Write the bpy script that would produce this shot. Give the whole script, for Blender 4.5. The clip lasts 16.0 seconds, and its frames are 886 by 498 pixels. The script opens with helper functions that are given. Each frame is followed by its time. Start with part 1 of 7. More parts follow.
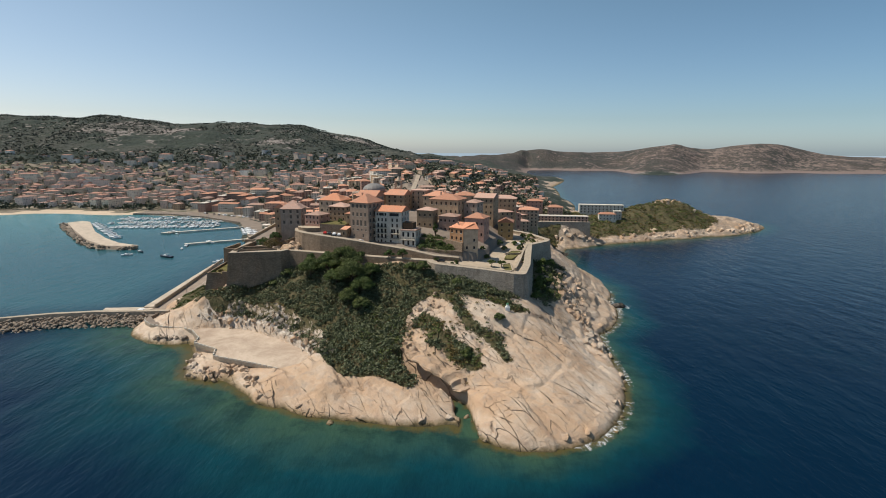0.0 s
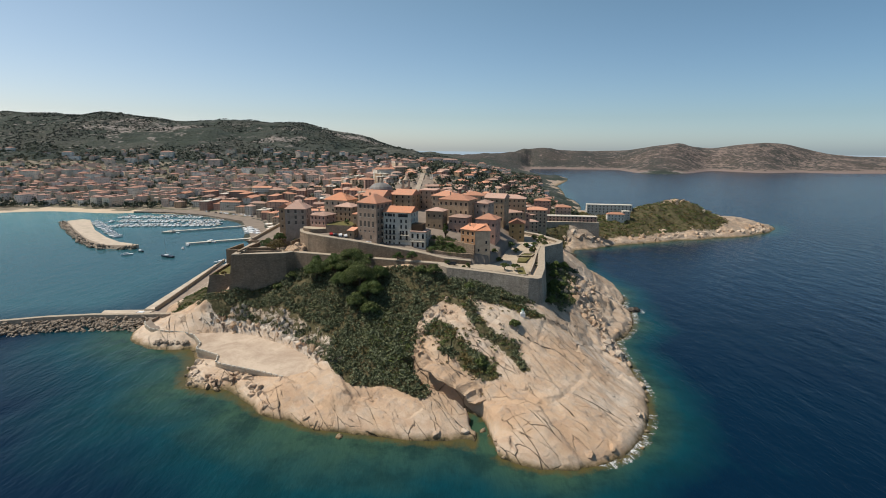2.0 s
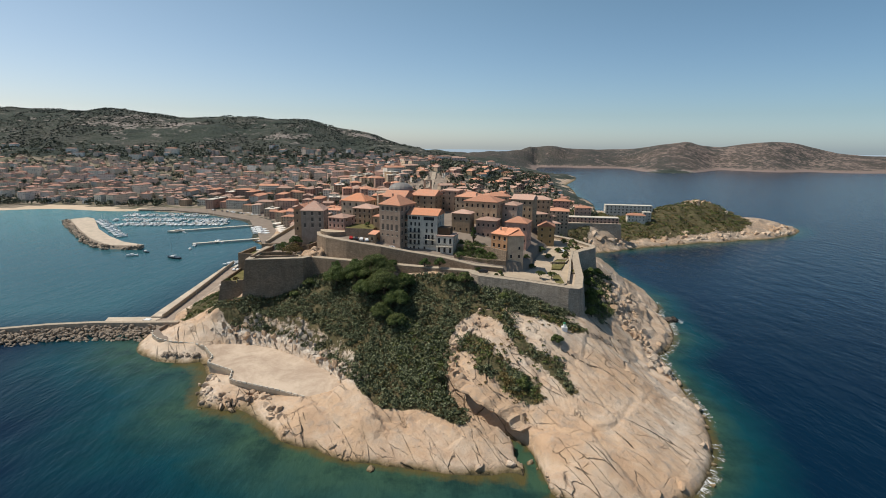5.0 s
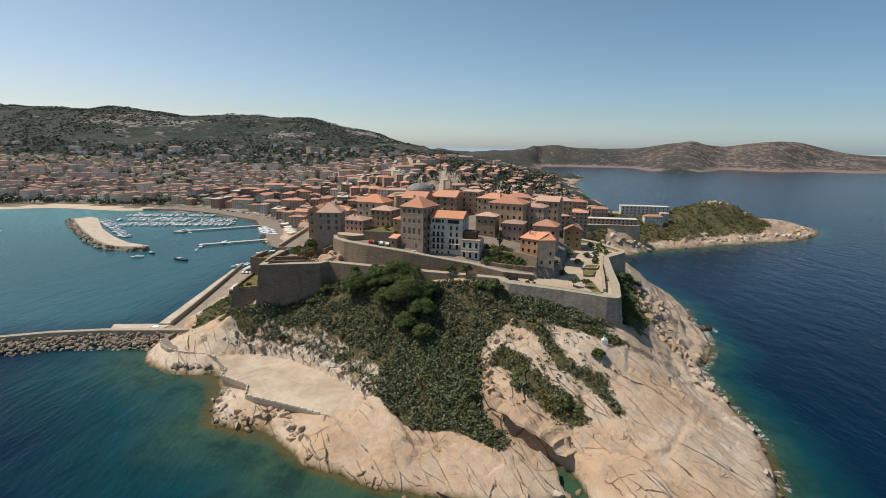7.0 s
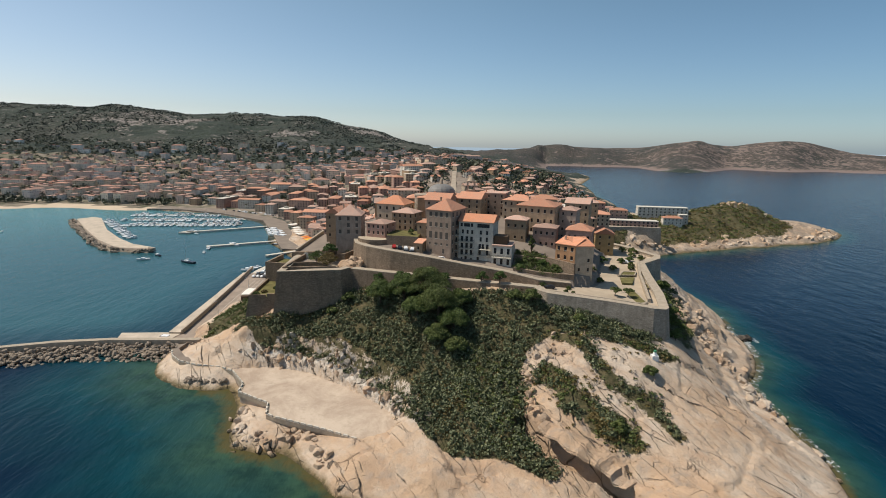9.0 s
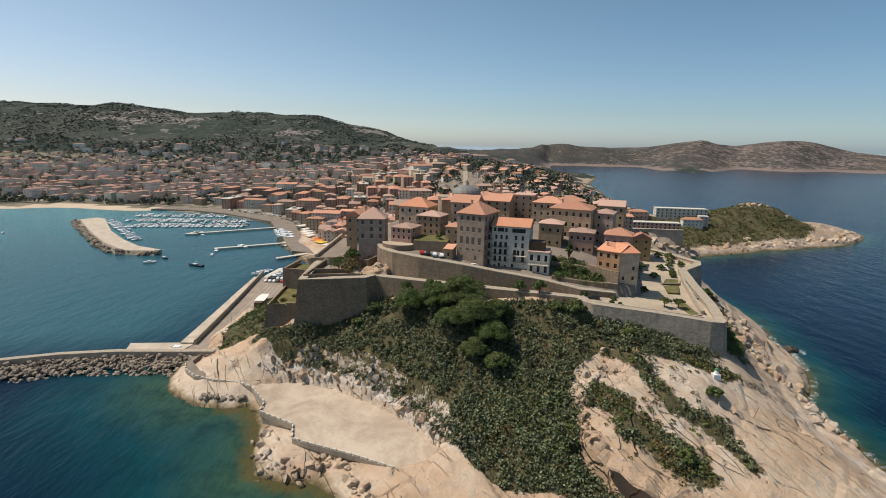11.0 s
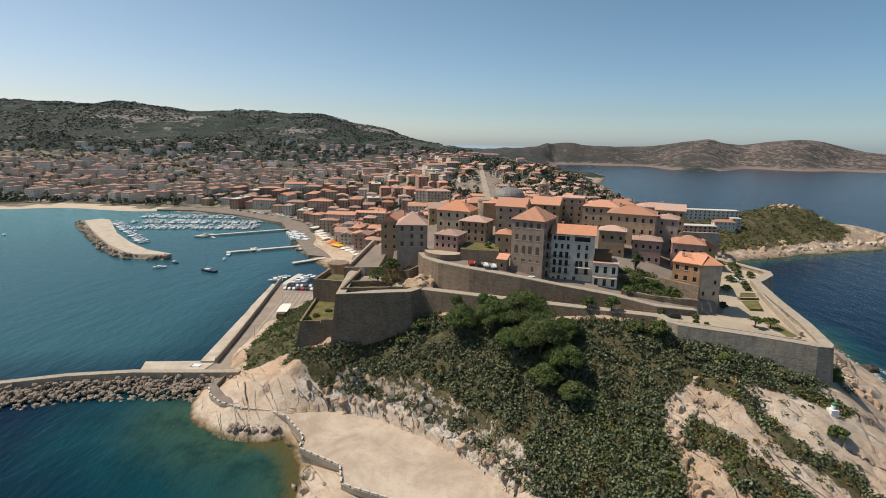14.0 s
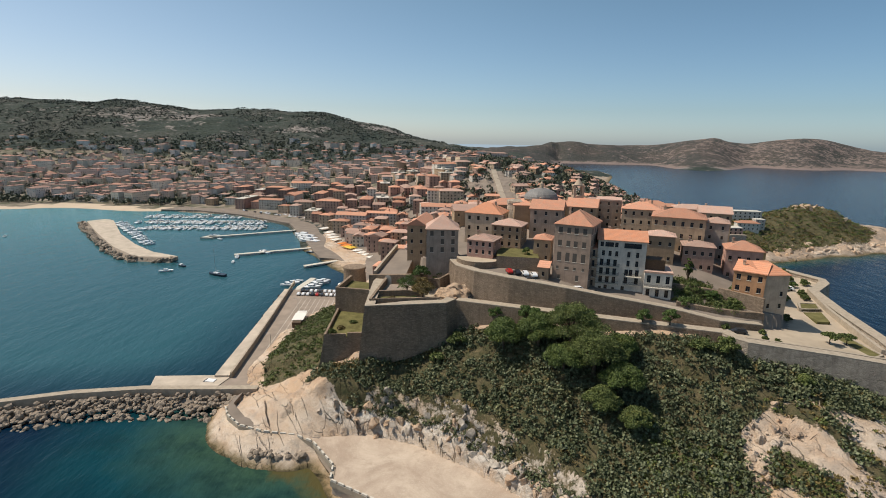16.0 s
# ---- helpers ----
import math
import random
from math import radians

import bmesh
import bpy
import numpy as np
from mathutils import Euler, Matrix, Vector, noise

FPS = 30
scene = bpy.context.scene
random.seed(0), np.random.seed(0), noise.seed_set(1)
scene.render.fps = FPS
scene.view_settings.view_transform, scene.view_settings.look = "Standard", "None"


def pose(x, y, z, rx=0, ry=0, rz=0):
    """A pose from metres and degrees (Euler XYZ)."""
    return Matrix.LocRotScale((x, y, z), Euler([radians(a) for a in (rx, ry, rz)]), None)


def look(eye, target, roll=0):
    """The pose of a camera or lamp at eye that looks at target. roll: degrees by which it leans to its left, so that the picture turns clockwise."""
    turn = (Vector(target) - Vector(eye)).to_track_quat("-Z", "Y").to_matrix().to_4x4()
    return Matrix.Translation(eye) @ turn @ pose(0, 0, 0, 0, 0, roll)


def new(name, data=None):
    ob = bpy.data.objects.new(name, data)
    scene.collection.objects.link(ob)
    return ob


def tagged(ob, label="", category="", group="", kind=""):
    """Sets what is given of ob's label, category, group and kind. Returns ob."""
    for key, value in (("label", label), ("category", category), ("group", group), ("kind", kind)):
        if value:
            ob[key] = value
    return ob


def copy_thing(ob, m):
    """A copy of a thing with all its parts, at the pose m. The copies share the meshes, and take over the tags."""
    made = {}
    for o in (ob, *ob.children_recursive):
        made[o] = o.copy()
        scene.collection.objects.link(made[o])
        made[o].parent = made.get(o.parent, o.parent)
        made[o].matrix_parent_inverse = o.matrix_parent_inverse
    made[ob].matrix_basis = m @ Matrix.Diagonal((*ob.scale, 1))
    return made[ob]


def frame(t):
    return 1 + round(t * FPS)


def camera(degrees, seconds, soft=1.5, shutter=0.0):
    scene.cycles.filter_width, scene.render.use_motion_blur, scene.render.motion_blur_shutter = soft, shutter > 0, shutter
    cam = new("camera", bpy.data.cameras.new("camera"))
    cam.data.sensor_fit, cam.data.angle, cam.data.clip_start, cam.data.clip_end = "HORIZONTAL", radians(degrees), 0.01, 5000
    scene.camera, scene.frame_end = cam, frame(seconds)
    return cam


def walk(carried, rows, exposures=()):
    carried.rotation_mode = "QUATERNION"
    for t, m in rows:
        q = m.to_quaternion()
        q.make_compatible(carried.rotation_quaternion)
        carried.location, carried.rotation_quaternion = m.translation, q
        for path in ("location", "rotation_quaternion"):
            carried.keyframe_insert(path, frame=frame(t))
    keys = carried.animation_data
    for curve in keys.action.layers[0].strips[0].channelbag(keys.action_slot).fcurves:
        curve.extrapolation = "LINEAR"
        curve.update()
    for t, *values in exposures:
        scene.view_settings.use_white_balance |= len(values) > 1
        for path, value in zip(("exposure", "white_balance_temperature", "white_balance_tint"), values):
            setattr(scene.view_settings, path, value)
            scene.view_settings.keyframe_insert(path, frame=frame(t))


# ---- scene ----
cam = camera(84.0, 16.0, soft=0.95)
# seconds, eye, yaw, pitch, roll: a level flight past the point of the citadel
ROWS = [
    (0, -11.75, 14.86, 90.97, 1.775, -11.313, 0.290),
    (0.5, -12.75, 16.87, 91.04, 1.784, -11.366, 0.340),
    (1, -13.95, 19.06, 91.10, 1.805, -11.418, 0.389),
    (1.5, -15.35, 21.40, 91.14, 1.835, -11.469, 0.436),
    (2, -16.93, 23.89, 91.18, 1.874, -11.518, 0.482),
    (2.5, -18.69, 26.51, 91.21, 1.918, -11.565, 0.525),
    (3, -20.61, 29.24, 91.22, 1.967, -11.611, 0.567),
    (3.5, -22.68, 32.07, 91.23, 2.019, -11.655, 0.608),
    (4, -24.90, 34.99, 91.23, 2.073, -11.697, 0.646),
    (4.5, -27.26, 37.99, 91.22, 2.128, -11.737, 0.683),
    (5, -29.74, 41.06, 91.21, 2.182, -11.774, 0.719),
    (5.5, -32.34, 44.17, 91.18, 2.234, -11.810, 0.752),
    (6, -35.05, 47.34, 91.15, 2.285, -11.843, 0.784),
    (6.5, -37.86, 50.54, 91.12, 2.332, -11.874, 0.815),
    (7, -40.76, 53.77, 91.07, 2.376, -11.903, 0.843),
    (7.5, -43.73, 57.03, 91.03, 2.416, -11.931, 0.870),
    (8, -46.78, 60.30, 90.97, 2.452, -11.956, 0.895),
    (8.5, -49.90, 63.59, 90.91, 2.483, -11.980, 0.919),
    (9, -53.06, 66.89, 90.85, 2.510, -12.003, 0.941),
    (9.5, -56.27, 70.19, 90.78, 2.533, -12.025, 0.961),
    (10, -59.52, 73.50, 90.70, 2.552, -12.045, 0.979),
    (10.5, -62.80, 76.80, 90.62, 2.568, -12.066, 0.996),
    (11, -66.09, 80.11, 90.54, 2.580, -12.085, 1.011),
    (11.5, -69.39, 83.42, 90.45, 2.590, -12.105, 1.024),
    (12, -72.69, 86.73, 90.35, 2.598, -12.126, 1.036),
    (12.5, -75.99, 90.05, 90.25, 2.606, -12.147, 1.046),
    (13, -79.26, 93.38, 90.15, 2.614, -12.169, 1.054),
    (13.5, -82.51, 96.71, 90.04, 2.623, -12.194, 1.061),
    (14, -85.73, 100.06, 89.92, 2.636, -12.220, 1.066),
    (14.5, -88.91, 103.43, 89.80, 2.652, -12.249, 1.069),
    (15, -92.04, 106.83, 89.68, 2.675, -12.282, 1.071),
    (15.5, -95.10, 110.27, 89.54, 2.705, -12.319, 1.071),
    (16, -98.10, 113.74, 89.41, 2.744, -12.360, 1.069),
]
walk(cam, [(t, pose(x, y, z, 90 + pitch, 0, yaw) @ pose(0, 0, 0, 0, 0, roll)) for t, x, y, z, yaw, pitch, roll in ROWS])

# ---------------------------------------------------------------- light
SUN_AZ, SUN_EL = -81.0, 56.0          # degrees to the left of the line of flight (+y), and up
sun_dir = Vector((math.sin(radians(SUN_AZ)) * math.cos(radians(SUN_EL)), math.cos(radians(SUN_AZ)) * math.cos(radians(SUN_EL)), math.sin(radians(SUN_EL))))
sun = new("sun", bpy.data.lights.new("sun", "SUN"))
sun.data.energy, sun.data.angle, sun.data.color = 4.4, radians(0.6), (1.0, 0.91, 0.79)
sun.matrix_world = look((0, 0, 300), Vector((0, 0, 300)) - sun_dir)
world = bpy.data.worlds.new("sky")
scene.world = world
world.use_nodes = True
wt = world.node_tree
sky = wt.nodes.new("ShaderNodeTexSky")
sky.sky_type, sky.sun_disc = "NISHITA", False
sky.sun_elevation, sky.sun_rotation = radians(SUN_EL), radians(SUN_AZ)
sky.altitude, sky.air_density, sky.dust_density, sky.ozone_density = 50, 1.0, 0.8, 2.2
wt.nodes["Background"].inputs["Strength"].default_value = 0.100
up = wt.nodes.new("ShaderNodeTexCoord")
sep = wt.nodes.new("ShaderNodeSeparateXYZ")
wt.links.new(up.outputs["Generated"], sep.inputs[0])
haze = wt.nodes.new("ShaderNodeValToRGB")          # sea haze cools the sky low down
haze.color_ramp.elements[0].color, haze.color_ramp.elements[1].color = (1.18, 1.25, 1.56, 1), (0.97, 1.02, 0.97, 1)
haze.color_ramp.elements[1].position = 0.28
middle = haze.color_ramp.elements.new(0.06)
middle.color = (1.0, 1.03, 1.15, 1)
wt.links.new(sep.outputs["Z"], haze.inputs["Fac"])
cool = wt.nodes.new("ShaderNodeMix")
cool.data_type, cool.blend_type = "RGBA", "MULTIPLY"
cool.inputs[0].default_value = 1.0
wt.links.new(sky.outputs["Color"], cool.inputs[6])
wt.links.new(haze.outputs["Color"], cool.inputs[7])
side = wt.nodes.new("ShaderNodeMapRange")           # the haze is whiter towards the sun
side.inputs["From Min"].default_value, side.inputs["From Max"].default_value = -0.7, 0.7
wt.links.new(sep.outputs["X"], side.inputs["Value"])
glow = wt.nodes.new("ShaderNodeValToRGB")
glow.color_ramp.elements[0].color, glow.color_ramp.elements[1].color = (1.11, 1.03, 0.96, 1), (0.72, 0.84, 0.87, 1)
centre = glow.color_ramp.elements.new(0.5)
centre.color = (0.95, 1.0, 0.97, 1)
wt.links.new(side.outputs["Result"], glow.inputs["Fac"])
sunward = wt.nodes.new("ShaderNodeMix")
sunward.data_type, sunward.blend_type = "RGBA", "MULTIPLY"
sunward.inputs[0].default_value = 1.0
wt.links.new(cool.outputs[2], sunward.inputs[6])
wt.links.new(glow.outputs["Color"], sunward.inputs[7])
wt.links.new(sunward.outputs[2], wt.nodes["Background"].inputs["Color"])
scene.view_settings.exposure = 0.06


# ---------------------------------------------------------------- materials
class Mat:
    """A small wrapper that builds a principled material from noise layers in object space."""

    def __init__(self, name, rough=0.85, metal=0.0, spec=0.3):
        self.m = bpy.data.materials.new(name)
        self.m.use_nodes = True
        self.t = self.m.node_tree
        self.b = self.t.nodes["Principled BSDF"]
        self.b.inputs["Roughness"].default_value = rough
        self.b.inputs["Metallic"].default_value = metal
        self.b.inputs["Specular IOR Level"].default_value = spec
        self.co = None

    def node(self, kind, **props):
        n = self.t.nodes.new(kind)
        for k, v in props.items():
            if k in n.inputs:
                n.inputs[k].default_value = v
        return n

    def link(self, a, b):
        self.t.links.new(a, b)

    def coords(self, space="Object", stretch=None):
        c = self.t.nodes.new("ShaderNodeTexCoord").outputs[space]
        if stretch:
            mp = self.t.nodes.new("ShaderNodeMapping")
            mp.inputs["Scale"].default_value = stretch
            self.link(c, mp.inputs["Vector"])
            c = mp.outputs["Vector"]
        return c

    def place(self):
        return self.t.nodes.new("ShaderNodeNewGeometry").outputs["Position"]

    def noise(self, scale, detail=4.0, rough=0.6, vec=None, distort=0.0):
        n = self.node("ShaderNodeTexNoise", Scale=scale, Detail=detail, Roughness=rough, Distortion=distort)
        self.link(vec if vec is not None else self.place(), n.inputs["Vector"])
        return n.outputs["Fac"]

    def voronoi(self, scale, vec=None, feature="F1", rand=1.0):
        n = self.node("ShaderNodeTexVoronoi", Scale=scale, Randomness=rand)
        n.feature = feature
        self.link(vec if vec is not None else self.place(), n.inputs["Vector"])
        return n.outputs["Distance"]

    def wave(self, scale, vec, direction="X", distort=0.0, profile="SIN"):
        n = self.node("ShaderNodeTexWave", Scale=scale, Distortion=distort)
        n.bands_direction, n.wave_profile = direction, profile
        self.link(vec, n.inputs["Vector"])
        return n.outputs["Fac"]

    def ramp(self, fac, stops):
        n = self.t.nodes.new("ShaderNodeValToRGB")
        e = n.color_ramp.elements
        while len(e) < len(stops):
            e.new(0.5)
        for el, (p, c) in zip(e, stops):
            el.position = p
            el.color = (*c, 1) if isinstance(c, tuple) else (c, c, c, 1)
        self.link(fac, n.inputs["Fac"])
        return n.outputs["Color"]

    def mix(self, fac, a, b, mode="MIX"):
        n = self.t.nodes.new("ShaderNodeMix")
        n.data_type, n.blend_type = "RGBA", mode
        for s, v in ((n.inputs[0], fac), (n.inputs[6], a), (n.inputs[7], b)):
            if isinstance(v, (int, float)):
                s.default_value = v if s is n.inputs[0] else (v, v, v, 1)
            elif isinstance(v, tuple):
                s.default_value = (*v, 1)
            else:
                self.link(v, s)
        return n.outputs[2]

    def math(self, op, a, b=0.0, clamp=False):
        n = self.t.nodes.new("ShaderNodeMath")
        n.operation, n.use_clamp = op, clamp
        for s, v in zip(n.inputs, (a, b)):
            if isinstance(v, (int, float)):
                s.default_value = v
            else:
                self.link(v, s)
        return n.outputs[0]

    def attr(self, name):
        n = self.t.nodes.new("ShaderNodeAttribute")
        n.attribute_name = name
        return n.outputs["Fac"]

    def rand(self):
        return self.t.nodes.new("ShaderNodeObjectInfo").outputs["Random"]

    def island(self):
        return self.t.nodes.new("ShaderNodeNewGeometry").outputs["Random Per Island"]

    def height(self):
        s = self.t.nodes.new("ShaderNodeSeparateXYZ")
        self.link(self.place(), s.inputs[0])
        return s.outputs["Z"]

    def colour(self, c):
        if isinstance(c, tuple):
            self.b.inputs["Base Color"].default_value = (*c, 1)
        else:
            self.link(c, self.b.inputs["Base Color"])

    def bump(self, h, strength=0.5, dist=0.1):
        n = self.node("ShaderNodeBump", Strength=strength, Distance=dist)
        self.link(h, n.inputs["Height"])
        self.link(n.outputs["Normal"], self.b.inputs["Normal"])


def plaster(name, c, dark=0.72):
    m = Mat(name, 0.9, spec=0.15)
    v = m.coords("Object")
    stain = m.noise(0.35, 5, 0.65, v)
    streak = m.noise(1.0, 4, 0.6, m.coords("Object", (1.6, 1.6, 0.16)))
    col = m.mix(m.ramp(stain, [(0.35, 0.0), (0.7, 1.0)]), tuple(x * dark for x in c), c)
    col = m.mix(m.ramp(streak, [(0.5, 0.0), (0.75, 0.45)]), col, tuple(x * dark * 0.75 for x in c))
    hue = m.node("ShaderNodeHueSaturation")
    m.link(col, hue.inputs["Color"])
    m.link(m.math("ADD", m.math("MULTIPLY", m.rand(), 0.34), 0.82), hue.inputs["Value"])
    m.colour(hue.outputs["Color"])
    m.bump(m.noise(6, 4, 0.6, v), 0.25, 0.05)
    return m.m


def rooftile(name, c, worn):
    m = Mat(name, 0.88, spec=0.15)
    v = m.coords("Object")
    rows = m.wave(1.15, v, "Z", 0.25)
    pans = m.wave(1.1, v, "DIAGONAL", 0.6)
    patch = m.noise(0.55, 6, 0.72, v)
    spot = m.noise(3.2, 3, 0.7, v)
    col = m.mix(m.ramp(patch, [(0.36, 0.0), (0.64, 1.0)]), worn, c)
    col = m.mix(m.ramp(spot, [(0.45, 0.0), (0.75, 0.55)]), col, tuple(x * 0.55 for x in c))
    col = m.mix(m.math("MULTIPLY", rows, 0.22), col, tuple(x * 0.5 for x in c))
    hue = m.node("ShaderNodeHueSaturation")
    m.link(col, hue.inputs["Color"])
    m.link(m.math("ADD", m.math("MULTIPLY", m.rand(), 0.45), 0.75), hue.inputs["Value"])
    m.colour(hue.outputs["Color"])
    m.bump(m.math("ADD", rows, m.math("MULTIPLY", pans, 0.3)), 0.7, 0.12)
    return m.m


def masonry(name, c, scale=1.0, moss=0.0):
    """Coursed rubble of old fortress walls."""
    m = Mat(name, 0.93, spec=0.12)
    vec = m.place()
    mp = m.node("ShaderNodeMapping")
    mp.inputs["Scale"].default_value = (1.0, 1.0, 1.9)
    m.link(vec, mp.inputs["Vector"])
    cells = m.t.nodes.new("ShaderNodeTexVoronoi")
    cells.inputs["Scale"].default_value = 1.35 * scale
    m.link(mp.outputs[0], cells.inputs["Vector"])
    joint = m.voronoi(1.35 * scale, mp.outputs[0], "DISTANCE_TO_EDGE")
    tone = m.math("MULTIPLY", m.noise(0.11, 6, 0.7), 1.0)
    sep = m.t.nodes.new("ShaderNodeSeparateColor")
    m.link(cells.outputs["Color"], sep.inputs[0])
    col = m.mix(m.ramp(tone, [(0.36, 0.0), (0.66, 1.0)]), tuple(x * 0.55 for x in c), c)
    col = m.mix(m.math("MULTIPLY", sep.outputs[0], 0.5), col, tuple(min(1, x * 1.35) for x in c))
    col = m.mix(m.ramp(joint, [(0.0, 0.55), (0.09, 0.0)]), col, tuple(x * 0.45 for x in c))
    drip = m.noise(1.0, 5, 0.7, None)
    st = m.node("ShaderNodeMapping")
    st.inputs["Scale"].default_value = (0.5, 0.5, 0.05)
    m.link(m.place(), st.inputs["Vector"])
    drip = m.noise(1.0, 5, 0.7, st.outputs[0])
    col = m.mix(m.ramp(drip, [(0.5, 0.0), (0.72, 0.6)]), col, tuple(x * 0.42 for x in c))
    m.colour(col)
    m.bump(m.math("ADD", m.ramp(joint, [(0.0, 0.0), (0.12, 1.0)]), m.noise(5, 4, 0.6)), 0.7, 0.12)
    return m.m


def plain(name, c, rough=0.7, metal=0.0, spec=0.3, vary=0.25, scale=2.0):
    m = Mat(name, rough, metal, spec)
    n = m.noise(scale, 4, 0.6, m.coords("Object"))
    m.colour(m.mix(m.ramp(n, [(0.3, 0.0), (0.7, 1.0)]), tuple(x * (1 - vary) for x in c), c))
    return m.m


def leaves(name, dark, light, rough=0.6):
    m = Mat(name, rough, spec=0.25)
    col = m.mix(m.island(), dark, light)
    col = m.mix(m.ramp(m.noise(0.12, 4, 0.6), [(0.42, 0.0), (0.68, 0.5)]), col, tuple(x * 0.7 for x in dark))
    straw = (light[0] * 1.35, light[1] * 1.08, light[2] * 0.8)
    col = m.mix(m.ramp(m.noise(0.21, 5, 0.7, None, 0.4), [(0.56, 0.0), (0.72, 0.5)]), col, straw)
    m.colour(col)
    return m.m


def granite():
    m = Mat("granite", 0.88, spec=0.2)
    big = m.noise(0.035, 7, 0.68)
    mid = m.noise(0.3, 6, 0.65)
    fine = m.noise(3.0, 5, 0.7)
    slant = m.node("ShaderNodeMapping")
    slant.vector_type = "TEXTURE"
    slant.inputs["Rotation"].default_value = (0, 0, -0.82)
    slant.inputs["Scale"].default_value = (22, 5.5, 7)
    m.link(m.place(), slant.inputs["Vector"])
    streak = m.noise(1.0, 6, 0.66, slant.outputs[0], 0.4)
    pale, warm, tan, grey = (0.61, 0.51, 0.405), (0.52, 0.365, 0.24), (0.45, 0.30, 0.195), (0.36, 0.305, 0.25)
    col = m.mix(m.ramp(big, [(0.38, 0.0), (0.58, 1.0)]), pale, warm)
    col = m.mix(m.ramp(streak, [(0.46, 0.0), (0.66, 0.7)]), col, tan)
    col = m.mix(m.ramp(mid, [(0.5, 0.0), (0.72, 0.7)]), col, grey)
    col = m.mix(m.ramp(fine, [(0.56, 0.0), (0.74, 0.55)]), col, (0.24, 0.185, 0.14))
    def seam(rot, size, width, seed):
        """Joints between long slabs lying in one direction."""
        mp = m.node("ShaderNodeMapping")
        mp.vector_type = "TEXTURE"
        mp.inputs["Rotation"].default_value = (0, 0, rot)
        mp.inputs["Location"].default_value = (seed * 9, seed * 17, 0)
        mp.inputs["Scale"].default_value = size
        m.link(m.place(), mp.inputs["Vector"])
        bend = m.node("ShaderNodeTexNoise", Scale=1.3, Detail=4.0, Roughness=0.6)
        m.link(mp.outputs[0], bend.inputs["Vector"])
        warp = m.node("ShaderNodeVectorMath")
        warp.operation = "MULTIPLY_ADD"
        warp.inputs[1].default_value = (0.32, 0.32, 0.32)
        m.link(bend.outputs["Color"], warp.inputs[0])
        m.link(mp.outputs[0], warp.inputs[2])
        return m.ramp(m.voronoi(1.0, warp.outputs[0], "DISTANCE_TO_EDGE"), [(0.0, 0.9), (width, 0.0)])

    some = m.ramp(m.noise(0.07, 5, 0.7), [(0.56, 0.0), (0.68, 1.0)])
    other = m.ramp(m.noise(0.08, 5, 0.7, None, 0.5), [(0.5, 0.0), (0.64, 0.9)])
    line = m.math("MULTIPLY", seam(-0.78, (46, 17, 60), 0.013, 3.0), other)
    line = m.math("MAXIMUM", line, m.math("MULTIPLY", seam(0.5, (16, 6.5, 14), 0.013, 9.0), m.math("MULTIPLY", some, 0.5)))
    third = m.ramp(m.noise(0.05, 5, 0.7), [(0.45, 0.0), (0.6, 0.6)])
    line = m.math("MAXIMUM", line, m.math("MULTIPLY", seam(-0.95, (21, 3.6, 12), 0.02, 5.0), third))
    chalk = m.math("MULTIPLY", m.attr("chalk"), m.ramp(m.noise(0.22, 5, 0.7), [(0.3, 0.0), (0.5, 1.0)]))
    col = m.mix(chalk, col, m.mix(m.ramp(m.noise(0.6, 5, 0.75), [(0.4, 0.0), (0.6, 1.0)]), (0.34, 0.295, 0.24), (0.64, 0.575, 0.495)))
    old = m.math("MULTIPLY", m.attr("weathered"), m.ramp(m.noise(0.11, 6, 0.75), [(0.36, 0.0), (0.56, 0.85)]))
    col = m.mix(old, col, (0.27, 0.22, 0.17))
    col = m.mix(line, col, (0.075, 0.058, 0.045))
    # soil and dry scrub where plants root
    soil = m.mix(m.ramp(m.noise(0.5, 5, 0.7), [(0.35, 0.0), (0.7, 1.0)]), (0.055, 0.06, 0.026), (0.155, 0.12, 0.065))
    green = m.attr("cover")
    edge = m.math("ADD", green, m.math("MULTIPLY", m.math("SUBTRACT", m.noise(0.28, 6, 0.75), 0.5), 1.7))
    col = m.mix(m.ramp(edge, [(0.45, 0.0), (0.58, 1.0)]), col, soil)
    # algae and wet stone along the waterline
    z = m.math("ADD", m.height(), m.math("MULTIPLY", m.noise(0.25, 5, 0.7), 2.4))
    col = m.mix(m.ramp(m.math("MULTIPLY", z, 0.2), [(0.30, 0.85), (0.56, 0.0)]), col, (0.15, 0.11, 0.045))
    col = m.mix(m.ramp(m.math("MULTIPLY", z, 0.2), [(0.22, 0.95), (0.34, 0.0)]), col, (0.05, 0.045, 0.022))
    m.colour(col)
    h = m.math("ADD", m.math("MULTIPLY", streak, 0.7), m.math("ADD", mid, m.math("MULTIPLY", fine, 0.35)))
    grain = m.noise(1.1, 7, 0.72)
    h = m.math("ADD", h, m.math("MULTIPLY", grain, 0.3))
    m.bump(m.math("SUBTRACT", h, m.math("MULTIPLY", line, 2.2)), 1.0, 0.85)
    return m.m


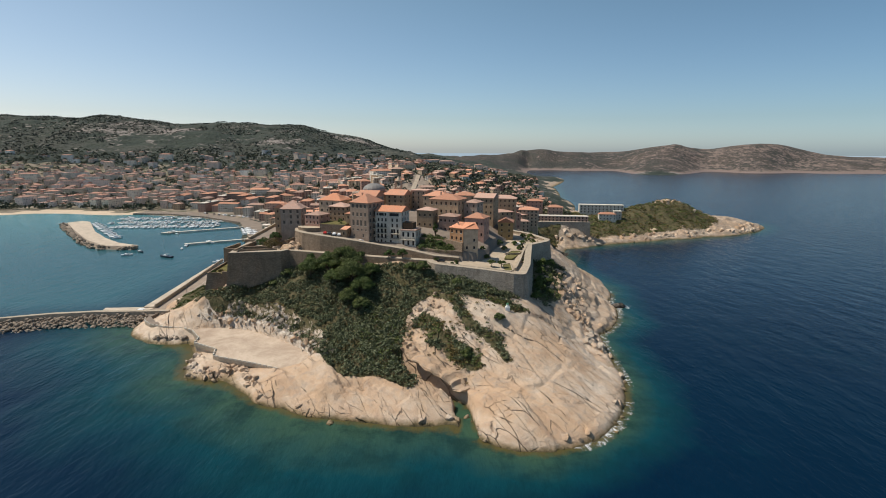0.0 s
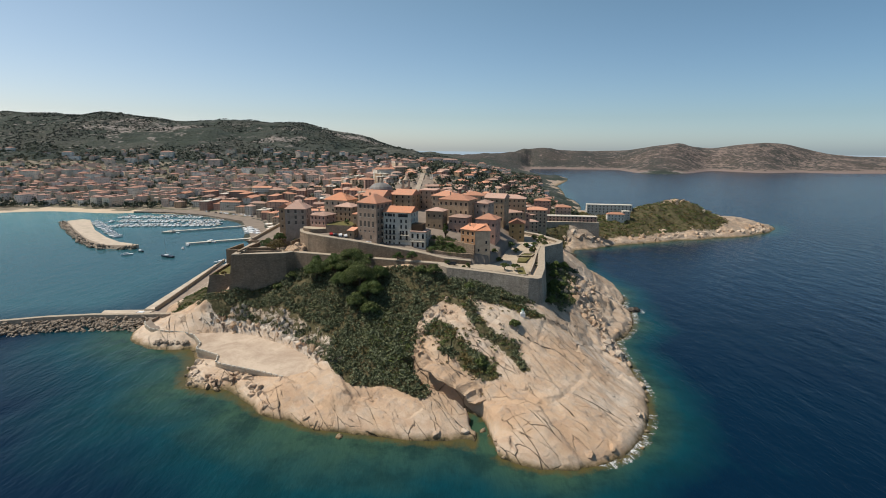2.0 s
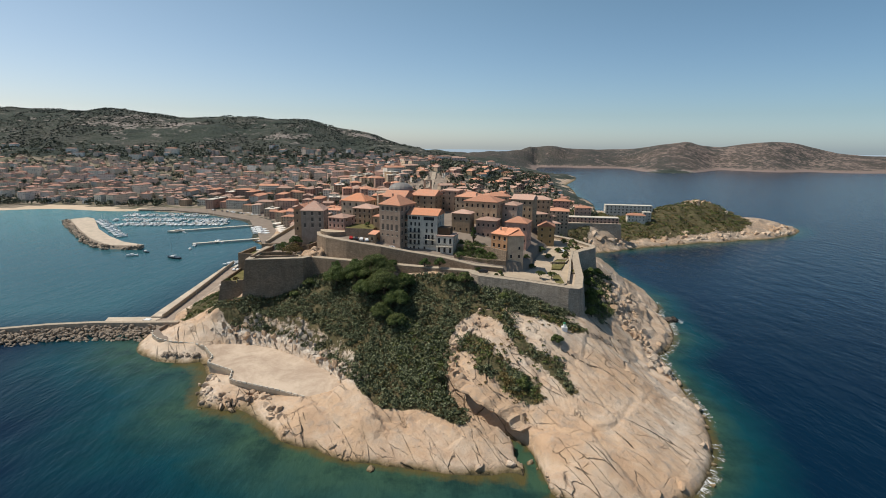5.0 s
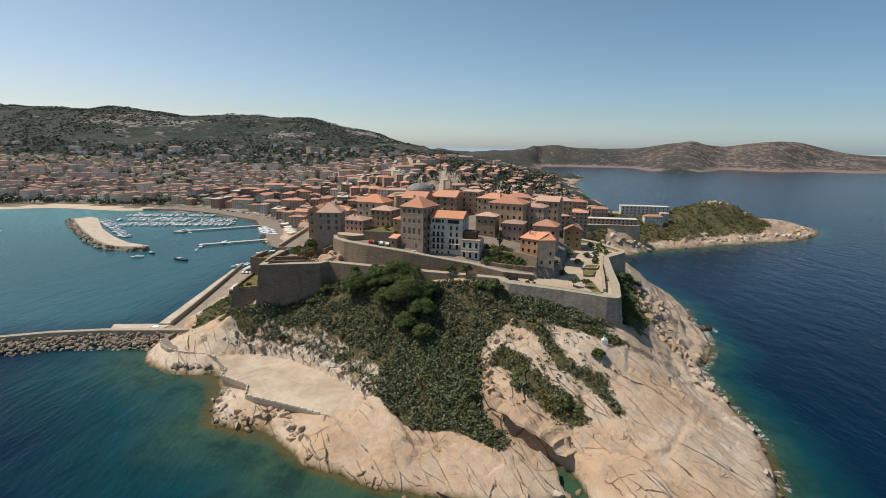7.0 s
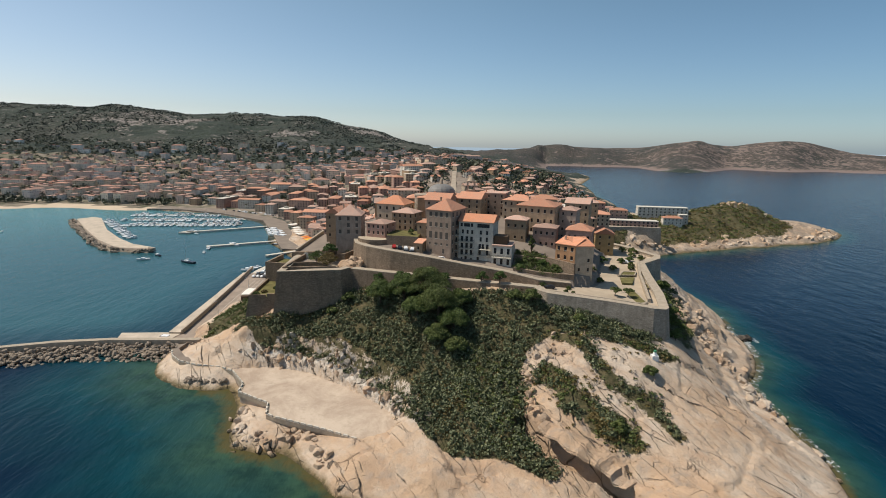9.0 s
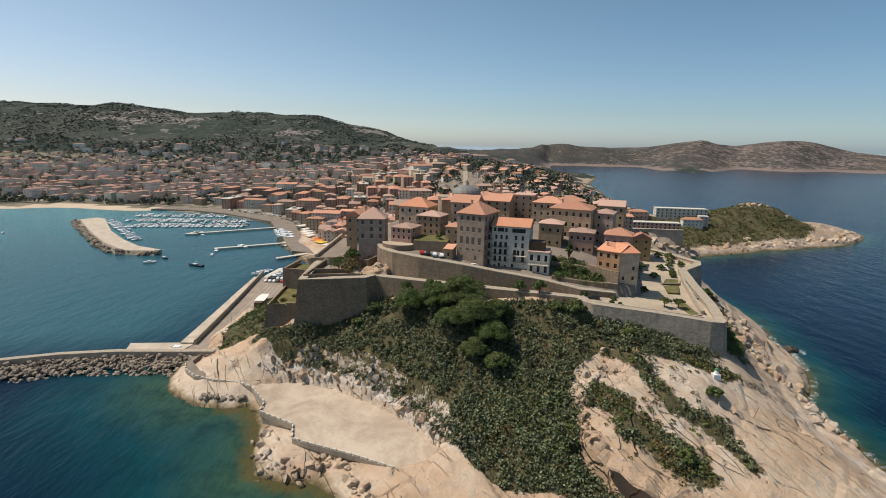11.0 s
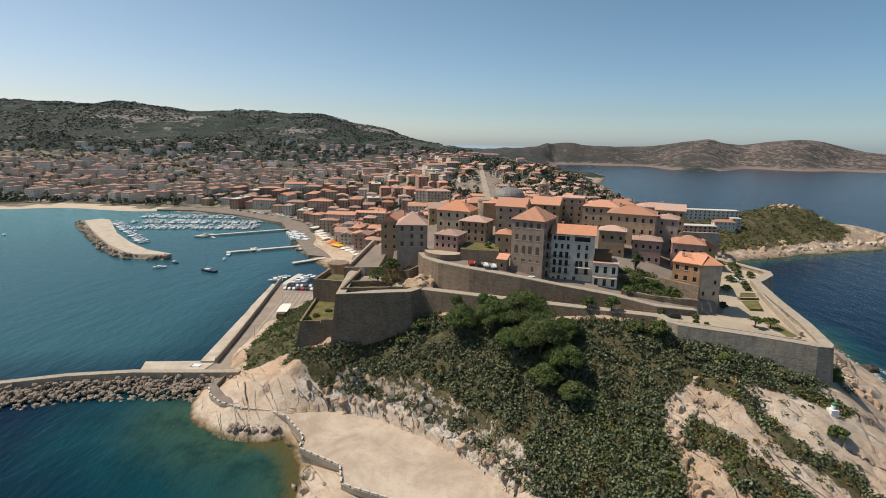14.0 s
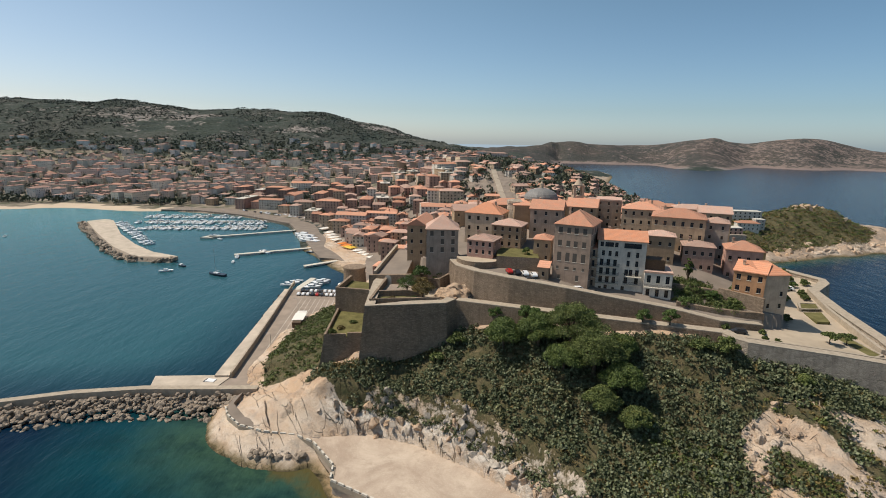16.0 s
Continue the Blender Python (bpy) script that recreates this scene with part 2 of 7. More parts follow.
def macchia(name="macchia", low=(0.030, 0.042, 0.037), high=(0.062, 0.073, 0.059), dry=(0.092, 0.090, 0.078), rock=(0.29, 0.255, 0.23)):
    """Hillside scrub with bare granite showing through; distance haze is mixed into its colours."""
    m = Mat(name, 0.95, spec=0.1)
    big = m.noise(0.0042, 7, 0.62)
    mid = m.noise(0.022, 6, 0.7)
    clump = m.voronoi(0.11)
    col = m.mix(m.ramp(mid, [(0.35, 0.0), (0.65, 1.0)]), low, high)
    col = m.mix(m.ramp(big, [(0.45, 0.0), (0.66, 0.75)]), col, dry)
    col = m.mix(m.ramp(clump, [(0.1, 0.65), (0.55, 0.0)]), col, (0.020, 0.028, 0.013))
    bare = m.math("MULTIPLY", m.noise(0.013, 8, 0.75), m.noise(0.05, 5, 0.7))
    bare = m.math("ADD", bare, m.math("MULTIPLY", m.attr("bare"), 0.2))
    col = m.mix(m.ramp(bare, [(0.30, 0.0), (0.38, 0.85)]), col, rock)
    m.colour(col)
    m.bump(m.math("ADD", m.math("MULTIPLY", clump, -1.0), m.math("MULTIPLY", mid, 2.0)), 1.0, 4.0)
    return m.m


def water():
    m = Mat("sea_water", 0.15, spec=0.13)
    m.b.inputs["IOR"].default_value = 1.33
    vec = m.place()
    shallow = m.attr("shallow")
    sandy = m.attr("sandy")
    patch = m.noise(0.02, 6, 0.66)
    weed = m.noise(0.06, 5, 0.7)
    deep = m.mix(m.ramp(m.noise(0.006, 5, 0.6), [(0.35, 0.0), (0.7, 1.0)]), (0.0007, 0.0100, 0.0270), (0.0010, 0.0150, 0.0350))
    f = m.math("ADD", shallow, m.math("MULTIPLY", m.math("SUBTRACT", patch, 0.5), 0.7), True)
    col = m.mix(m.ramp(f, [(0.08, 0.0), (0.5, 1.0)]), deep, (0.0030, 0.040, 0.052))
    col = m.mix(m.ramp(f, [(0.5, 0.0), (0.95, 1.0)]), col, (0.035, 0.075, 0.045))
    col = m.mix(m.math("MULTIPLY", m.ramp(weed, [(0.45, 0.0), (0.62, 1.0)]), m.math("MULTIPLY", shallow, 0.7)), col, (0.003, 0.016, 0.017))
    reef = m.math("ADD", m.attr("shoal"), m.math("MULTIPLY", m.math("SUBTRACT", m.noise(0.22, 5, 0.7), 0.5), 1.1))
    col = m.mix(m.ramp(reef, [(0.35, 0.0), (0.85, 0.9)]), col, (0.085, 0.068, 0.024))
    col = m.mix(m.ramp(sandy, [(0.0, 0.0), (0.3, 1.0)]), col, (0.024, 0.086, 0.105))
    col = m.mix(m.ramp(sandy, [(0.3, 0.0), (1.0, 1.0)]), col, (0.075, 0.215, 0.232))
    m.colour(col)
    mp = m.node("ShaderNodeMapping")
    mp.inputs["Rotation"].default_value = (0, 0, 0.55)
    mp.inputs["Scale"].default_value = (1.0, 0.42, 1.0)
    m.link(vec, mp.inputs["Vector"])
    h = m.math("ADD", m.math("MULTIPLY", m.noise(0.11, 4, 0.55, mp.outputs[0]), 2.2), m.math("MULTIPLY", m.noise(0.55, 4, 0.6, mp.outputs[0]), 0.7))
    m.bump(h, 0.62, 0.55)
    return m.m


M = {}
M["granite"], M["macchia"], M["water"] = granite(), macchia(), water()
# far ridge: the same scrub, greyed and paled in colour for haze
M["hazy_heath"] = macchia("hazy_heath", (0.050, 0.052, 0.050), (0.078, 0.075, 0.068), (0.115, 0.092, 0.080), (0.24, 0.185, 0.16))
M["wall"] = masonry("fortress_masonry", (0.30, 0.225, 0.16))
M["wall_light"] = masonry("bastion_masonry", (0.45, 0.375, 0.295), 0.9)
M["coping"] = plain("stone_coping", (0.42, 0.35, 0.265), 0.9, vary=0.3, scale=0.8)
M["paving"] = plain("pale_gravel_paving", (0.47, 0.385, 0.285), 0.95, spec=0.1, vary=0.25, scale=0.15)
M["asphalt"] = plain("worn_asphalt", (0.26, 0.215, 0.175), 0.95, spec=0.1, vary=0.3, scale=0.12)
def slab():
    m = Mat("stained_slab", 0.95, spec=0.1)
    c = m.mix(m.ramp(m.noise(0.07, 6, 0.7, None, 0.6), [(0.38, 0.0), (0.62, 1.0)]), (0.375, 0.29, 0.22), (0.525, 0.43, 0.335))
    c = m.mix(m.ramp(m.noise(0.35, 6, 0.75), [(0.5, 0.0), (0.7, 0.6)]), c, (0.33, 0.26, 0.195))
    c = m.mix(m.ramp(m.noise(2.5, 4, 0.7), [(0.55, 0.0), (0.75, 0.4)]), c, (0.64, 0.56, 0.47))
    m.colour(c)
    m.bump(m.noise(1.5, 5, 0.7), 0.4, 0.1)
    return m.m


M["slab"] = slab()
def town_ground():
    """Streets, yards and gardens between the houses."""
    m = Mat("town_ground", 0.95, spec=0.1)
    c = m.mix(m.ramp(m.noise(0.05, 6, 0.72), [(0.40, 0.0), (0.58, 1.0)]), (0.070, 0.078, 0.045), (0.27, 0.225, 0.175))
    c = m.mix(m.ramp(m.noise(0.3, 4, 0.7), [(0.5, 0.0), (0.7, 0.5)]), c, (0.12, 0.105, 0.08))
    m.colour(c)
    return m.m


M["town_ground"] = town_ground()
M["concrete"] = plain("harbour_concrete", (0.40, 0.335, 0.26), 0.93, spec=0.12, vary=0.28, scale=0.12)
M["pale_concrete"] = plain("sunlit_concrete", (0.56, 0.475, 0.375), 0.93, spec=0.12, vary=0.3, scale=0.2)
M["quay_deck"] = plain("worn_quay_asphalt", (0.34, 0.275, 0.22), 0.95, spec=0.1, vary=0.32, scale=0.15)
M["lawn"] = plain("dry_lawn", (0.175, 0.158, 0.066), 0.98, spec=0.05, vary=0.5, scale=0.4)
M["sand"] = plain("beach_sand", (0.56, 0.45, 0.33), 0.95, spec=0.1, vary=0.15, scale=0.05)
M["cliff"] = plain("pale_granite_block", (0.53, 0.465, 0.385), 0.9, vary=0.55, scale=1.4)
M["wet_rock"] = plain("wet_dark_rock", (0.075, 0.06, 0.045), 0.55, vary=0.5, scale=0.8)
M["boulder"] = plain("breakwater_stone", (0.36, 0.29, 0.22), 0.9, vary=0.5, scale=0.7)
PL = {"ochre": (0.61, 0.44, 0.29), "cream": (0.70, 0.555, 0.41), "white": (0.80, 0.735, 0.635), "brown": (0.57, 0.425, 0.325),
      "pink": (0.64, 0.395, 0.315), "orange": (0.66, 0.37, 0.20), "grey": (0.60, 0.485, 0.395), "yellow": (0.66, 0.46, 0.23), "rose": (0.60, 0.405, 0.32)}
for k, c in PL.items():
    M[k] = plaster("plaster_" + k, tuple(q * (0.92 if k == "white" else 0.80) for q in c), 0.66)
M["tile"] = rooftile("terracotta_tiles", (0.62, 0.29, 0.18), (0.52, 0.30, 0.205))
M["tile_old"] = rooftile("weathered_tiles", (0.53, 0.325, 0.245), (0.46, 0.335, 0.27))
M["tile_new"] = rooftile("bright_tiles", (0.70, 0.30, 0.165), (0.60, 0.31, 0.195))
M["slate"] = plain("lead_grey_roof", (0.235, 0.225, 0.21), 0.6, vary=0.35)
M["pane"] = plain("dark_window_glass", (0.022, 0.024, 0.028), 0.12, spec=0.6, vary=0.3)
M["shutter"] = plain("grey_wood_shutter", (0.11, 0.095, 0.08), 0.75)
M["shutter_green"] = plain("green_wood_shutter", (0.05, 0.075, 0.05), 0.7)
M["iron"] = plain("painted_iron", (0.035, 0.035, 0.035), 0.5)
M["wood"] = plain("dark_timber", (0.115, 0.075, 0.045), 0.8)
M["bark"] = plain("bark", (0.115, 0.085, 0.06), 0.95, vary=0.5)
M["trim"] = plain("pale_trim", (0.62, 0.57, 0.48), 0.85)
M["hull"] = plain("white_gelcoat", (0.78, 0.78, 0.76), 0.3, spec=0.5, vary=0.06)
M["hull_dark"] = plain("navy_gelcoat", (0.03, 0.04, 0.06), 0.35, spec=0.5)
M["glassfibre"] = plain("boat_screen", (0.03, 0.035, 0.045), 0.15, spec=0.6)
M["alu"] = plain("mast_alloy", (0.55, 0.55, 0.55), 0.35, metal=0.8)
M["awning_white"] = plain("white_canvas", (0.78, 0.74, 0.66), 0.9, vary=0.1)
M["awning_orange"] = plain("orange_canvas", (0.70, 0.22, 0.05), 0.9, vary=0.15)
M["awning_yellow"] = plain("yellow_canvas", (0.75, 0.50, 0.08), 0.9, vary=0.15)
M["car_white"] = plain("white_car_paint", (0.75, 0.75, 0.74), 0.25, spec=0.5, vary=0.03)
M["car_red"] = plain("red_car_paint", (0.45, 0.03, 0.025), 0.25, spec=0.5, vary=0.05)
M["car_dark"] = plain("dark_car_paint", (0.03, 0.033, 0.04), 0.25, spec=0.5, vary=0.1)
M["rubber"] = plain("black_rubber", (0.02, 0.02, 0.02), 0.85)
M["cactus"] = leaves("prickly_pear", (0.040, 0.054, 0.022), (0.205, 0.222, 0.120))
M["pine"] = leaves("pine_foliage", (0.044, 0.072, 0.018), (0.150, 0.190, 0.050))
M["shrub"] = leaves("shrub_foliage", (0.050, 0.074, 0.020), (0.165, 0.190, 0.056))
M["dry"] = leaves("dry_scrub", (0.10, 0.075, 0.025), (0.22, 0.165, 0.06))
M["olive"] = leaves("street_tree_foliage", (0.05, 0.085, 0.02), (0.12, 0.165, 0.045))
# leaf colours lightened to stand for the haze over the town
M["hazy_town_green"] = leaves("town_tree_foliage", (0.045, 0.058, 0.036), (0.120, 0.128, 0.080))
M["hill_green"] = leaves("hill_scrub_foliage", (0.036, 0.047, 0.036), (0.074, 0.083, 0.062))
def surf():
    m = Mat("sea_foam", 0.7, spec=0.2)
    m.colour((0.80, 0.83, 0.84))
    m.link(m.ramp(m.noise(0.26, 8, 0.75, None, 1.4), [(0.5, 0.0), (0.68, 0.8)]), m.b.inputs["Alpha"])
    return m.m


M["foam"] = surf()


# ---------------------------------------------------------------- building helpers
def mesh(name, bm, mats, smooth=False):
    me = bpy.data.meshes.new(name)
    bm.to_mesh(me)
    bm.free()
    for m in mats if isinstance(mats, (list, tuple)) else [mats]:
        me.materials.append(M[m] if isinstance(m, str) else m)
    if smooth:
        me.polygons.foreach_set("use_smooth", [True] * len(me.polygons))
    return me


def part(name, bm, mats, parent, label="", smooth=False):
    ob = new(name, mesh(name, bm, mats, smooth) if isinstance(bm, bmesh.types.BMesh) else bm)
    ob.parent = parent
    if label:
        ob["label"] = label
    return ob


def thing(name, label, category, m=None, group="", kind=""):
    ob = tagged(new(name), label, category, group, kind)
    if m is not None:
        ob.matrix_world = m
    return ob


def block(bm, x0, x1, y0, y1, z0, z1, mat=0):
    v = [bm.verts.new((x, y, z)) for z in (z0, z1) for x, y in ((x0, y0), (x1, y0), (x1, y1), (x0, y1))]
    for q in ((3, 2, 1, 0), (4, 5, 6, 7), (0, 1, 5, 4), (1, 2, 6, 5), (2, 3, 7, 6), (3, 0, 4, 7)):
        bm.faces.new([v[i] for i in q]).material_index = mat
    return v


def tube(bm, p, q, r0, r1=None, n=6, mat=0):
    p, q = Vector(p), Vector(q)
    r1 = r0 if r1 is None else r1
    turn = (q - p).to_track_quat("Z", "Y").to_matrix()
    rings = [[bm.verts.new(o + turn @ Vector((r * math.cos(a), r * math.sin(a), 0))) for a in [2 * math.pi * i / n for i in range(n)]] for o, r in ((p, r0), (q, r1))]
    for i in range(n):
        bm.faces.new((rings[0][i], rings[0][(i + 1) % n], rings[1][(i + 1) % n], rings[1][i])).material_index = mat
    bm.faces.new(rings[1]).material_index = mat
    bm.faces.new(rings[0][::-1]).material_index = mat


def prism(bm, outline, z0, z1, spread=0.0, mat=0, topmat=None):
    """A prism over a plan outline (anticlockwise); z1 may vary by corner; spread: how far the foot stands out (a battered wall)."""
    n = len(outline)
    tops = z1 if isinstance(z1, (list, tuple)) else [z1] * n
    feet = z0 if isinstance(z0, (list, tuple)) else [z0] * n
    low, top = [], []
    for i, (x, y) in enumerate(outline):
        a, b = Vector(outline[i - 1]), Vector(outline[(i + 1) % n])
        p = Vector((x, y))
        d1, d2 = (p - a).normalized(), (b - p).normalized()
        out = (Vector((d1.y, -d1.x)) + Vector((d2.y, -d2.x)))
        out = out / max(0.5, out.length_squared / 2)
        s = spread * (tops[i] - feet[i])
        low.append(bm.verts.new((x + out.x * s, y + out.y * s, feet[i])))
        top.append(bm.verts.new((x, y, tops[i])))
    for i in range(n):
        j = (i + 1) % n
        bm.faces.new((low[i], low[j], top[j], top[i])).material_index = mat
    cap = bm.faces.new(top)
    cap.material_index = mat if topmat is None else topmat
    cap.normal_update()
    bmesh.ops.triangulate(bm, faces=[cap], ngon_method="EAR_CLIP")


def ribbon(bm, line, width, z0, z1, spread=0.0, mat=0):
    """A wall of the given width along a plan line; z0, z1 numbers or one per point; its face (right of the way) leans by spread."""
    n = len(line)
    pts = [Vector(p) for p in line]
    zs0 = z0 if isinstance(z0, (list, tuple)) else [z0] * n
    zs1 = z1 if isinstance(z1, (list, tuple)) else [z1] * n
    rows = []
    for i, p in enumerate(pts):
        d = (pts[min(i + 1, n - 1)] - pts[max(i - 1, 0)]).normalized()
        o = Vector((d.y, -d.x))
        s = spread * (zs1[i] - zs0[i])
        a, b = p + o * s, p - o * width
        rows.append([bm.verts.new((a.x, a.y, zs0[i])), bm.verts.new((p.x, p.y, zs1[i])), bm.verts.new((b.x, b.y, zs1[i])), bm.verts.new((b.x, b.y, zs0[i]))])
    for r, q in zip(rows, rows[1:]):
        for k in range(4):
            bm.faces.new((r[k], q[k], q[(k + 1) % 4], r[(k + 1) % 4])).material_index = mat
    bm.faces.new(rows[0])
    bm.faces.new(rows[-1][::-1])


def inside(px, py, outline):
    """Which of the points lie within a plan outline (arrays)."""
    hit = np.zeros(px.shape, bool)
    n = len(outline)
    for i in range(n):
        (x0, y0), (x1, y1) = outline[i], outline[(i + 1) % n]
        if y0 != y1:
            c = (y0 > py) != (y1 > py)
            hit ^= c & (px < (x1 - x0) * (py - y0) / (y1 - y0) + x0)
    return hit


def away(px, py, line, closed=False):
    """Distance from points to a plan line."""
    best = np.full(px.shape, 1e9)
    segs = list(zip(line, line[1:] + (line[:1] if closed else [])))
    for (x0, y0), (x1, y1) in segs if closed else zip(line, line[1:]):
        dx, dy = x1 - x0, y1 - y0
        u = np.clip(((px - x0) * dx + (py - y0) * dy) / (dx * dx + dy * dy + 1e-9), 0, 1)
        best = np.minimum(best, np.hypot(px - x0 - u * dx, py - y0 - u * dy))
    return best


def wobble(px, py, size, octaves=5, seed=0.0, rough=0.55):
    """Smooth value noise on arrays, about -1 to 1."""
    total, amp, norm = np.zeros(px.shape), 1.0, 0.0
    f = 1.0 / size
    for k in range(octaves):
        x, y = px * f + seed + 17.3 * k, py * f - seed + 9.1 * k
        xi, yi = np.floor(x), np.floor(y)
        u, v = x - xi, y - yi
        u, v = u * u * (3 - 2 * u), v * v * (3 - 2 * v)

        def h(a, b):
            s = np.sin(a * 127.1 + b * 311.7 + 74.7) * 43758.5453
            return 2 * (s - np.floor(s)) - 1

        total += amp * ((h(xi, yi) * (1 - u) + h(xi + 1, yi) * u) * (1 - v) + (h(xi, yi + 1) * (1 - u) + h(xi + 1, yi + 1) * u) * v)
        norm += amp
        amp *= rough
        f *= 2.03
    return total / norm


# ---------------------------------------------------------------- the lie of the land
# shore of the point, from the breakwater round to the bay behind
SHORE_A = [(-174, 243), (-163, 235), (-151, 231), (-140, 233), (-130, 219), (-122, 197), (-111, 194), (-103, 199), (-90, 184), (-74, 175), (-56, 169), (-36, 166), (-20, 166), (-9, 174), (-6, 162), (2, 155), (12, 153), (27, 156), (40, 167), (47, 177)]
SHORE_B = [(52, 190), (56, 203), (56, 216), (57, 233), (59, 251), (76, 276), (81, 309), (88, 342), (77, 389), (76, 440), (83, 487), (118, 491), (160, 511), (206, 533), (256, 552), (321, 583), (350, 607), (372, 650), (330, 690), (255, 690), (190, 680), (160, 760), (190, 1000), (230, 1300), (330, 1720)]
# heights of the slopes below the walls
SLOPE = [(-30, 221, 23), (-15, 220, 26), (1, 213, 22.5), (6, 201, 14.5), (17, 196, 12.5), (25, 186, 8), (8, 180, 7.5), (-15, 187, 8), (-51, 184, 5.5), (-61, 197, 9), (-48, 208, 15), (-27, 213, 19.5), (35, 198, 9), (24, 168, 5.5), (10, 163, 5.5), (-2, 172, 6), (-30, 177, 5.5), (-60, 180, 5.5), (-80, 185, 5), (41, 227, 8.5), (36, 231, 14), (29, 245, 21)]
SLOPE_W = [(-147, 251, 10.0), (-128, 246, 9.5), (-106, 241, 11.5), (-94, 232, 9), (-80, 235, 18), (-71, 239, 24.5), (-63, 223, 16), (-78, 220, 8), (-41, 228, 23), (-29, 230, 29.5), (-119, 253, 14.5), (-14, 236, 30), (4, 232, 27), (18, 229, 22), (-36, 236, 31), (-60, 246, 31), (-90, 256, 29), (-104, 259, 25.5), (-128, 255, 19), (-143, 255, 14)]
FLATS = [(-160, 242, 5), (-147, 238, 4.6), (-133, 238, 4.4), (-118, 235, 4.4), (-100, 224, 4.3), (-82, 212, 4.4), (-90, 203, 4.4), (-113, 214, 4.2), (-160, 262, 6.5), (-168, 262, 3.5), (-172, 275, 2), (-175, 300, 2.4), (-167, 305, 6), (-176, 330, 2.2), (-167, 340, 5), (-162, 370, 1.6), (-158, 305, 10), (-155, 335, 9), (-152, 285, 17), (-145, 300, 22), (-140, 330, 22), (-205, 330, -4), (-215, 300, -5), (-225, 262, -4)]
EAST = [(38, 262, 20), (42, 285, 22), (50, 310, 22), (62, 300, 12), (55, 340, 24), (40, 360, 30), (60, 400, 20), (20, 400, 34), (-30, 400, 40), (-90, 370, 40), (-120, 400, 20), (-150, 420, 4), (-170, 440, 2), (0, 300, 46), (-60, 300, 50)]
BAY = [(-187, 452, 1.5), (-224, 505, 1.5), (-250, 570, 1.5), (-270, 620, 1.5), (-330, 670, 2), (-430, 705, 2), (-500, 700, 1.5), (-545, 712, 1.5), (-661, 690, 1.5), (-900, 640, 1.5), (-1300, 500, 1.5), (-240, 470, -4), (-300, 560, -4), (-380, 640, -3), (-450, 660, -3), (-600, 640, -4), (-900, 560, -6), (-500, 500, -6), (-1300, 350, -8), (-1200, 760, 10)]
SEABED = [(-150, 190, -7), (-100, 160, -9), (-50, 140, -10), (15, 125, -10), (75, 180, -10), (95, 250, -9), (125, 330, -9), (120, 430, -8), (200, 480, -9), (330, 540, -9), (420, 620, -10), (420, 720, -10), (280, 780, -12), (300, 1000, -12), (420, 1500, -12), (600, 1900, -12), (-260, 200, -8), (-60, 60, -12), (300, 300, -12), (-400, 300, -10), (900, 1500, -15), (1600, 1500, -15), (2600, 1300, -15), (-900, 100, -12), (900, 300, -15), (0, -300, -15)]
PENINSULA = [(246, 626, 33), (80, 499, 18), (92, 500, 19), (108, 503, 18), (226, 612, 30), (262, 612, 28), (236, 640, 29), (205, 600, 27), (330, 615, 9), (345, 622, 5), (296, 602, 12), (280, 585, 9), (235, 560, 8), (185, 538, 6), (150, 525, 5), (178, 590, 24), (282, 620, 18), (310, 625, 12), (120, 523, 8), (160, 545, 9), (215, 570, 12), (260, 590, 14), (70, 483, 14), (62, 500, 18), (100, 550, 19), (140, 570, 19), (45, 450, 24), (90, 700, 28), (60, 620, 28), (150, 640, 16), (310, 1700, 8), (200, 1500, 12), (90, 1000, 25), (140, 860, 14)]
TOWN = [(-20, 480, 35), (-100, 500, 25), (-62, 560, 40), (-60, 620, 47), (-69, 717, 57), (35, 825, 53), (-160, 560, 8), (-200, 640, 10), (-350, 780, 8), (-500, 850, 7), (-700, 900, 8), (-900, 950, 14), (-200, 850, 40), (-20, 870, 55), (-100, 1100, 62), (50, 1300, 42), (-300, 1250, 62), (-450, 1200, 50), (-700, 1250, 45), (-1000, 1300, 50), (-1500, 1300, 60), (-50, 1600, 45), (-150, 1350, 60), (100, 1800, 25)]
HILLS = [(-2600, 2200, 255), (-2050, 2250, 243), (-1800, 2200, 229), (-1540, 2200, 232), (-1300, 2200, 208), (-1050, 2200, 208), (-900, 2200, 201), (-700, 2200, 197), (-550, 2200, 166), (-450, 2200, 142), (-300, 2200, 94), (-200, 2250, 74), (-1500, 1700, 120), (-1000, 1700, 110), (-650, 1650, 105), (-400, 1650, 90), (-2200, 1700, 130), (-2600, 1200, 60), (-1500, 2900, 150), (-500, 3000, 90), (0, 2500, 62)]
RIDGE = [(-129, 2750, 64.7), (118, 2750, 71.7), (200, 2600, 58), (331, 2750, 105.5), (452, 2750, 111.9), (635, 2750, 79.7), (846, 2750, 77.5), (992, 2750, 119.6), (1169, 2750, 143.8), (1435, 2750, 129.8), (1610, 2750, 145.0), (1728, 2750, 133.7), (1910, 2750, 87.2), (2028, 2750, 73.1), (2224, 2750, 79.7), (2641, 2750, 75.7), (344, 2600, 4), (470, 2560, 4), (790, 2520, 4), (1190, 2500, 4), (1590, 2480, 4), (1850, 2330, 4), (2300, 2200, 4), (600, 2380, -12), (1200, 2300, -14), (1850, 2150, -14)]
BACK = [(-500, 4200, 60), (500, 3600, 40), (1500, 3600, 30), (2400, 3300, 20), (0, 4600, 30), (-3000, 4000, 150), (2800, 2100, -14), (2900, 4300, 0)]

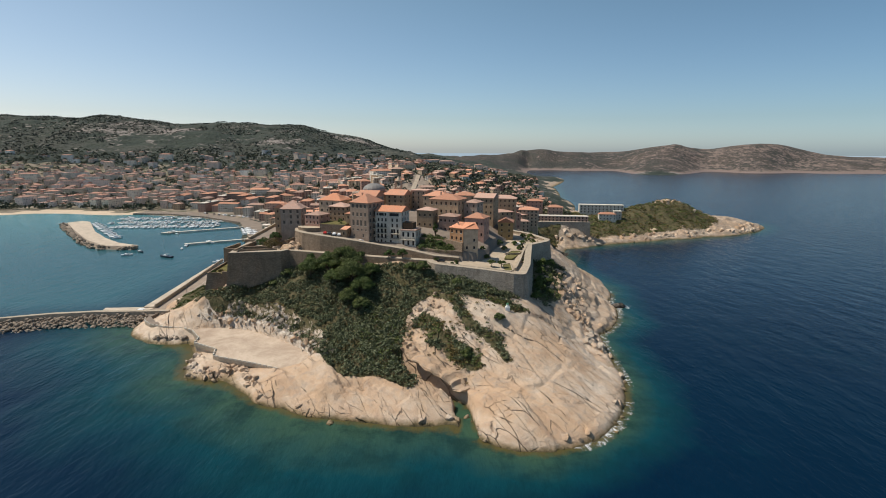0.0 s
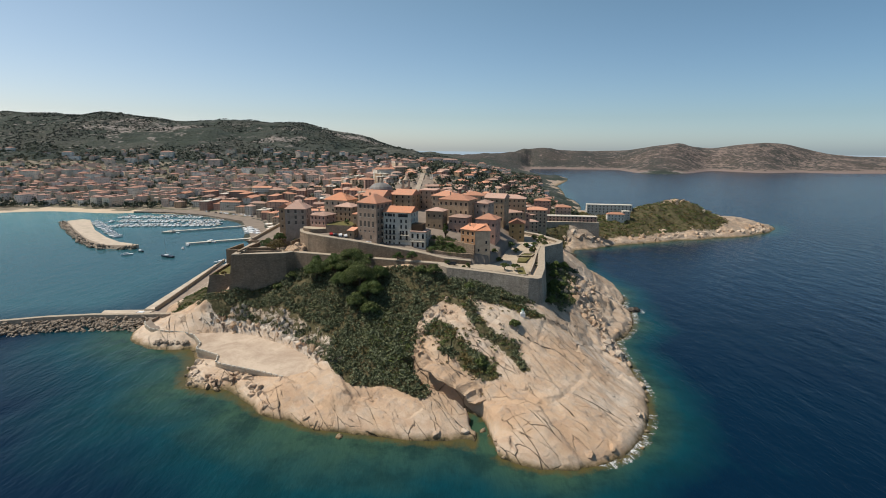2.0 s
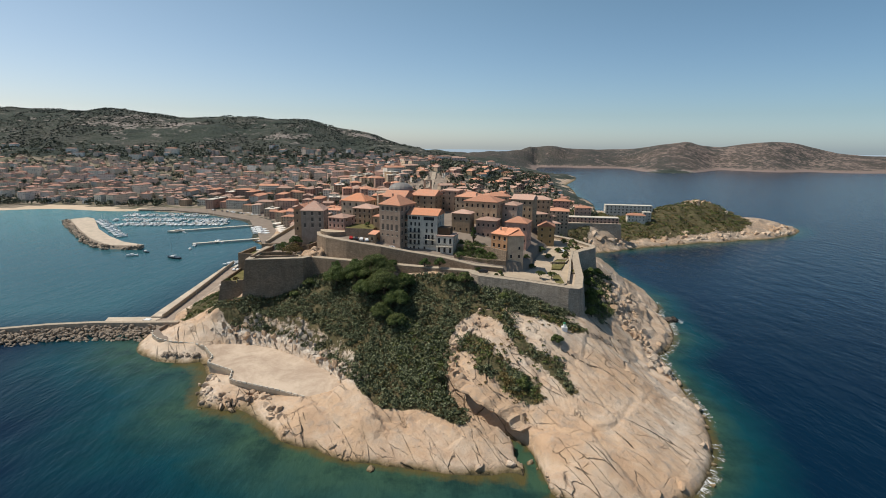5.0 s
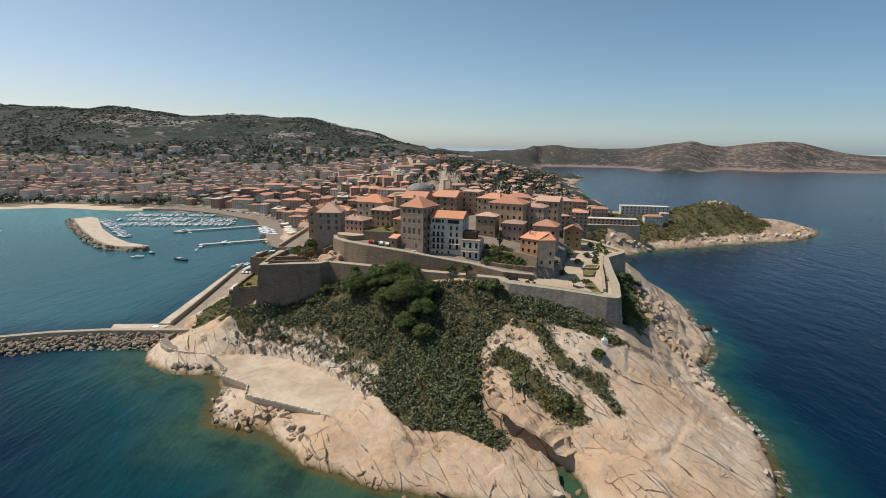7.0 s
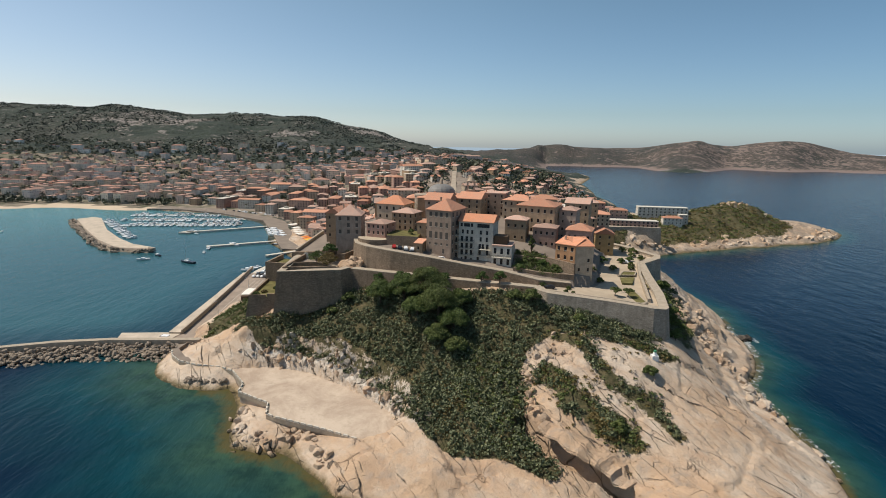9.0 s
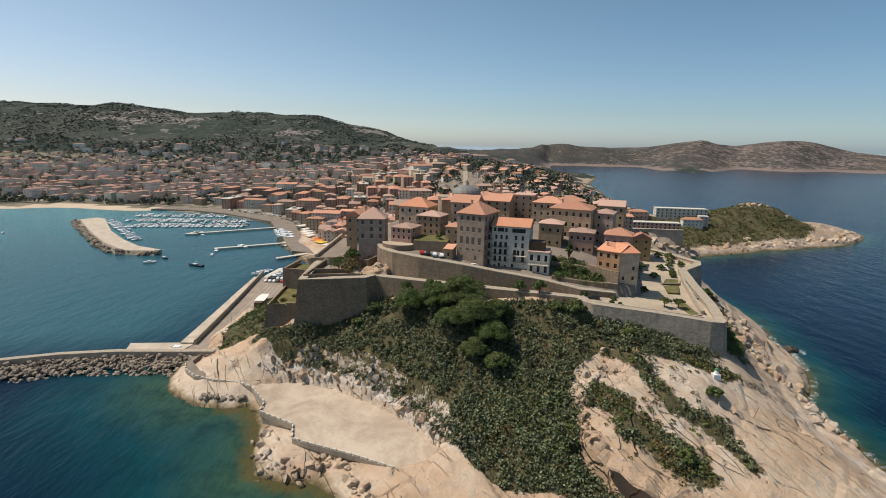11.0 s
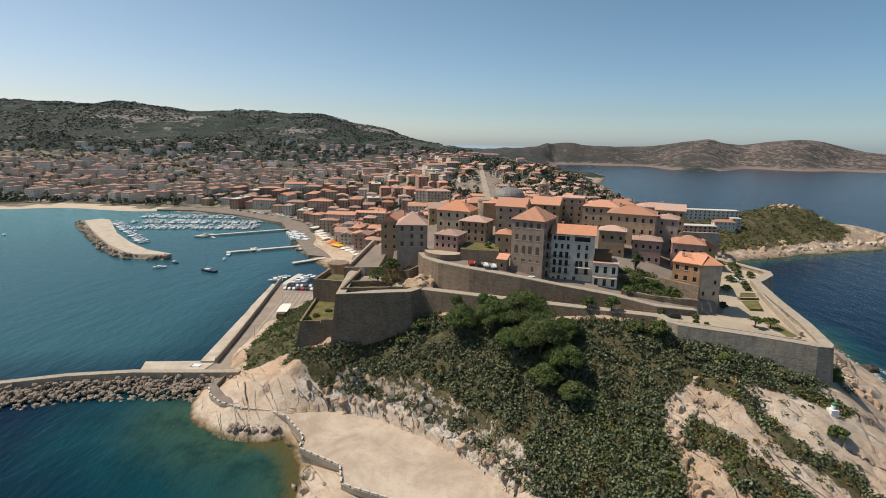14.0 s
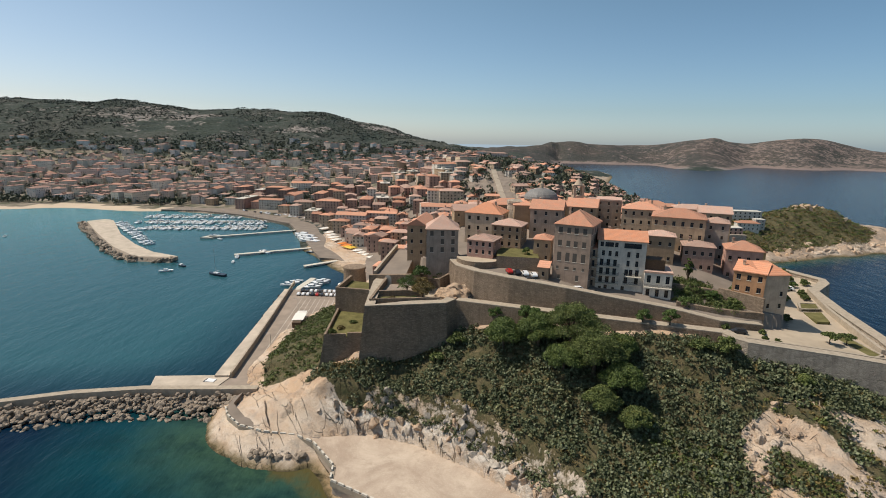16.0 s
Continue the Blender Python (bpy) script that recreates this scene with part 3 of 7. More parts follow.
CONTROL = np.array([(x, y, 0.2) for x, y in SHORE_A + SHORE_B] + SLOPE + SLOPE_W + FLATS + EAST + BAY + SEABED + PENINSULA + TOWN + HILLS + RIDGE + BACK, float)
CENTRE, NEAR = np.array([0.0, 250.0]), 260.0


def squeeze(x, y):
    """Draws far land nearer, so that one surface serves the point and the hills alike."""
    p = np.stack([x, y], -1) - CENTRE
    r = np.linalg.norm(p, axis=-1, keepdims=True)
    s = np.where(r > NEAR, NEAR * (1 + np.log(np.maximum(r, 1e-6) / NEAR)), r)
    return p * s / np.maximum(r, 1e-6)


def fit_surface(c):
    p = squeeze(c[:, 0], c[:, 1])
    n = len(c)
    k = np.hypot(p[:, None, 0] - p[None, :, 0], p[:, None, 1] - p[None, :, 1])
    a = np.zeros((n + 3, n + 3))
    a[:n, :n] = k + np.eye(n) * 0.2
    a[:n, n], a[:n, n + 1:] = 1, p
    a[n:, :n] = a[:n, n:].T
    return p, np.linalg.solve(a, np.concatenate([c[:, 2], np.zeros(3)]))


def eval_surface(surface, x, y):
    p, w = surface
    q = squeeze(x, y)
    out = w[len(p)] + q @ w[len(p) + 1:]
    for i in range(len(p)):
        out = out + w[i] * np.hypot(q[..., 0] - p[i, 0], q[..., 1] - p[i, 1])
    return out


LAND = fit_surface(CONTROL)
# the fortress: the lower terrace inside the outer wall, and the upper town above its retaining wall
LOWER = [(-129, 257.5), (-116, 260), (-104, 263), (-101, 267), (-63, 256.5), (-26, 246), (-22.3, 240.8), (-2, 237.5), (14, 234.6), (19.5, 236), (23.5, 252), (27, 274), (30, 292.5), (41, 303), (43, 308), (34, 330), (15, 352), (-100, 352), (-128, 318), (-131, 285)]
LOWER_TOP = 37.6


def terrace_z(x, y):
    """The walk inside the outer wall: level, but falling towards the tip of the east bastion."""
    return LOWER_TOP - 2.9 * np.clip((x + 20) / 38, 0, 1) * np.clip((300 - y) / 40, 0, 1)


UPPER = [(-103.6, 297), (-103.5, 287), (-101, 279.5), (-95, 272.5), (-84, 267), (-67, 262), (-53, 259.4), (-37, 257.2), (-24, 253.2), (-11, 254), (-1, 258), (4, 266), (8, 284), (19, 312), (10, 350), (-97, 350), (-112, 330), (-118, 300)]
UPPER_PTS = np.array([(-103, 284, 46.5), (-95, 273, 46.5), (-84, 267.5, 46), (-67, 263, 44.6), (-53, 260, 43), (-37, 258, 41), (-24, 254, 39), (-11, 255, 38.2), (-69, 270, 45), (-55, 269, 42.6), (-35, 264, 41.6), (-10, 258, 41.5), (0, 262, 40), (5, 275, 38.5), (16, 312, 39), (-40, 300, 53), (-60, 320, 56), (-20, 290, 50), (-80, 300, 49.5), (-110, 300, 44), (-95, 320, 48), (0, 300, 47), (0, 330, 52), (-40, 350, 52)], float)
UPLAND = fit_surface(UPPER_PTS)
PLAT = [(-141.6, 239.4), (-139.8, 237), (-131.2, 227.3), (-130.4, 221.6), (-117.2, 215), (-115, 208.2), (-111.6, 206.6), (-93.2, 200.7), (-83, 196.6), (-75, 198.4), (-70, 205), (-78, 215.5), (-96, 229.5), (-110, 238), (-125, 242.5)]


def slabs(u, v, seed):
    """Blocks with random corners: a level for each, and the distance to the nearest joint."""
    iu, iv = np.floor(u), np.floor(v)
    best, second, level = np.full(u.shape, 9.0), np.full(u.shape, 9.0), np.zeros(u.shape)
    for du in (-1, 0, 1):
        for dv in (-1, 0, 1):
            a, b = iu + du, iv + dv
            s = np.sin(a * 127.1 + b * 311.7 + seed) * 43758.5453
            t = np.sin(a * 269.5 + b * 183.3 + seed) * 24634.6345
            s, t = s - np.floor(s), t - np.floor(t)
            d = np.hypot(a + 0.1 + 0.8 * s - u, b + 0.1 + 0.8 * t - v)
            nearer = d < best
            second = np.where(nearer, best, np.minimum(second, d))
            level = np.where(nearer, 2 * np.abs(s * 7 - np.floor(s * 7)) - 1 + (u - a - 0.5) * (t - 0.5) * 1.5, level)
            best = np.where(nearer, d, best)
    return level, second - best


def surface_height(x, y, fine=True):
    x, y = np.asarray(x, float), np.asarray(y, float)
    z = eval_surface(LAND, x, y)
    if fine:
        near = np.clip((900 - np.hypot(x, y - 250)) / 500, 0, 1)
        steep = np.clip(z / 4.0, 0.12, 1)
        u, v = x * 0.68 - y * 0.73, x * 0.73 + y * 0.68
        n1 = wobble(u, v * 1.7, 34, 6, 3.1, 0.55)
        n2 = np.abs(wobble(u * 0.5, v * 1.0, 16, 4, 8.2))
        step_, edge = slabs(u / 24, v / 11, 5.0)
        step2, edge2 = slabs(u / 9 + 0.3 * n1, v / 5 + 0.3 * n2, 9.0)
        rough = np.clip(wobble(x, y, 26, 3, 6.1) * 2 + 0.4, 0, 1)
        bump = (2.2 * n1 - 1.6 * (0.3 - n2).clip(0) + 1.1 * step_ - 0.6 * np.clip(1 - edge / 0.06, 0, 1) + rough * 0.5 * step2) * steep
        flat = np.clip(1.5 - away(x, y, [(-160, 242), (-135, 237), (-118, 236), (-95, 222), (-75, 207), (-88, 203), (-113, 213), (-132, 232)], True) / 6, 0, 1)
        flat = np.maximum(flat, np.clip((y - 375) / 30, 0, 1) * np.clip((-120 - x) / 25, 0, 1))
        z = z + bump * near * (1 - flat)
        lift = 1.7 + 0.9 * wobble(x, y, 14, 3, 21.0)
        lift = lift * (1 - 0.85 * np.clip((-138 - x) / 8, 0, 1) * np.clip((243 - y) / 3, 0, 1))
        z = z + near * (1 - flat) * lift * np.tanh(np.clip(z, 0, None) / 0.8) * np.exp(-np.clip(z, 0, None) / 6)
        joint = v * 0.36 + 0.8 * wobble(x, y, 45, 2, 12.0)
        saw = joint / 3.0 - np.floor(joint / 3.0)
        z = z + near * (1 - flat) * np.clip(z / 3, 0, 1) * 0.2 * (saw - 0.5) * np.clip(wobble(x, y, 30, 2, 2.2) * 1.5 + 0.55, 0, 1)
        yl = np.interp(x, [-146, -130, -118, -104, -92, -80, -70, -64], [249.5, 247.8, 246.2, 242, 234.5, 224.5, 213.5, 204])
        win = np.clip((x + 147) / 6, 0, 1) * np.clip((-66 - x) / 10, 0, 1)
        ups = y - yl - 0.8 * wobble(x, y, 6, 3, 15.0)
        z = z + win * 5.0 * np.clip(ups / 1.4, 0, 1) * np.exp(-np.clip(ups, 0, None) / 9) * (1 + 0.4 * wobble(x, y, 9, 3, 3.3))
        band = np.clip(1 - away(x, y, [(-128, 246), (-106, 241.5), (-90, 229.5), (-78, 218.5), (-70, 210), (-63, 198)]) / 4.5, 0, 1)
        z = z + band * (0.4 + 2.2 * wobble(x, y, 5.0, 4, 6.6, 0.7))
        crag_w = np.clip(1 - away(x, y, [(-30, 192), (-32, 206), (-29, 220), (-18, 223), (-6, 214), (-4, 200)]) / 5, 0, 1)
        z = z + crag_w * 1.6 * wobble(x, y, 5.0, 4, 1.6, 0.65)
        knob = np.clip(1 - away(x, y, [(-101, 274), (-106, 279)]) / 6, 0, 1)
        pen = np.clip((y - 440) / 40, 0, 1) * np.clip((760 - y) / 60, 0, 1) * np.clip((x - 60) / 20, 0, 1)
        z = z + pen * np.clip(z / 2, 0, 1) * (3.2 * wobble(u, v * 1.8, 22, 5, 4.7, 0.65) - 3.5 * (0.22 - np.abs(wobble(u, v, 16, 3, 7.1))).clip(0))
        east = np.clip((x - 34) / 12, 0, 1) * np.clip((y - 205) / 25, 0, 1) * np.clip((350 - y) / 40, 0, 1)
        ledge_ = np.maximum(pen, east) * np.clip(z / 1.5, 0, 1) * np.clip((26 - z) / 8, 0, 1)
        lay = (z + 0.10 * u + 1.6 * wobble(x, y, 30, 3, 14.0)) / 2.3
        step3 = lay - np.floor(lay)
        z = z + ledge_ * 2.3 * 0.75 * (np.clip((step3 - 0.62) / 0.3, 0, 1) - step3 + 0.25 * wobble(x, y, 5, 3, 11.0))
        cleft = away(x, y, [(-35, 197), (-28, 190), (-22, 186), (-15, 183.5), (-9.5, 178.5), (-8, 171), (-7, 160)]) + 0.9 * wobble(x, y, 5, 3, 2.9)
        z = z - near * 7.0 * np.clip(np.interp(x, [-34, -29, -12, -8], [1.2, 1.7, 1.7, 1.2]) - cleft / 2.1, 0, 1) ** 0.6 * (z > -1)
        z = z + near * 1.9 * np.clip(1 - np.abs(cleft - 3.8) / 3.2, 0, 1) * ((x + y) > 164) * (x > -33) * (x < -9)
        cleft = away(x, y, [(-56, 182), (-50, 184), (-43, 182.5)])
        z = z - near * 1.3 * np.clip(1 - cleft / 1.3, 0, 1)
        far = np.clip((np.hypot(x, y - 250) - 900) / 700, 0, 1)
        z = z + far * np.clip(z / 60, 0, 1) * np.interp(x, [-100, 450], [1.0, 0.55]) * (12 * wobble(x, y, 240, 5, 5.5) + 10 * wobble(x, y, 75, 4, 1.5) + np.clip(np.abs(y - 2200) / 300, 0.15, 1) * (58 * np.abs(wobble(x + 0.4 * y, y * 0.35, 330, 4, 8.8)) - 18))
    z = np.where(inside(x, y, PLAT), np.minimum(z, 4.1), z)
    lo = inside(x, y, LOWER) & (away(x, y, LOWER, True) > 1.5)
    up = inside(x, y, UPPER) & (away(x, y, UPPER, True) > 1.7)
    z = np.where(lo, terrace_z(x, y), z)
    z = np.where(up, eval_surface(UPLAND, x, y), z)
    return z


def gz(x, y):
    return float(surface_height(np.array([float(x)]), np.array([float(y)]))[0])


def steps(*runs):
    out = []
    for a, b, s in runs:
        out += list(np.arange(a, b - s * 0.3, s))
    return np.array(out + [runs[-1][1]])


gx = steps((-3400, -1800, 60), (-1800, -700, 26), (-700, -190, 9), (-190, 96, 0.75), (96, 380, 2.2), (380, 1200, 26), (1200, 3000, 36))
gy = steps((40, 140, 8), (140, 315, 0.75), (315, 480, 3.4), (480, 700, 2.2), (700, 1300, 14), (1300, 3000, 28), (3000, 4700, 80))
X, Y = np.meshgrid(gx, gy)
Zg = surface_height(X, Y)
soft = np.clip((Y - 1900) / 300, 0, 1)
for _ in range(5):
    mean = Zg.copy()
    mean[1:-1, 1:-1] = (Zg[1:-1, 1:-1] * 2 + Zg[:-2, 1:-1] + Zg[2:, 1:-1] + Zg[1:-1, :-2] + Zg[1:-1, 2:]) / 6
    Zg = Zg * (1 - soft) + mean * soft
Zg = Zg + soft * np.clip(Zg / 40, 0, 1) * np.interp(X, [-100, 450], [7.0, 3.0]) * wobble(X, Y, 60, 3, 2.5)


def sheet(name, X, Y, Z, mats, pick=None):
    ny, nx = X.shape
    verts = np.stack([X, Y, Z], -1).reshape(-1, 3)
    idx = np.arange(nx * ny).reshape(ny, nx)
    quads = np.stack([idx[:-1, :-1], idx[:-1, 1:], idx[1:, 1:], idx[1:, :-1]], -1).reshape(-1, 4)
    me = bpy.data.meshes.new(name)
    me.from_pydata(verts.tolist(), [], quads.tolist())
    for m in mats:
        me.materials.append(M[m])
    if pick is not None:
        me.polygons.foreach_set("material_index", pick.reshape(-1).astype(np.int32))
    me.polygons.foreach_set("use_smooth", np.ones(len(me.polygons), bool))
    return me


def attribute(me, name, values):
    at = me.attributes.new(name, "FLOAT", "POINT")
    at.data.foreach_set("value", np.ascontiguousarray(values.reshape(-1), dtype=np.float32))


# plant cover: the thicket on the slope, and strips along the rock
THICKET = [(-146, 262), (-150, 257), (-143, 254.5), (-139, 250), (-132, 246.6), (-121, 244), (-105, 238), (-90, 228.5), (-78, 216.5), (-68, 201), (-62, 192), (-55, 188), (-41, 186), (-28, 179), (-26, 182), (-34, 196), (-33, 207), (-34, 215), (-31, 223), (-22, 227), (-10, 230), (10, 229), (18, 232), (-20, 242), (-100, 265), (-130, 257)]
STRIPS = [[(-21, 236), (-3, 234), (12, 228), (21, 225), (15, 221), (-1, 223), (-13, 227)], [(-26, 218), (-21, 214), (-17, 207), (-12, 202), (-7, 198), (-2, 195), (-1, 190), (-7, 187), (-10, 191), (-14, 193), (-18, 198), (-23, 199), (-24, 207), (-31, 211)], [(-24, 227), (-13, 228), (-9, 221), (-5, 213), (-1, 208), (6, 206), (7, 200), (10, 191), (7, 191), (3, 198), (-1, 203), (-8, 208), (-12, 215), (-16, 222)], [(24, 250), (30, 240), (42, 262), (48, 290), (54, 312), (44, 312), (30, 290)]]
PORTSIDE = [(-168, 268), (-175.5, 290), (-176.6, 326), (-171, 352), (-160, 368), (-140, 350), (-134, 290), (-146, 262)]
SCRUB = [(90, 503), (130, 513), (200, 545), (262, 568), (298, 602), (285, 630), (250, 640), (160, 610), (90, 600), (40, 520), (45, 440), (60, 400)]


def cover_at(x, y):
    c = np.zeros(np.shape(x))
    for poly in [THICKET, PORTSIDE, SCRUB] + STRIPS:
        d = away(x, y, poly, True)
        s = 8.0 if poly is SCRUB else 5.0 if poly in STRIPS else 1.6
        c = np.maximum(c, np.where(inside(x, y, poly), 0.5 + d / s, 0.5 - d / s))
    return np.clip(c, 0, 1)


cover = cover_at(X, Y)
Xc, Yc = (X[:-1, :-1] + X[1:, 1:]) / 2, (Y[:-1, :-1] + Y[1:, 1:]) / 2
pick = np.zeros(Xc.shape)
pick[(Yc > 640) | (Xc < -230)] = 1
pick[inside(Xc, Yc, SHORE_A[:0] + [(83, 487), (118, 491), (160, 511), (206, 533), (256, 552), (321, 583), (372, 650), (330, 690), (255, 690), (190, 680), (140, 720), (60, 640)])] = 0
pick[(Yc > 700) & (Yc < 1800) & (Xc > 90) & (Zg[:-1, :-1] < 1.5 + 7 * wobble(Xc, Yc, 40, 3, 1.1))] = 0
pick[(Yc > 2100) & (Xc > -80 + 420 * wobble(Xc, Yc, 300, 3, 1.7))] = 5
pick[(Yc > 640) & (Yc < 1500) & (Xc < 100) & (eval_surface(LAND, Xc, Yc) < 46 + 14 * wobble(Xc, Yc, 120, 3, 3.7))] = 6
pick[inside(Xc, Yc, [(-146, 380), (-168, 440), (-172, 470), (-205, 526), (-262, 625), (-336, 690), (-300, 800), (-120, 760), (30, 640), (40, 450), (0, 360), (-100, 350)])] = 3
pick[inside(Xc, Yc, LOWER)] = 2
pick[inside(Xc, Yc, UPPER)] = 3
pick[(Yc > 620) & (Yc < 760) & (Xc < -440) & (Zg[:-1, :-1] < 1.15)] = 4
ground_me = sheet("ground", X, Y, Zg, ["granite", "macchia", "paving", "asphalt", "sand", "hazy_heath", "town_ground"], pick)
attribute(ground_me, "cover", cover * np.where(away(X, Y, [(-124, 245.5), (-105, 239.5), (-92, 231), (-79, 218.5), (-70, 209), (-65, 201)]) < 4.5, 0.55, 1.0))
attribute(ground_me, "weathered", np.clip((Y - 380) / 60, 0, 1) * np.clip((X - 30) / 30, 0, 1) + 0.55 * np.clip((X - 34) / 12, 0, 1) * np.clip((Y - 225) / 25, 0, 1) * (Y < 380))
attribute(ground_me, "chalk", np.clip(1.3 - away(X, Y, [(-136, 246.5), (-124, 245), (-105, 239.4), (-92, 231), (-79, 219), (-70, 209.5), (-65, 201)]) / 4.5, 0, 1))
attribute(ground_me, "bare", (Y > 2100) * (X > 150) * np.clip(1.2 - Zg / (9 + 6 * wobble(X, Y, 150, 3, 2.1)), 0, 1) + np.clip((X - 500) / 600, 0, 1) * (Y > 2000) * 0.35 + 0.75 * (X < -250) * np.clip((Zg - 70) / 60, 0, 1) * np.clip(wobble(X, Y, 210, 3, 4.2) * 3 - 0.5, 0, 1))
ground = tagged(new("ground", ground_me), "pale granite headland with scrubby slopes and green hills", "ground", kind="structure")

# the sea
sx = steps((-4800, -1000, 120), (-1000, -260, 12), (-260, 140, 3), (140, 700, 10), (700, 4800, 120))
sy = steps((-4500, 0, 140), (0, 130, 6), (130, 360, 3), (360, 900, 10), (900, 4990, 100))
SX, SY = np.meshgrid(sx, sy)
bed = eval_surface(LAND, SX, SY)
shore = SHORE_A + SHORE_B
d_shore = away(SX, SY, shore)
sea_me = sheet("sea", SX, SY, np.zeros(SX.shape), ["water"])
attribute(sea_me, "shoal", np.clip(1 + surface_height(SX, SY) / 2.1, 0, 1) * (SY < 330) * (SX > -150))
attribute(sea_me, "shallow", np.clip(1 - d_shore / np.interp(SX, [-45, 25], [66, 27]), 0, 1) ** 1.2)
beach = [(-300, 650), (-420, 690), (-545, 705), (-661, 685), (-900, 640), (-1300, 500), (-2000, 300)]
cove = np.clip((-170 - SX) / 60, 0, 1) * np.clip((SY - 262 - (SX + 200) * 0.2) / 40, 0, 1)
attribute(sea_me, "sandy", np.clip(0.3 * cove + 0.75 * np.clip(1 - away(SX, SY, beach) / 330, 0, 1) * np.clip((-300 - SX) / 200, 0, 1), 0, 1))
tagged(new("sea", sea_me), "deep blue sea, turquoise over the shallows", "sea", kind="structure")
# open sea and haze beyond, to the horizon: a band lit by its own emission
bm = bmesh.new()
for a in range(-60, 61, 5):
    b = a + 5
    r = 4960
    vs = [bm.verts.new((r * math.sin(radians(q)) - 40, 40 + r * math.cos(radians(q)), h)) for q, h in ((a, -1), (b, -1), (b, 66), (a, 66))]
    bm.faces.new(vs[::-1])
far_sea = Mat("self_lit_far_sea", 0.6, spec=0.2)
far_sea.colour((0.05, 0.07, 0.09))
# emission puts the brightness of the hazy horizon into the band itself
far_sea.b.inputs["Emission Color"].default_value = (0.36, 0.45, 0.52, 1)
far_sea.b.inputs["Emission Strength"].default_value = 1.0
tagged(new("backdrop", mesh("backdrop", bm, [far_sea.m])), "distant blue self-lit band for open sea and haze", "horizon", kind="structure")


# ---------------------------------------------------------------- houses
def facade(bm, o, u, width, z0, z1, openings, deep=0.22):
    """One outer wall with real openings: o its left foot, u its way to the right, openings as (left, foot, width, height)."""
    o, u = Vector(o), Vector(u)
    inw = Vector((-u.y, u.x, 0)) * deep
    openings = [tuple(round(q, 3) for q in p) for p in openings]
    width, z0, z1 = round(width, 3), round(z0, 3), round(z1, 3)
    us = sorted({0.0, width, *[a for a, b, w, h in openings], *[round(a + w, 3) for a, b, w, h in openings]})
    zs = sorted({z0, z1, *[b for a, b, w, h in openings], *[round(b + h, 3) for a, b, w, h in openings]})
    grid = {}

    def v(a, z):
        k = (round(a, 3), round(z, 3))
        if k not in grid:
            grid[k] = bm.verts.new(o + u * a + Vector((0, 0, z)))
        return grid[k]

    for a, b in zip(us, us[1:]):
        for c, d in zip(zs, zs[1:]):
            m, n = (a + b) / 2, (c + d) / 2
            if not any(p < m < p + w and q < n < q + h for p, q, w, h in openings):
                bm.faces.new((v(a, c), v(b, c), v(b, d), v(a, d)))
    for p, q, w, h in openings:
        ring = [o + u * a + Vector((0, 0, z)) for a, z in ((p, q), (p + w, q), (p + w, q + h), (p, q + h))]
        for i in range(4):
            s, e = ring[i], ring[(i + 1) % 4]
            bm.faces.new([bm.verts.new(x) for x in (s, s + inw, e + inw, e)])


def window_mesh(w, h, style):
    """A window: pane, crossbars and two shutters (closed, open or none), set at its foot's middle and facing -y."""
    bm = bmesh.new()
    block(bm, -w / 2, w / 2, 0.16, 0.2, 0, h, 0)
    block(bm, -0.03, 0.03, 0.12, 0.17, 0, h, 1)
    block(bm, -w / 2, w / 2, 0.12, 0.17, h * 0.6, h * 0.6 + 0.05, 1)
    block(bm, -w / 2 - 0.1, w / 2 + 0.1, -0.1, 0.12, -0.12, 0.0, 2)
    if style == "open":
        for s in (-1, 1):
            block(bm, min(s * w / 2, s * w), max(s * w / 2, s * w), -0.07, -0.02, 0, h, 3)
    if style == "closed":
        block(bm, -w / 2, w / 2, 0.02, 0.07, 0, h, 3)
    return mesh("window", bm, ["pane", "wood", "trim", "shutter"])


WINDOWS = {}


def window_at(parent, x, y, z, turn, w, h, style="none", shutter=None):
    k = (round(w, 2), round(h, 2), style)
    if k not in WINDOWS:
        WINDOWS[k] = window_mesh(w, h, style)
    ob = part("window", WINDOWS[k], None, parent)
    ob.matrix_local = pose(x, y, z, 0, 0, turn)
    return ob


def hip_roof(bm, w, d, z, rise, over=0.45, ridge=None, gable=False, thick=0.18):
    """Roof over a w x d plan about the middle, eaves at z. Ridge along the longer side."""
    hx, hy = w / 2 + over, d / 2 + over
    if w >= d:
        r = hx if gable else max(0.0, hx - hy) if ridge is None else ridge
        a, b = Vector((-r, 0, z + rise)), Vector((r, 0, z + rise))
    else:
        r = hy if gable else max(0.0, hy - hx) if ridge is None else ridge
        a, b = Vector((0, -r, z + rise)), Vector((0, r, z + rise))
    c = [Vector((-hx, -hy, z)), Vector((hx, -hy, z)), Vector((hx, hy, z)), Vector((-hx, hy, z))]
    if w >= d:
        faces = [(c[0], c[1], b, a), (c[2], c[3], a, b), (c[1], c[2], b), (c[3], c[0], a)]
    else:
        faces = [(c[1], c[2], b, a), (c[3], c[0], a, b), (c[0], c[1], a), (c[2], c[3], b)]
    for f in faces:
        pts = []
        for p in f:
            if not pts or (p - pts[-1]).length > 1e-4:
                pts.append(p)
        if len(pts) > 2 and (pts[0] - pts[-1]).length > 1e-4:
            bm.faces.new([bm.verts.new(p) for p in pts])
    lift = Vector((0, 0, -thick))
    for i in range(4):
        bm.faces.new([bm.verts.new(p) for p in (c[i] + lift, c[(i + 1) % 4] + lift, c[(i + 1) % 4], c[i])])
    bm.faces.new([bm.verts.new(p + lift) for p in (c[3], c[2], c[1], c[0])])


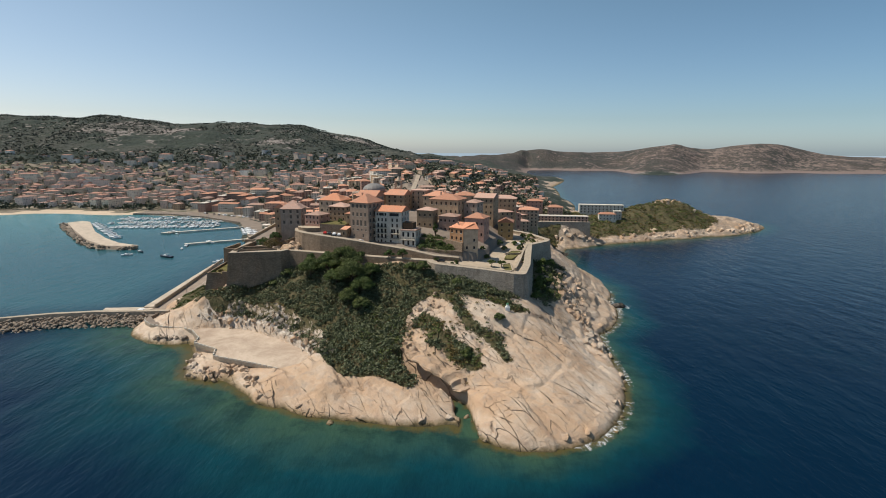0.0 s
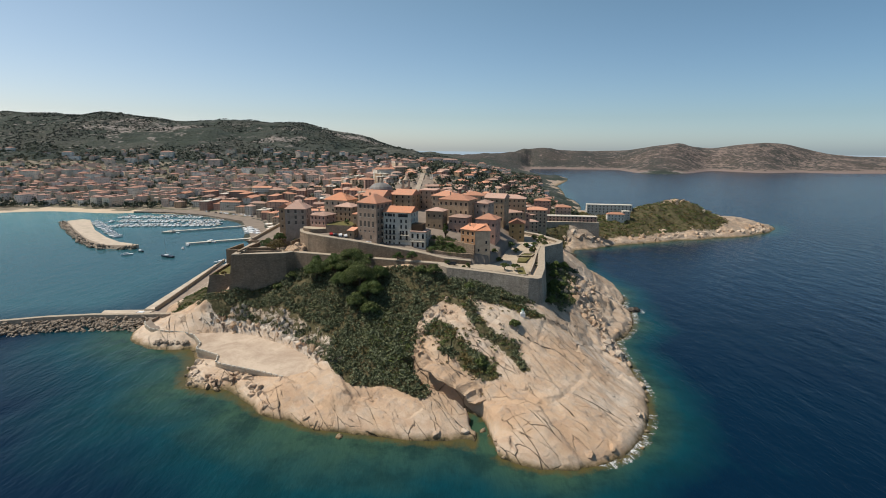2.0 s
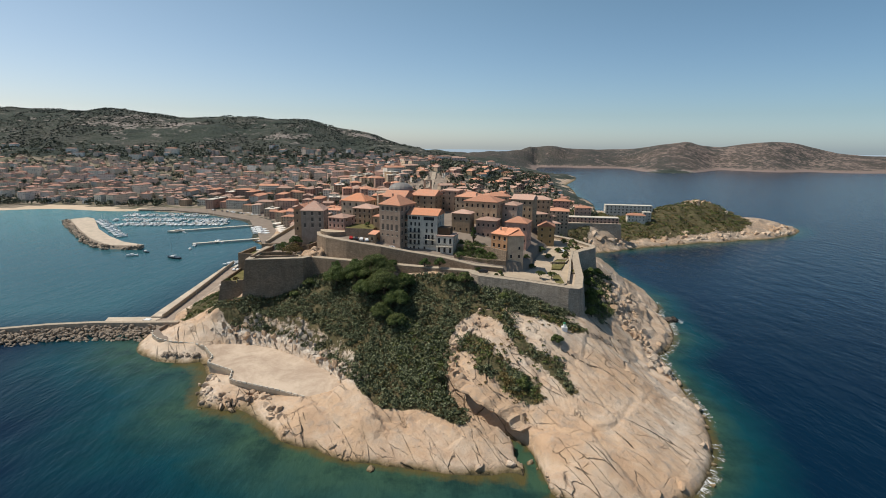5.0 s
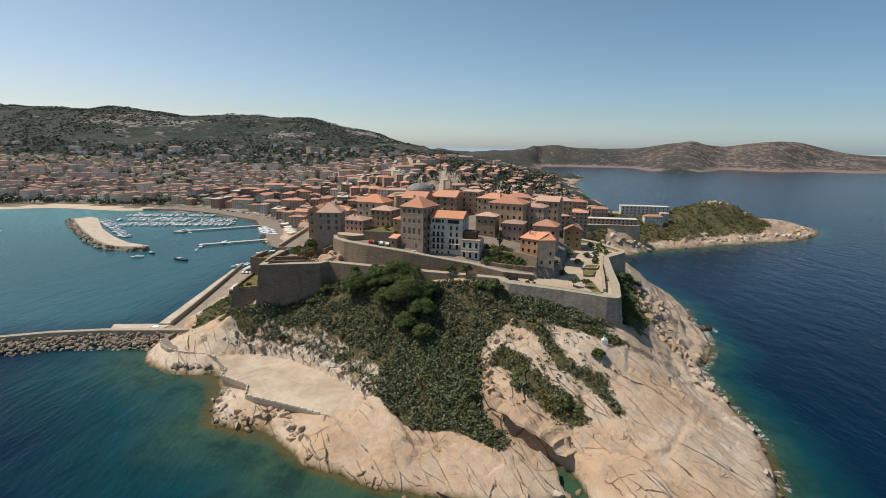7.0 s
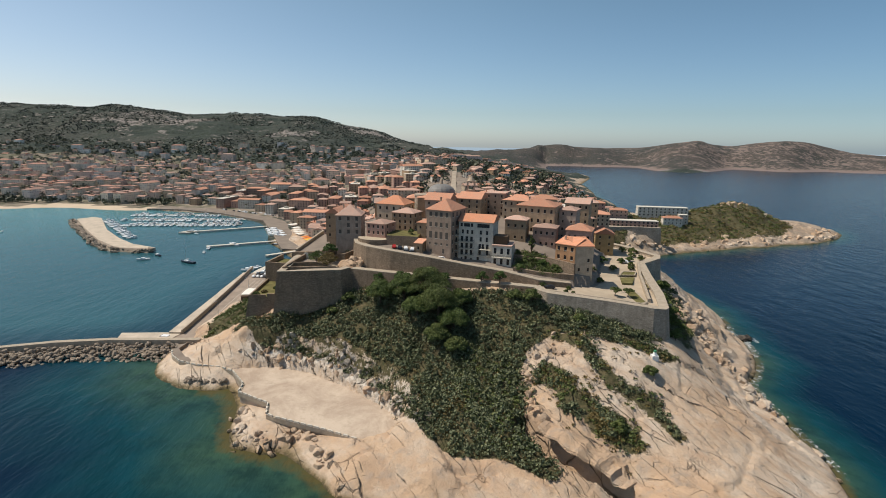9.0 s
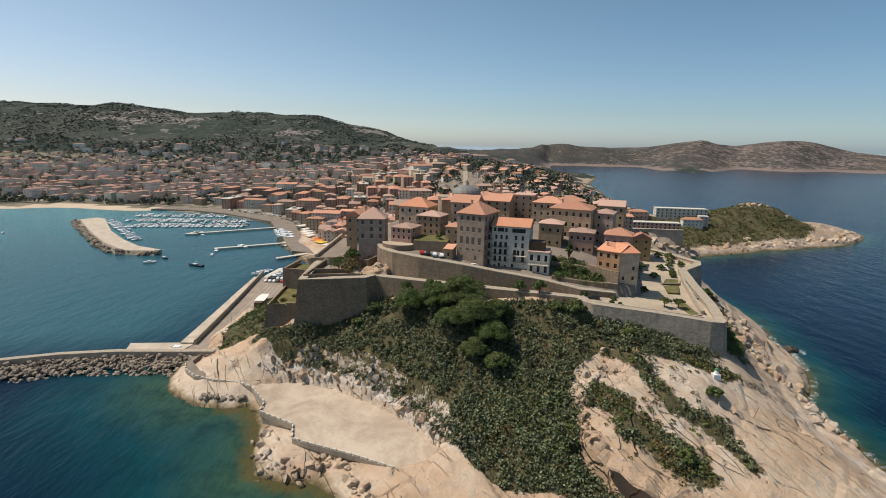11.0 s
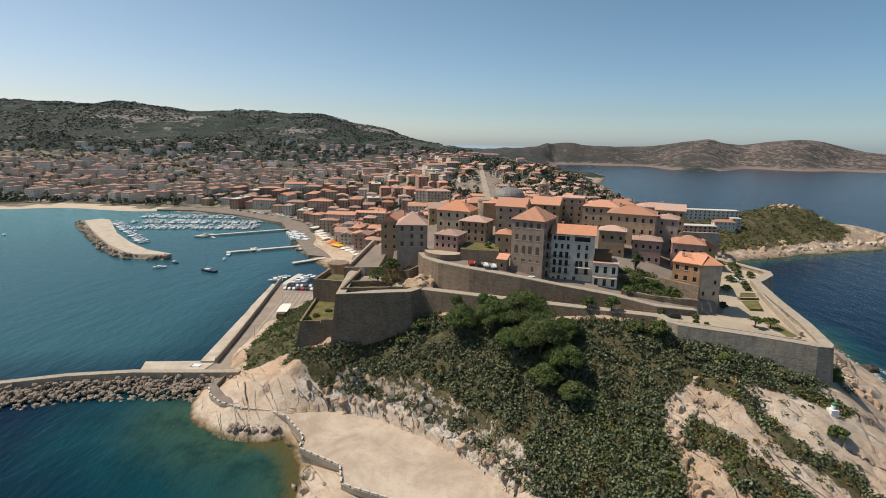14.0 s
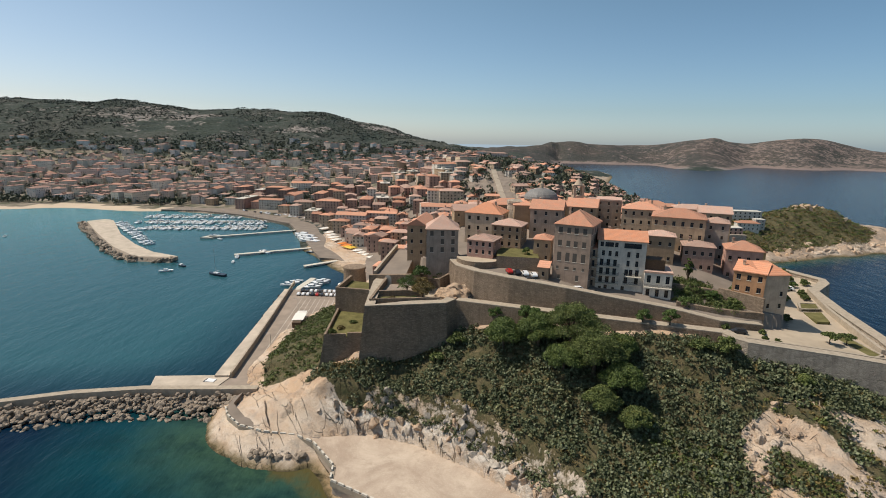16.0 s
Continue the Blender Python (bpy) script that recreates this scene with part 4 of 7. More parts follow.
def chimney(parent, x, y, z, h=1.3):
    bm = bmesh.new()
    block(bm, -0.35, 0.35, -0.3, 0.3, -0.8, h - 0.25, 0)
    block(bm, -0.45, 0.45, -0.4, 0.4, h - 0.25, h - 0.1, 1)
    block(bm, -0.3, 0.3, -0.25, 0.25, h - 0.1, h + 0.1, 1)
    part("chimney", bm, ["cream", "tile_old"], parent).matrix_local = pose(x, y, z)


def house(label, x, y, turn, w, d, z0, eave, wall="cream", roof="tile", kind="hip", rise=2.0, floors=3, bays=3, side=2, win=(1.0, 1.5), style="none", foot=6.0, skip=(), chimneys=1, group="", name="house", front=None):
    """A town house; x, y the middle of its front, which faces -y before it is turned; foot: how far its walls go down into the slope."""
    h = eave - z0
    root = thing(name, label, "house", pose(x, y, z0, 0, 0, turn), group)
    bm = bmesh.new()
    ww, wh = win
    stor = h / floors

    def rows(n, width, tag):
        out = []
        for f in range(floors):
            for b in range(n):
                if (tag, f, b) in skip:
                    continue
                out.append(((b + 0.5) * width / n - ww / 2, f * stor + (stor - wh) * 0.48, ww, wh))
        return out

    sides = [("front", (-w / 2, 0, 0), (1, 0, 0), w, bays, 0), ("right", (w / 2, 0, 0), (0, 1, 0), d, side, 90), ("left", (-w / 2, d, 0), (0, -1, 0), d, side, -90), ("back", (w / 2, d, 0), (-1, 0, 0), w, 0, 180)]
    for tag, o, u, width, n, rot in sides:
        op = rows(n, width, tag) if front is None or tag != "front" else [(u * w - ow / 2, oz, ow, oh) for u, oz, ow, oh in front]
        facade(bm, o, u, width, -foot, h, op)
        for i, (a, b, q, r) in enumerate(op):
            px, py = o[0] + u[0] * (a + q / 2), o[1] + u[1] * (a + q / 2)
            window_at(root, px, py, b, rot, q, r, style)
    if kind == "gable":
        c = [(-w / 2, 0), (w / 2, 0), (w / 2, d), (-w / 2, d)]
        ends = ((0, 3, (-w / 2, d / 2)), (2, 1, (w / 2, d / 2))) if w >= d else ((1, 0, (0, 0)), (3, 2, (0, d)))
        for i, j, m in ends:
            bm.faces.new([bm.verts.new((*c[i], h)), bm.verts.new((*m, h + rise * 0.96)), bm.verts.new((*c[j], h))])
    part("wall", bm, wall, root)
    bm = bmesh.new()
    if kind == "flat":
        block(bm, -w / 2 - 0.1, w / 2 + 0.1, -0.1, d + 0.1, h - 0.3, h + 0.25)
    elif kind == "shed":
        block(bm, -w / 2 - 0.35, w / 2 + 0.35, -0.4, d + 0.4, h - 0.05, h + 0.15)
        for v in bm.verts:
            v.co.z += (v.co.y / d) * rise
    else:
        hip_roof(bm, w, d, h, rise, gable=kind == "gable")
        bmesh.ops.translate(bm, verts=bm.verts, vec=(0, d / 2, 0))
    part("roof", bm, roof, root)
    for c in range(chimneys):
        chimney(root, (-0.28 + 0.5 * c) * w, d * 0.55, h + (rise * 0.75 if kind != "flat" else 0.4))
    return root


# the great houses over the retaining wall
house("square plain-fronted stone tower house with pyramid tile roof", -106.8, 289.5, 3, 11.6, 12, 46, 58.2, "grey", "tile_old", "hip", 4.6, 4, 3, 2, (1.2, 1.9), "closed", 12, {("front", 0, 0), ("front", 0, 1), ("front", 0, 2), ("front", 2, 0)}, 2)
big = [(u, z, ow, oh) for z, ow, oh in ((15.9, 1.25, 1.9), (11.6, 1.25, 1.9), (6.6, 1.35, 2.9)) for u in (0.17, 0.4, 0.6, 0.83)]
brown = house("tall brown stone town house with hipped tile roof", -64.0, 271.2, -26, 11.8, 14, 45.2, 64.0, "brown", "tile", "hip", 4.2, 5, 4, 4, (1.2, 1.9), "closed", 6, (), 1, front=big + [(0.14, 3.9, 0.8, 0.9), (0.4, 3.9, 1.4, 0.9), (0.62, 3.9, 0.8, 0.9), (0.85, 3.9, 0.8, 0.9), (0.2, 0.5, 0.9, 1.4), (0.7, 0.4, 1.0, 1.9)])
pale = [(0.08, 14.9, 1.0, 1.5), (0.235, 14.9, 2.6, 1.5), (0.385, 14.9, 1.0, 1.5), (0.72, 14.8, 5.2, 1.6)]
pale += [(u, 11.9, 0.9, 1.7) for u in (0.12, 0.26, 0.4, 0.65, 0.83)]
pale += [(u, 8.7, 1.05, 2.1) for u in (0.1, 0.24, 0.38)] + [(u, 8.9, 0.9, 1.9) for u in (0.65, 0.83)]
pale += [(u, 5.8, 1.1, 2.1) for u in (0.1, 0.24, 0.38, 0.63, 0.72, 0.85)]
pale += [(u, 3.0, 1.1, 2.1) for u in (0.1, 0.24, 0.38)] + [(u, 3.2, 1.1, 2.1) for u in (0.63, 0.85)]
pale += [(0.22, 0.2, 1.0, 2.0), (0.1, 0.6, 0.8, 1.0), (0.38, 0.6, 0.8, 1.0), (0.58, 0.2, 1.0, 2.0)]
white = house("tall white town house with iron balconies and bright tile roof", -48.4, 269.8, -14, 14.6, 12, 42.4, 59.6, "white", "tile_new", "gable", 2.6, 6, 6, 3, (0.95, 1.6), "none", 6, (), 1, front=pale)


def balcony(parent, x0, x1, z, deep=1.1):
    bm = bmesh.new()
    block(bm, x0, x1, -deep, 0.05, z - 0.14, z)
    slab = part("balcony", bm, "trim", parent)
    bm = bmesh.new()
    block(bm, x0, x1, -deep, -deep + 0.05, z + 0.95, z + 1.0)
    for px in (x0, x1 - 0.05):
        block(bm, px, px + 0.05, -deep, 0, z + 0.95, z + 1.0)
    n = int((x1 - x0) / 0.22)
    for i in range(n + 1):
        px = x0 + (x1 - x0 - 0.04) * i / n
        block(bm, px, px + 0.04, -deep, -deep + 0.04, z, z + 0.97)
    part("railing", bm, "iron", slab, "dark iron railing")


for z in (8.6, 5.7, 2.9):
    balcony(white, -7.2, -0.4, z)
for z in (5.7, 3.1):
    balcony(white, 1.0, 6.4, z)
wing = house("narrow pale wing with small balconies between two tall houses", -56.6, 272.4, -14, 3.6, 9, 43, 56.4, "cream", "tile", "shed", 2.0, 4, 1, 2, (1.0, 2.0), "none", 5, (), 0)
for z in (3.8, 7.2, 10.4):
    balcony(wing, -2.0, 1.6, z, 0.9)
annex = house("low white annex house with roof terrace", -37.6, 265.8, -14, 8.2, 9, 41.6, 50.4, "white", "tile_old", "flat", 0.5, 2, 3, 2, (1.1, 2.4), "none", 6, (), 0)
balcony(annex, -4.0, 4.0, 4.0)
bm = bmesh.new()
block(bm, -3.9, 1.8, 2.2, 7.5, 8.9, 12.4)
part("roof_pavilion", bm, "wood", annex, "dark glazed roof pavilion")
house("orange plastered house with tile roof beside the terrace", -12.6, 261.3, -35, 8.4, 9, 42.2, 52.6, "orange", "tile_new", "shed", 1.6, 3, 3, 2, (1.1, 1.6), "none", 6, (), 1)
house("pale gabled end house beside the terrace", -5.4, 259.4, 8, 7.4, 10, 41.0, 52.4, "cream", "tile_new", "shed", 1.8, 3, 2, 3, (0.9, 1.4), "none", 6, {("front", 2, 0), ("front", 2, 1), ("front", 1, 0)}, 0)
house("tiny hut with orange tile roof beside the tall brown house", -72.6, 271.4, -16, 3.4, 5, 45.4, 49.6, "ochre", "tile", "shed", 0.9, 1, 1, 1, (0.8, 1.4), "none", 3, (), 0, name="hut")
house("pink stepped house with small balconies", -93.2, 284.6, -20, 9.6, 10, 47.2, 55.5, "pink", "tile_old", "hip", 1.6, 3, 4, 2, (0.9, 1.4), "none", 5, (), 1)
house("ochre house with pale roof behind the pink one", -83, 300, -20, 11.5, 10, 50, 58.5, "ochre", "tile_old", "hip", 2, 3, 4, 2, (0.9, 1.5), "none", 8, (), 1)
house("broad house with red hipped roof", -91.5, 317, -18, 15.5, 13, 48, 60.5, "cream", "tile_new", "hip", 4, 3, 4, 3, (1.1, 1.6), "none", 8, (), 2)
house("long ochre house with lean-to tile roof", -117.8, 304, -6, 7.5, 20, 44, 57, "ochre", "tile", "gable", 2.5, 3, 2, 4, (0.9, 1.4), "none", 10, (), 1)
house("gabled stone house beside the round tower", -67, 308, -16, 12.5, 12, 54, 64, "brown", "tile", "gable", 3.2, 3, 3, 2, (0.9, 1.4), "none", 10, (), 1)
house("small low house with orange roof", -71.5, 284, -16, 6.0, 8, 48, 56.5, "ochre", "tile", "hip", 1.4, 2, 2, 2, (0.8, 1.3), "none", 6, (), 0)
house("gabled ochre house below the bell tower", -51, 318, -18, 12, 12, 56, 64, "ochre", "tile", "gable", 3, 3, 3, 2, (0.9, 1.4), "none", 10, (), 1)
house("tall plain stone block with small windows", -37.3, 328, -16, 10.5, 12, 54, 66, "brown", "tile_old", "flat", 0.6, 4, 3, 3, (0.8, 1.3), "none", 8, (), 0)
house("long cream house with orange hipped roof", -26.5, 318, -20, 15.5, 12, 53, 63.6, "cream", "tile", "hip", 2.6, 3, 5, 3, (0.9, 1.5), "none", 8, (), 2)
house("tall yellow palace with regular windows", -20.3, 297, -22, 18, 14, 50, 63.5, "ochre", "tile", "hip", 2.8, 3, 6, 3, (1.0, 1.7), "none", 8, (), 1)
house("narrow grey tower-like house", -4.8, 300, -24, 8.0, 10, 47, 61.5, "grey", "tile_old", "hip", 1.6, 4, 2, 2, (0.8, 1.3), "none", 8, (), 0)
house("long house with weathered roof", 4, 320, -20, 12, 12, 48, 62.5, "ochre", "tile_old", "gable", 2.4, 4, 4, 2, (0.9, 1.4), "none", 8, (), 1)
house("low house with pale tile roof", -30.4, 286, -18, 9.5, 8, 48, 58.5, "ochre", "tile_old", "hip", 1.6, 2, 3, 2, (0.9, 1.3), "none", 6, (), 0)
house("pale rose house with terrace roof", -17.8, 284, -18, 10, 9, 46, 55.5, "rose", "tile_old", "hip", 1.4, 2, 4, 2, (0.9, 1.3), "none", 6, (), 1)
house("rust-coloured house with red hipped roof", -2.9, 283, -20, 11, 10, 43, 54.8, "pink", "tile", "hip", 2.6, 2, 4, 2, (1.0, 1.4), "none", 6, (), 1)
house("ochre gabled house at the end of the terrace", 17, 312, -8, 9, 12, 38.5, 48.5, "yellow", "tile", "gable", 2.6, 3, 2, 3, (0.9, 1.3), "none", 4, (), 0)


# ---------------------------------------------------------------- fortress walls
def wall_line(name, label, line, width, z0, z1, spread, mat="wall", cap=True):
    w = thing(name, label, "fortress wall", kind="structure")
    bm = bmesh.new()
    ribbon(bm, line, width, z0, z1, spread)
    part("masonry", bm, mat, w)
    if cap:
        bm = bmesh.new()
        tops = z1 if isinstance(z1, (list, tuple)) else [z1] * len(line)
        ribbon(bm, line, width + 0.25, [z for z in tops], [z + 0.25 for z in tops])
        part("coping", bm, "coping", w, "pale stone coping")
    return w


wall_line("wall_west_bastion", "tall battered stone bastion wall above the scrub", [(-128, 318), (-131.5, 285), (-129, 257.3), (-116, 260), (-104, 262.8), (-101, 267)], 3.2, [10, 14, 18, 22, 26, 29], 39.0, 0.13)
wall_line("wall_curtain", "long low stone curtain wall behind dark trees", [(-101, 267), (-63, 256.2), (-26, 245.6)], 3.2, 27, [38.6, 38.6, 38.8], 0.06)
wall_line("wall_east_bastion", "pale rubble bastion wall with pointed tip over the rock", [(-27, 247), (-25.2, 242.6), (-22.3, 240.4), (-2, 237), (14, 234.2), (18.2, 234.6), (20, 236.6), (24, 252), (27.5, 274), (30.5, 292), (41.5, 302.6), (43.5, 308), (34, 331), (15, 353)], 3.2, [27, 26, 25, 22, 16, 15, 15, 15, 14, 13, 13, 13, 13, 13], [38.9, 38.6, 38.3, 37.0, 35.6, 35.3, 35.3, 35.9, 36.9, 38.4, 38.6, 38.9, 39, 39], 0.12, "wall_light")
wall_line("wall_upper", "curved retaining wall of the upper town with sloping top", [(-103.9, 297), (-103.9, 287), (-101.4, 279), (-95.2, 272), (-84, 266.4), (-67, 261.4), (-53, 258.9), (-37, 256.7), (-24, 252.7), (-11, 253.4)], 3.0, 30, [47.2, 47.4, 47.4, 47.4, 46.9, 45.6, 43.8, 41.8, 39.8, 38.6], 0.05)

# the outwork below the west bastion, with a grassy top
out = thing("wall_outwork", "low battered outwork of brown stone with grassy top", "fortress wall", kind="structure")
bm = bmesh.new()
prism(bm, [(-143.5, 262), (-131, 263.5), (-131, 285), (-146, 290)], [12, 14, 10, 6], 26.3, 0.16, 0, 1)
part("masonry", bm, ["wall", "lawn"], out)
bm = bmesh.new()
ribbon(bm, [(-146, 290), (-143.5, 262), (-136.5, 262.8)], 0.7, 26.3, 27.4)
ribbon(bm, [(-136, 262.9), (-131, 263.5)], 0.7, 26.3, 27.8)
part("parapet", bm, "wall", out)
# gate court: lawn terrace, arcaded wall and ramp behind the west bastion
court = thing("wall_gate_court", "stone gate court with arched niches and sloping ramp", "fortress wall", kind="structure")
bm = bmesh.new()
prism(bm, [(-146, 288), (-132, 286), (-132, 300), (-144, 304)], 8, 33.5, 0.06, 0, 1)
part("lawn_terrace", bm, ["wall", "lawn"], court, "walled terrace of dry lawn")
bm = bmesh.new()
ribbon(bm, [(-145, 305), (-146.4, 288), (-131.8, 285.5)], 1.2, 20, 35.4, 0.04)
part("terrace_parapet", bm, "wall", court)
bm = bmesh.new()
ribbon(bm, [(-134, 289), (-112, 284.5)], 1.6, 30, [40.2, 42.4])
part("arcade_wall", bm, "wall", court)
for x in (-126.5, -119.5):
    bm = bmesh.new()
    y = 289 - (x + 134) * 4.5 / 22
    pts = [(-1.3, 0), (1.3, 0), (1.3, 1.9)] + [(1.3 * math.cos(a), 1.9 + 1.3 * math.sin(a)) for a in np.linspace(0.3, math.pi - 0.3, 7)] + [(-1.3, 1.9)]
    fr = [bm.verts.new((px, -0.14, pz)) for px, pz in pts]
    bk = [bm.verts.new((px, 0.1, pz)) for px, pz in pts]
    bm.faces.new(fr)
    for i in range(len(pts)):
        bm.faces.new((fr[i], bk[i], bk[(i + 1) % len(pts)], fr[(i + 1) % len(pts)]))
    part("arched_niche", bm, "trim", court, "whitewashed arched niche").matrix_local = pose(x, y, 37.6, 0, 0, -11.6)
bm = bmesh.new()
prism(bm, [(-132, 290), (-120, 288), (-119, 318), (-128, 320)], 25, [40.0, 41.0, 44, 43.4], 0, 0, 1)
part("ramp", bm, ["wall", "asphalt"], court, "asphalt ramp up to the gate")
bm = bmesh.new()
ribbon(bm, [(-128.6, 322), (-132.4, 290)], 0.9, 28, [45.2, 41.6])
part("ramp_parapet", bm, "coping", court)
# foot wall in front of the curtain; a dark block stands for the shaded sally port
bm = bmesh.new()
ribbon(bm, [(-62, 252.6), (-40, 246.6), (-34, 244.6)], 1.0, 27, [33.6, 33.3, 33.0])
low = thing("wall_low", "low stone breast wall below the curtain wall", "fortress wall", kind="structure")
part("masonry", bm, "wall", low)
bm = bmesh.new()
block(bm, -0.9, 0.9, -0.3, 0.3, 0, 1.9)
part("sally_port", bm, "pane", low, "dark block for a shaded square opening").matrix_local = pose(-38.6, 249.0, 33.6, 0, 0, -16)
# stepped parapet and raised beds of the terrace at the tip
def raised_bed(label, outline, rise=0.55, rim=0.7):
    """A stone-edged bed with dry grass in it."""
    z = float(min(terrace_z(x, y) for x, y in outline))
    bed = thing("raised_bed", label, "raised bed", kind="structure")
    bm = bmesh.new()
    ring_ = outline + outline[:1]
    ribbon(bm, ring_, rim, z - 0.6, z + rise)
    part("kerb", bm, "coping", bed)
    bm = bmesh.new()
    prism(bm, outline, z - 0.6, z + rise - 0.2, 0)
    part("soil", bm, "lawn", bed, "dry grass")


raised_bed("pointed stone-edged bed of dry grass on the terrace", [(-1.5, 246.5), (9.5, 240), (14.8, 242.6), (15.2, 258.4), (12.6, 257.4)])
raised_bed("square stone-edged bed on the terrace", [(13.6, 276), (21.2, 276.6), (24, 283), (17.8, 283.4)], 0.9)
raised_bed("low grass bed beside the parapet", [(20.4, 262), (23.4, 261.4), (25.2, 272), (22.2, 272.6)], 0.7, 0.5)
bm = bmesh.new()
prism(bm, [(12.4, 265.5), (16.8, 266), (20.6, 275.6), (14.2, 274.8)], float(terrace_z(14, 268)) - 1.2, float(terrace_z(13, 274)) + 0.12, 0)
tagged(new("terrace_lawn", mesh("terrace_lawn", bm, ["lawn"])), "strip of dry grass on the terrace", "lawn", kind="structure")
inner = thing("wall_terrace_parapet", "thick pale parapet along the seaward terrace", "parapet", kind="structure")
bm = bmesh.new()
ribbon(bm, [(16.2, 244), (20.6, 262), (23.6, 276), (28.6, 294)], 1.0, 33, [36.3, 36.7, 37.4, 39.0], 0.02)
part("masonry", bm, "coping", inner)
bm = bmesh.new()
ribbon(bm, [(-21, 243.6), (-2, 240.2), (13, 237.6)], 0.8, 34, [38.6, 37.4, 36.2], 0.02)
part("front_masonry", bm, "coping", inner)
# court of the west bastion: inner walls, beds and a stair ramp
yard = thing("wall_bastion_court", "low inner walls and dry beds of the west bastion", "fortress wall", kind="structure")
bm = bmesh.new()
ribbon(bm, [(-127.6, 288), (-128.6, 262.4), (-116, 264.2), (-107, 266)], 0.9, 36, 39.9)
part("breast_wall", bm, "wall", yard)
bm = bmesh.new()
ribbon(bm, [(-128, 271.5), (-119, 273.4), (-112.5, 273)], 0.9, 36, [39.6, 39.6, 39.2])
part("inner_wall", bm, "wall", yard)
bm = bmesh.new()
prism(bm, [(-127.4, 264.6), (-117, 266), (-110, 267.5), (-110.5, 271.6), (-119, 272.2), (-127.2, 270.4)], 36, 37.95, 0)
part("dry_bed", bm, "lawn", yard, "bed of dry grass")
bm = bmesh.new()
prism(bm, [(-126.8, 275), (-113, 275.4), (-113, 283), (-125.4, 286)], 36, 37.85, 0)
part("back_bed", bm, "quay_deck", yard, "bare earth court")
bm = bmesh.new()
prism(bm, [(-131, 274), (-129.2, 273.6), (-127.6, 286), (-131.6, 288)], 33, [38.9, 38.9, 36.4, 36.4], 0)
part("stair_ramp", bm, "pale_concrete", yard, "pale sloping ramp")
bm = bmesh.new()
ribbon(bm, [(-113, 285), (-107, 282.6), (-103.6, 286.5)], 0.9, 36, [40.4, 41.6, 42.6])
part("curved_wall", bm, "wall", yard)

garden_wall = thing("wall_garden", "stone garden wall with a green terrace beside the parked cars", "retaining wall", kind="structure")
bm = bmesh.new()
prism(bm, [(-87.5, 279.5), (-73.2, 277.5), (-72.4, 291), (-86.5, 294)], 44, 51.2, 0.03, 0, 1)
part("masonry", bm, ["wall", "lawn"], garden_wall)
slope_wall = thing("wall_terraces", "stepped stone garden walls below the houses", "retaining wall", kind="structure")
bm = bmesh.new()
ribbon(bm, [(-33, 261.5), (-24, 258.6), (-15, 256.6), (-9.6, 256.2)], 1.2, 36, [42.6, 41.8, 41.6, 41.4], 0.03)
part("masonry", bm, "wall", slope_wall)
bm = bmesh.new()
ribbon(bm, [(-32, 270), (-22, 267), (-17, 265)], 1.0, 38, [46, 45.5, 45], 0.03)
part("upper_masonry", bm, "wall", slope_wall)
bm = bmesh.new()
ribbon(bm, [(-19, 265.5), (-9.6, 257.3)], 1.0, 36, [46.2, 45.6], 0.02)
part("house_terrace_wall", bm, "wall", slope_wall)


def drum(bm, x, y, r0, r1, z0, z1, n=24, mat=0, cap=True):
    a = [bm.verts.new((x + r0 * math.cos(t), y + r0 * math.sin(t), z0)) for t in np.arange(n) * 2 * math.pi / n]
    b = [bm.verts.new((x + r1 * math.cos(t), y + r1 * math.sin(t), z1)) for t in np.arange(n) * 2 * math.pi / n]
    for i in range(n):
        bm.faces.new((a[i], a[(i + 1) % n], b[(i + 1) % n], b[i])).material_index = mat
    if cap:
        bm.faces.new(b).material_index = mat


balcony_wall = thing("wall_round_terrace", "rounded stone terrace wall under the pink house", "retaining wall", kind="structure")
bm = bmesh.new()
prism(bm, [(-93 + 8.4 * math.cos(a), 286 + 8.4 * math.sin(a)) for a in np.linspace(math.pi, 2 * math.pi, 15)], 44, 49.2, 0.03, 0, 1)
part("masonry", bm, ["wall", "paving"], balcony_wall)
scar = thing("rock_outcrop", "pale bare rock outcrop beside the curved wall", "rock", pose(-101.5, 273.5, 37.4))
bm = bmesh.new()
bmesh.ops.create_icosphere(bm, subdivisions=4, radius=1.0)
for v in bm.verts:
    k = 1 + 0.35 * noise.noise(v.co * 2.2) + 0.12 * noise.noise(v.co * 7)
    v.co = Vector((v.co.x * 6.4 * k + 1.2 * v.co.z, v.co.y * 4.6 * k + 1.0 * v.co.z, v.co.z * 4.6 * k))
part("rock", bm, "granite", scar)
tower = thing("round_tower", "squat round stone watchtower beside the harbour", "tower", pose(-163, 390, 0))
bm = bmesh.new()
drum(bm, 0, 0, 7.0, 6.2, 0, 15.5)
part("shaft", bm, "wall", tower)
bm = bmesh.new()
drum(bm, 0, 0, 6.5, 6.5, 15.5, 16.8)
drum(bm, 0, 0, 5.6, 5.6, 16.8, 16.85)
part("parapet", bm, "wall", tower)
salt = thing("stone_tower", "tall round pale stone tower among the roofs", "tower", pose(-75, 332, 50))
bm = bmesh.new()
drum(bm, 0, 0, 5.8, 5.4, -6, 13.5)
part("shaft", bm, "wall_light", salt)
bm = bmesh.new()
drum(bm, 0, 0, 5.7, 5.7, 13.5, 14.5)
part("parapet", bm, "wall_light", salt)
church = thing("cathedral", "domed cathedral with grey ribbed cupola and bell tower", "church", pose(-66, 331, 54.5))
bm = bmesh.new()
block(bm, -12, 14, -8, 12, -6, 9)
part("nave", bm, "ochre", church)
bm = bmesh.new()
hip_roof(bm, 26, 20, 9, 2.5)
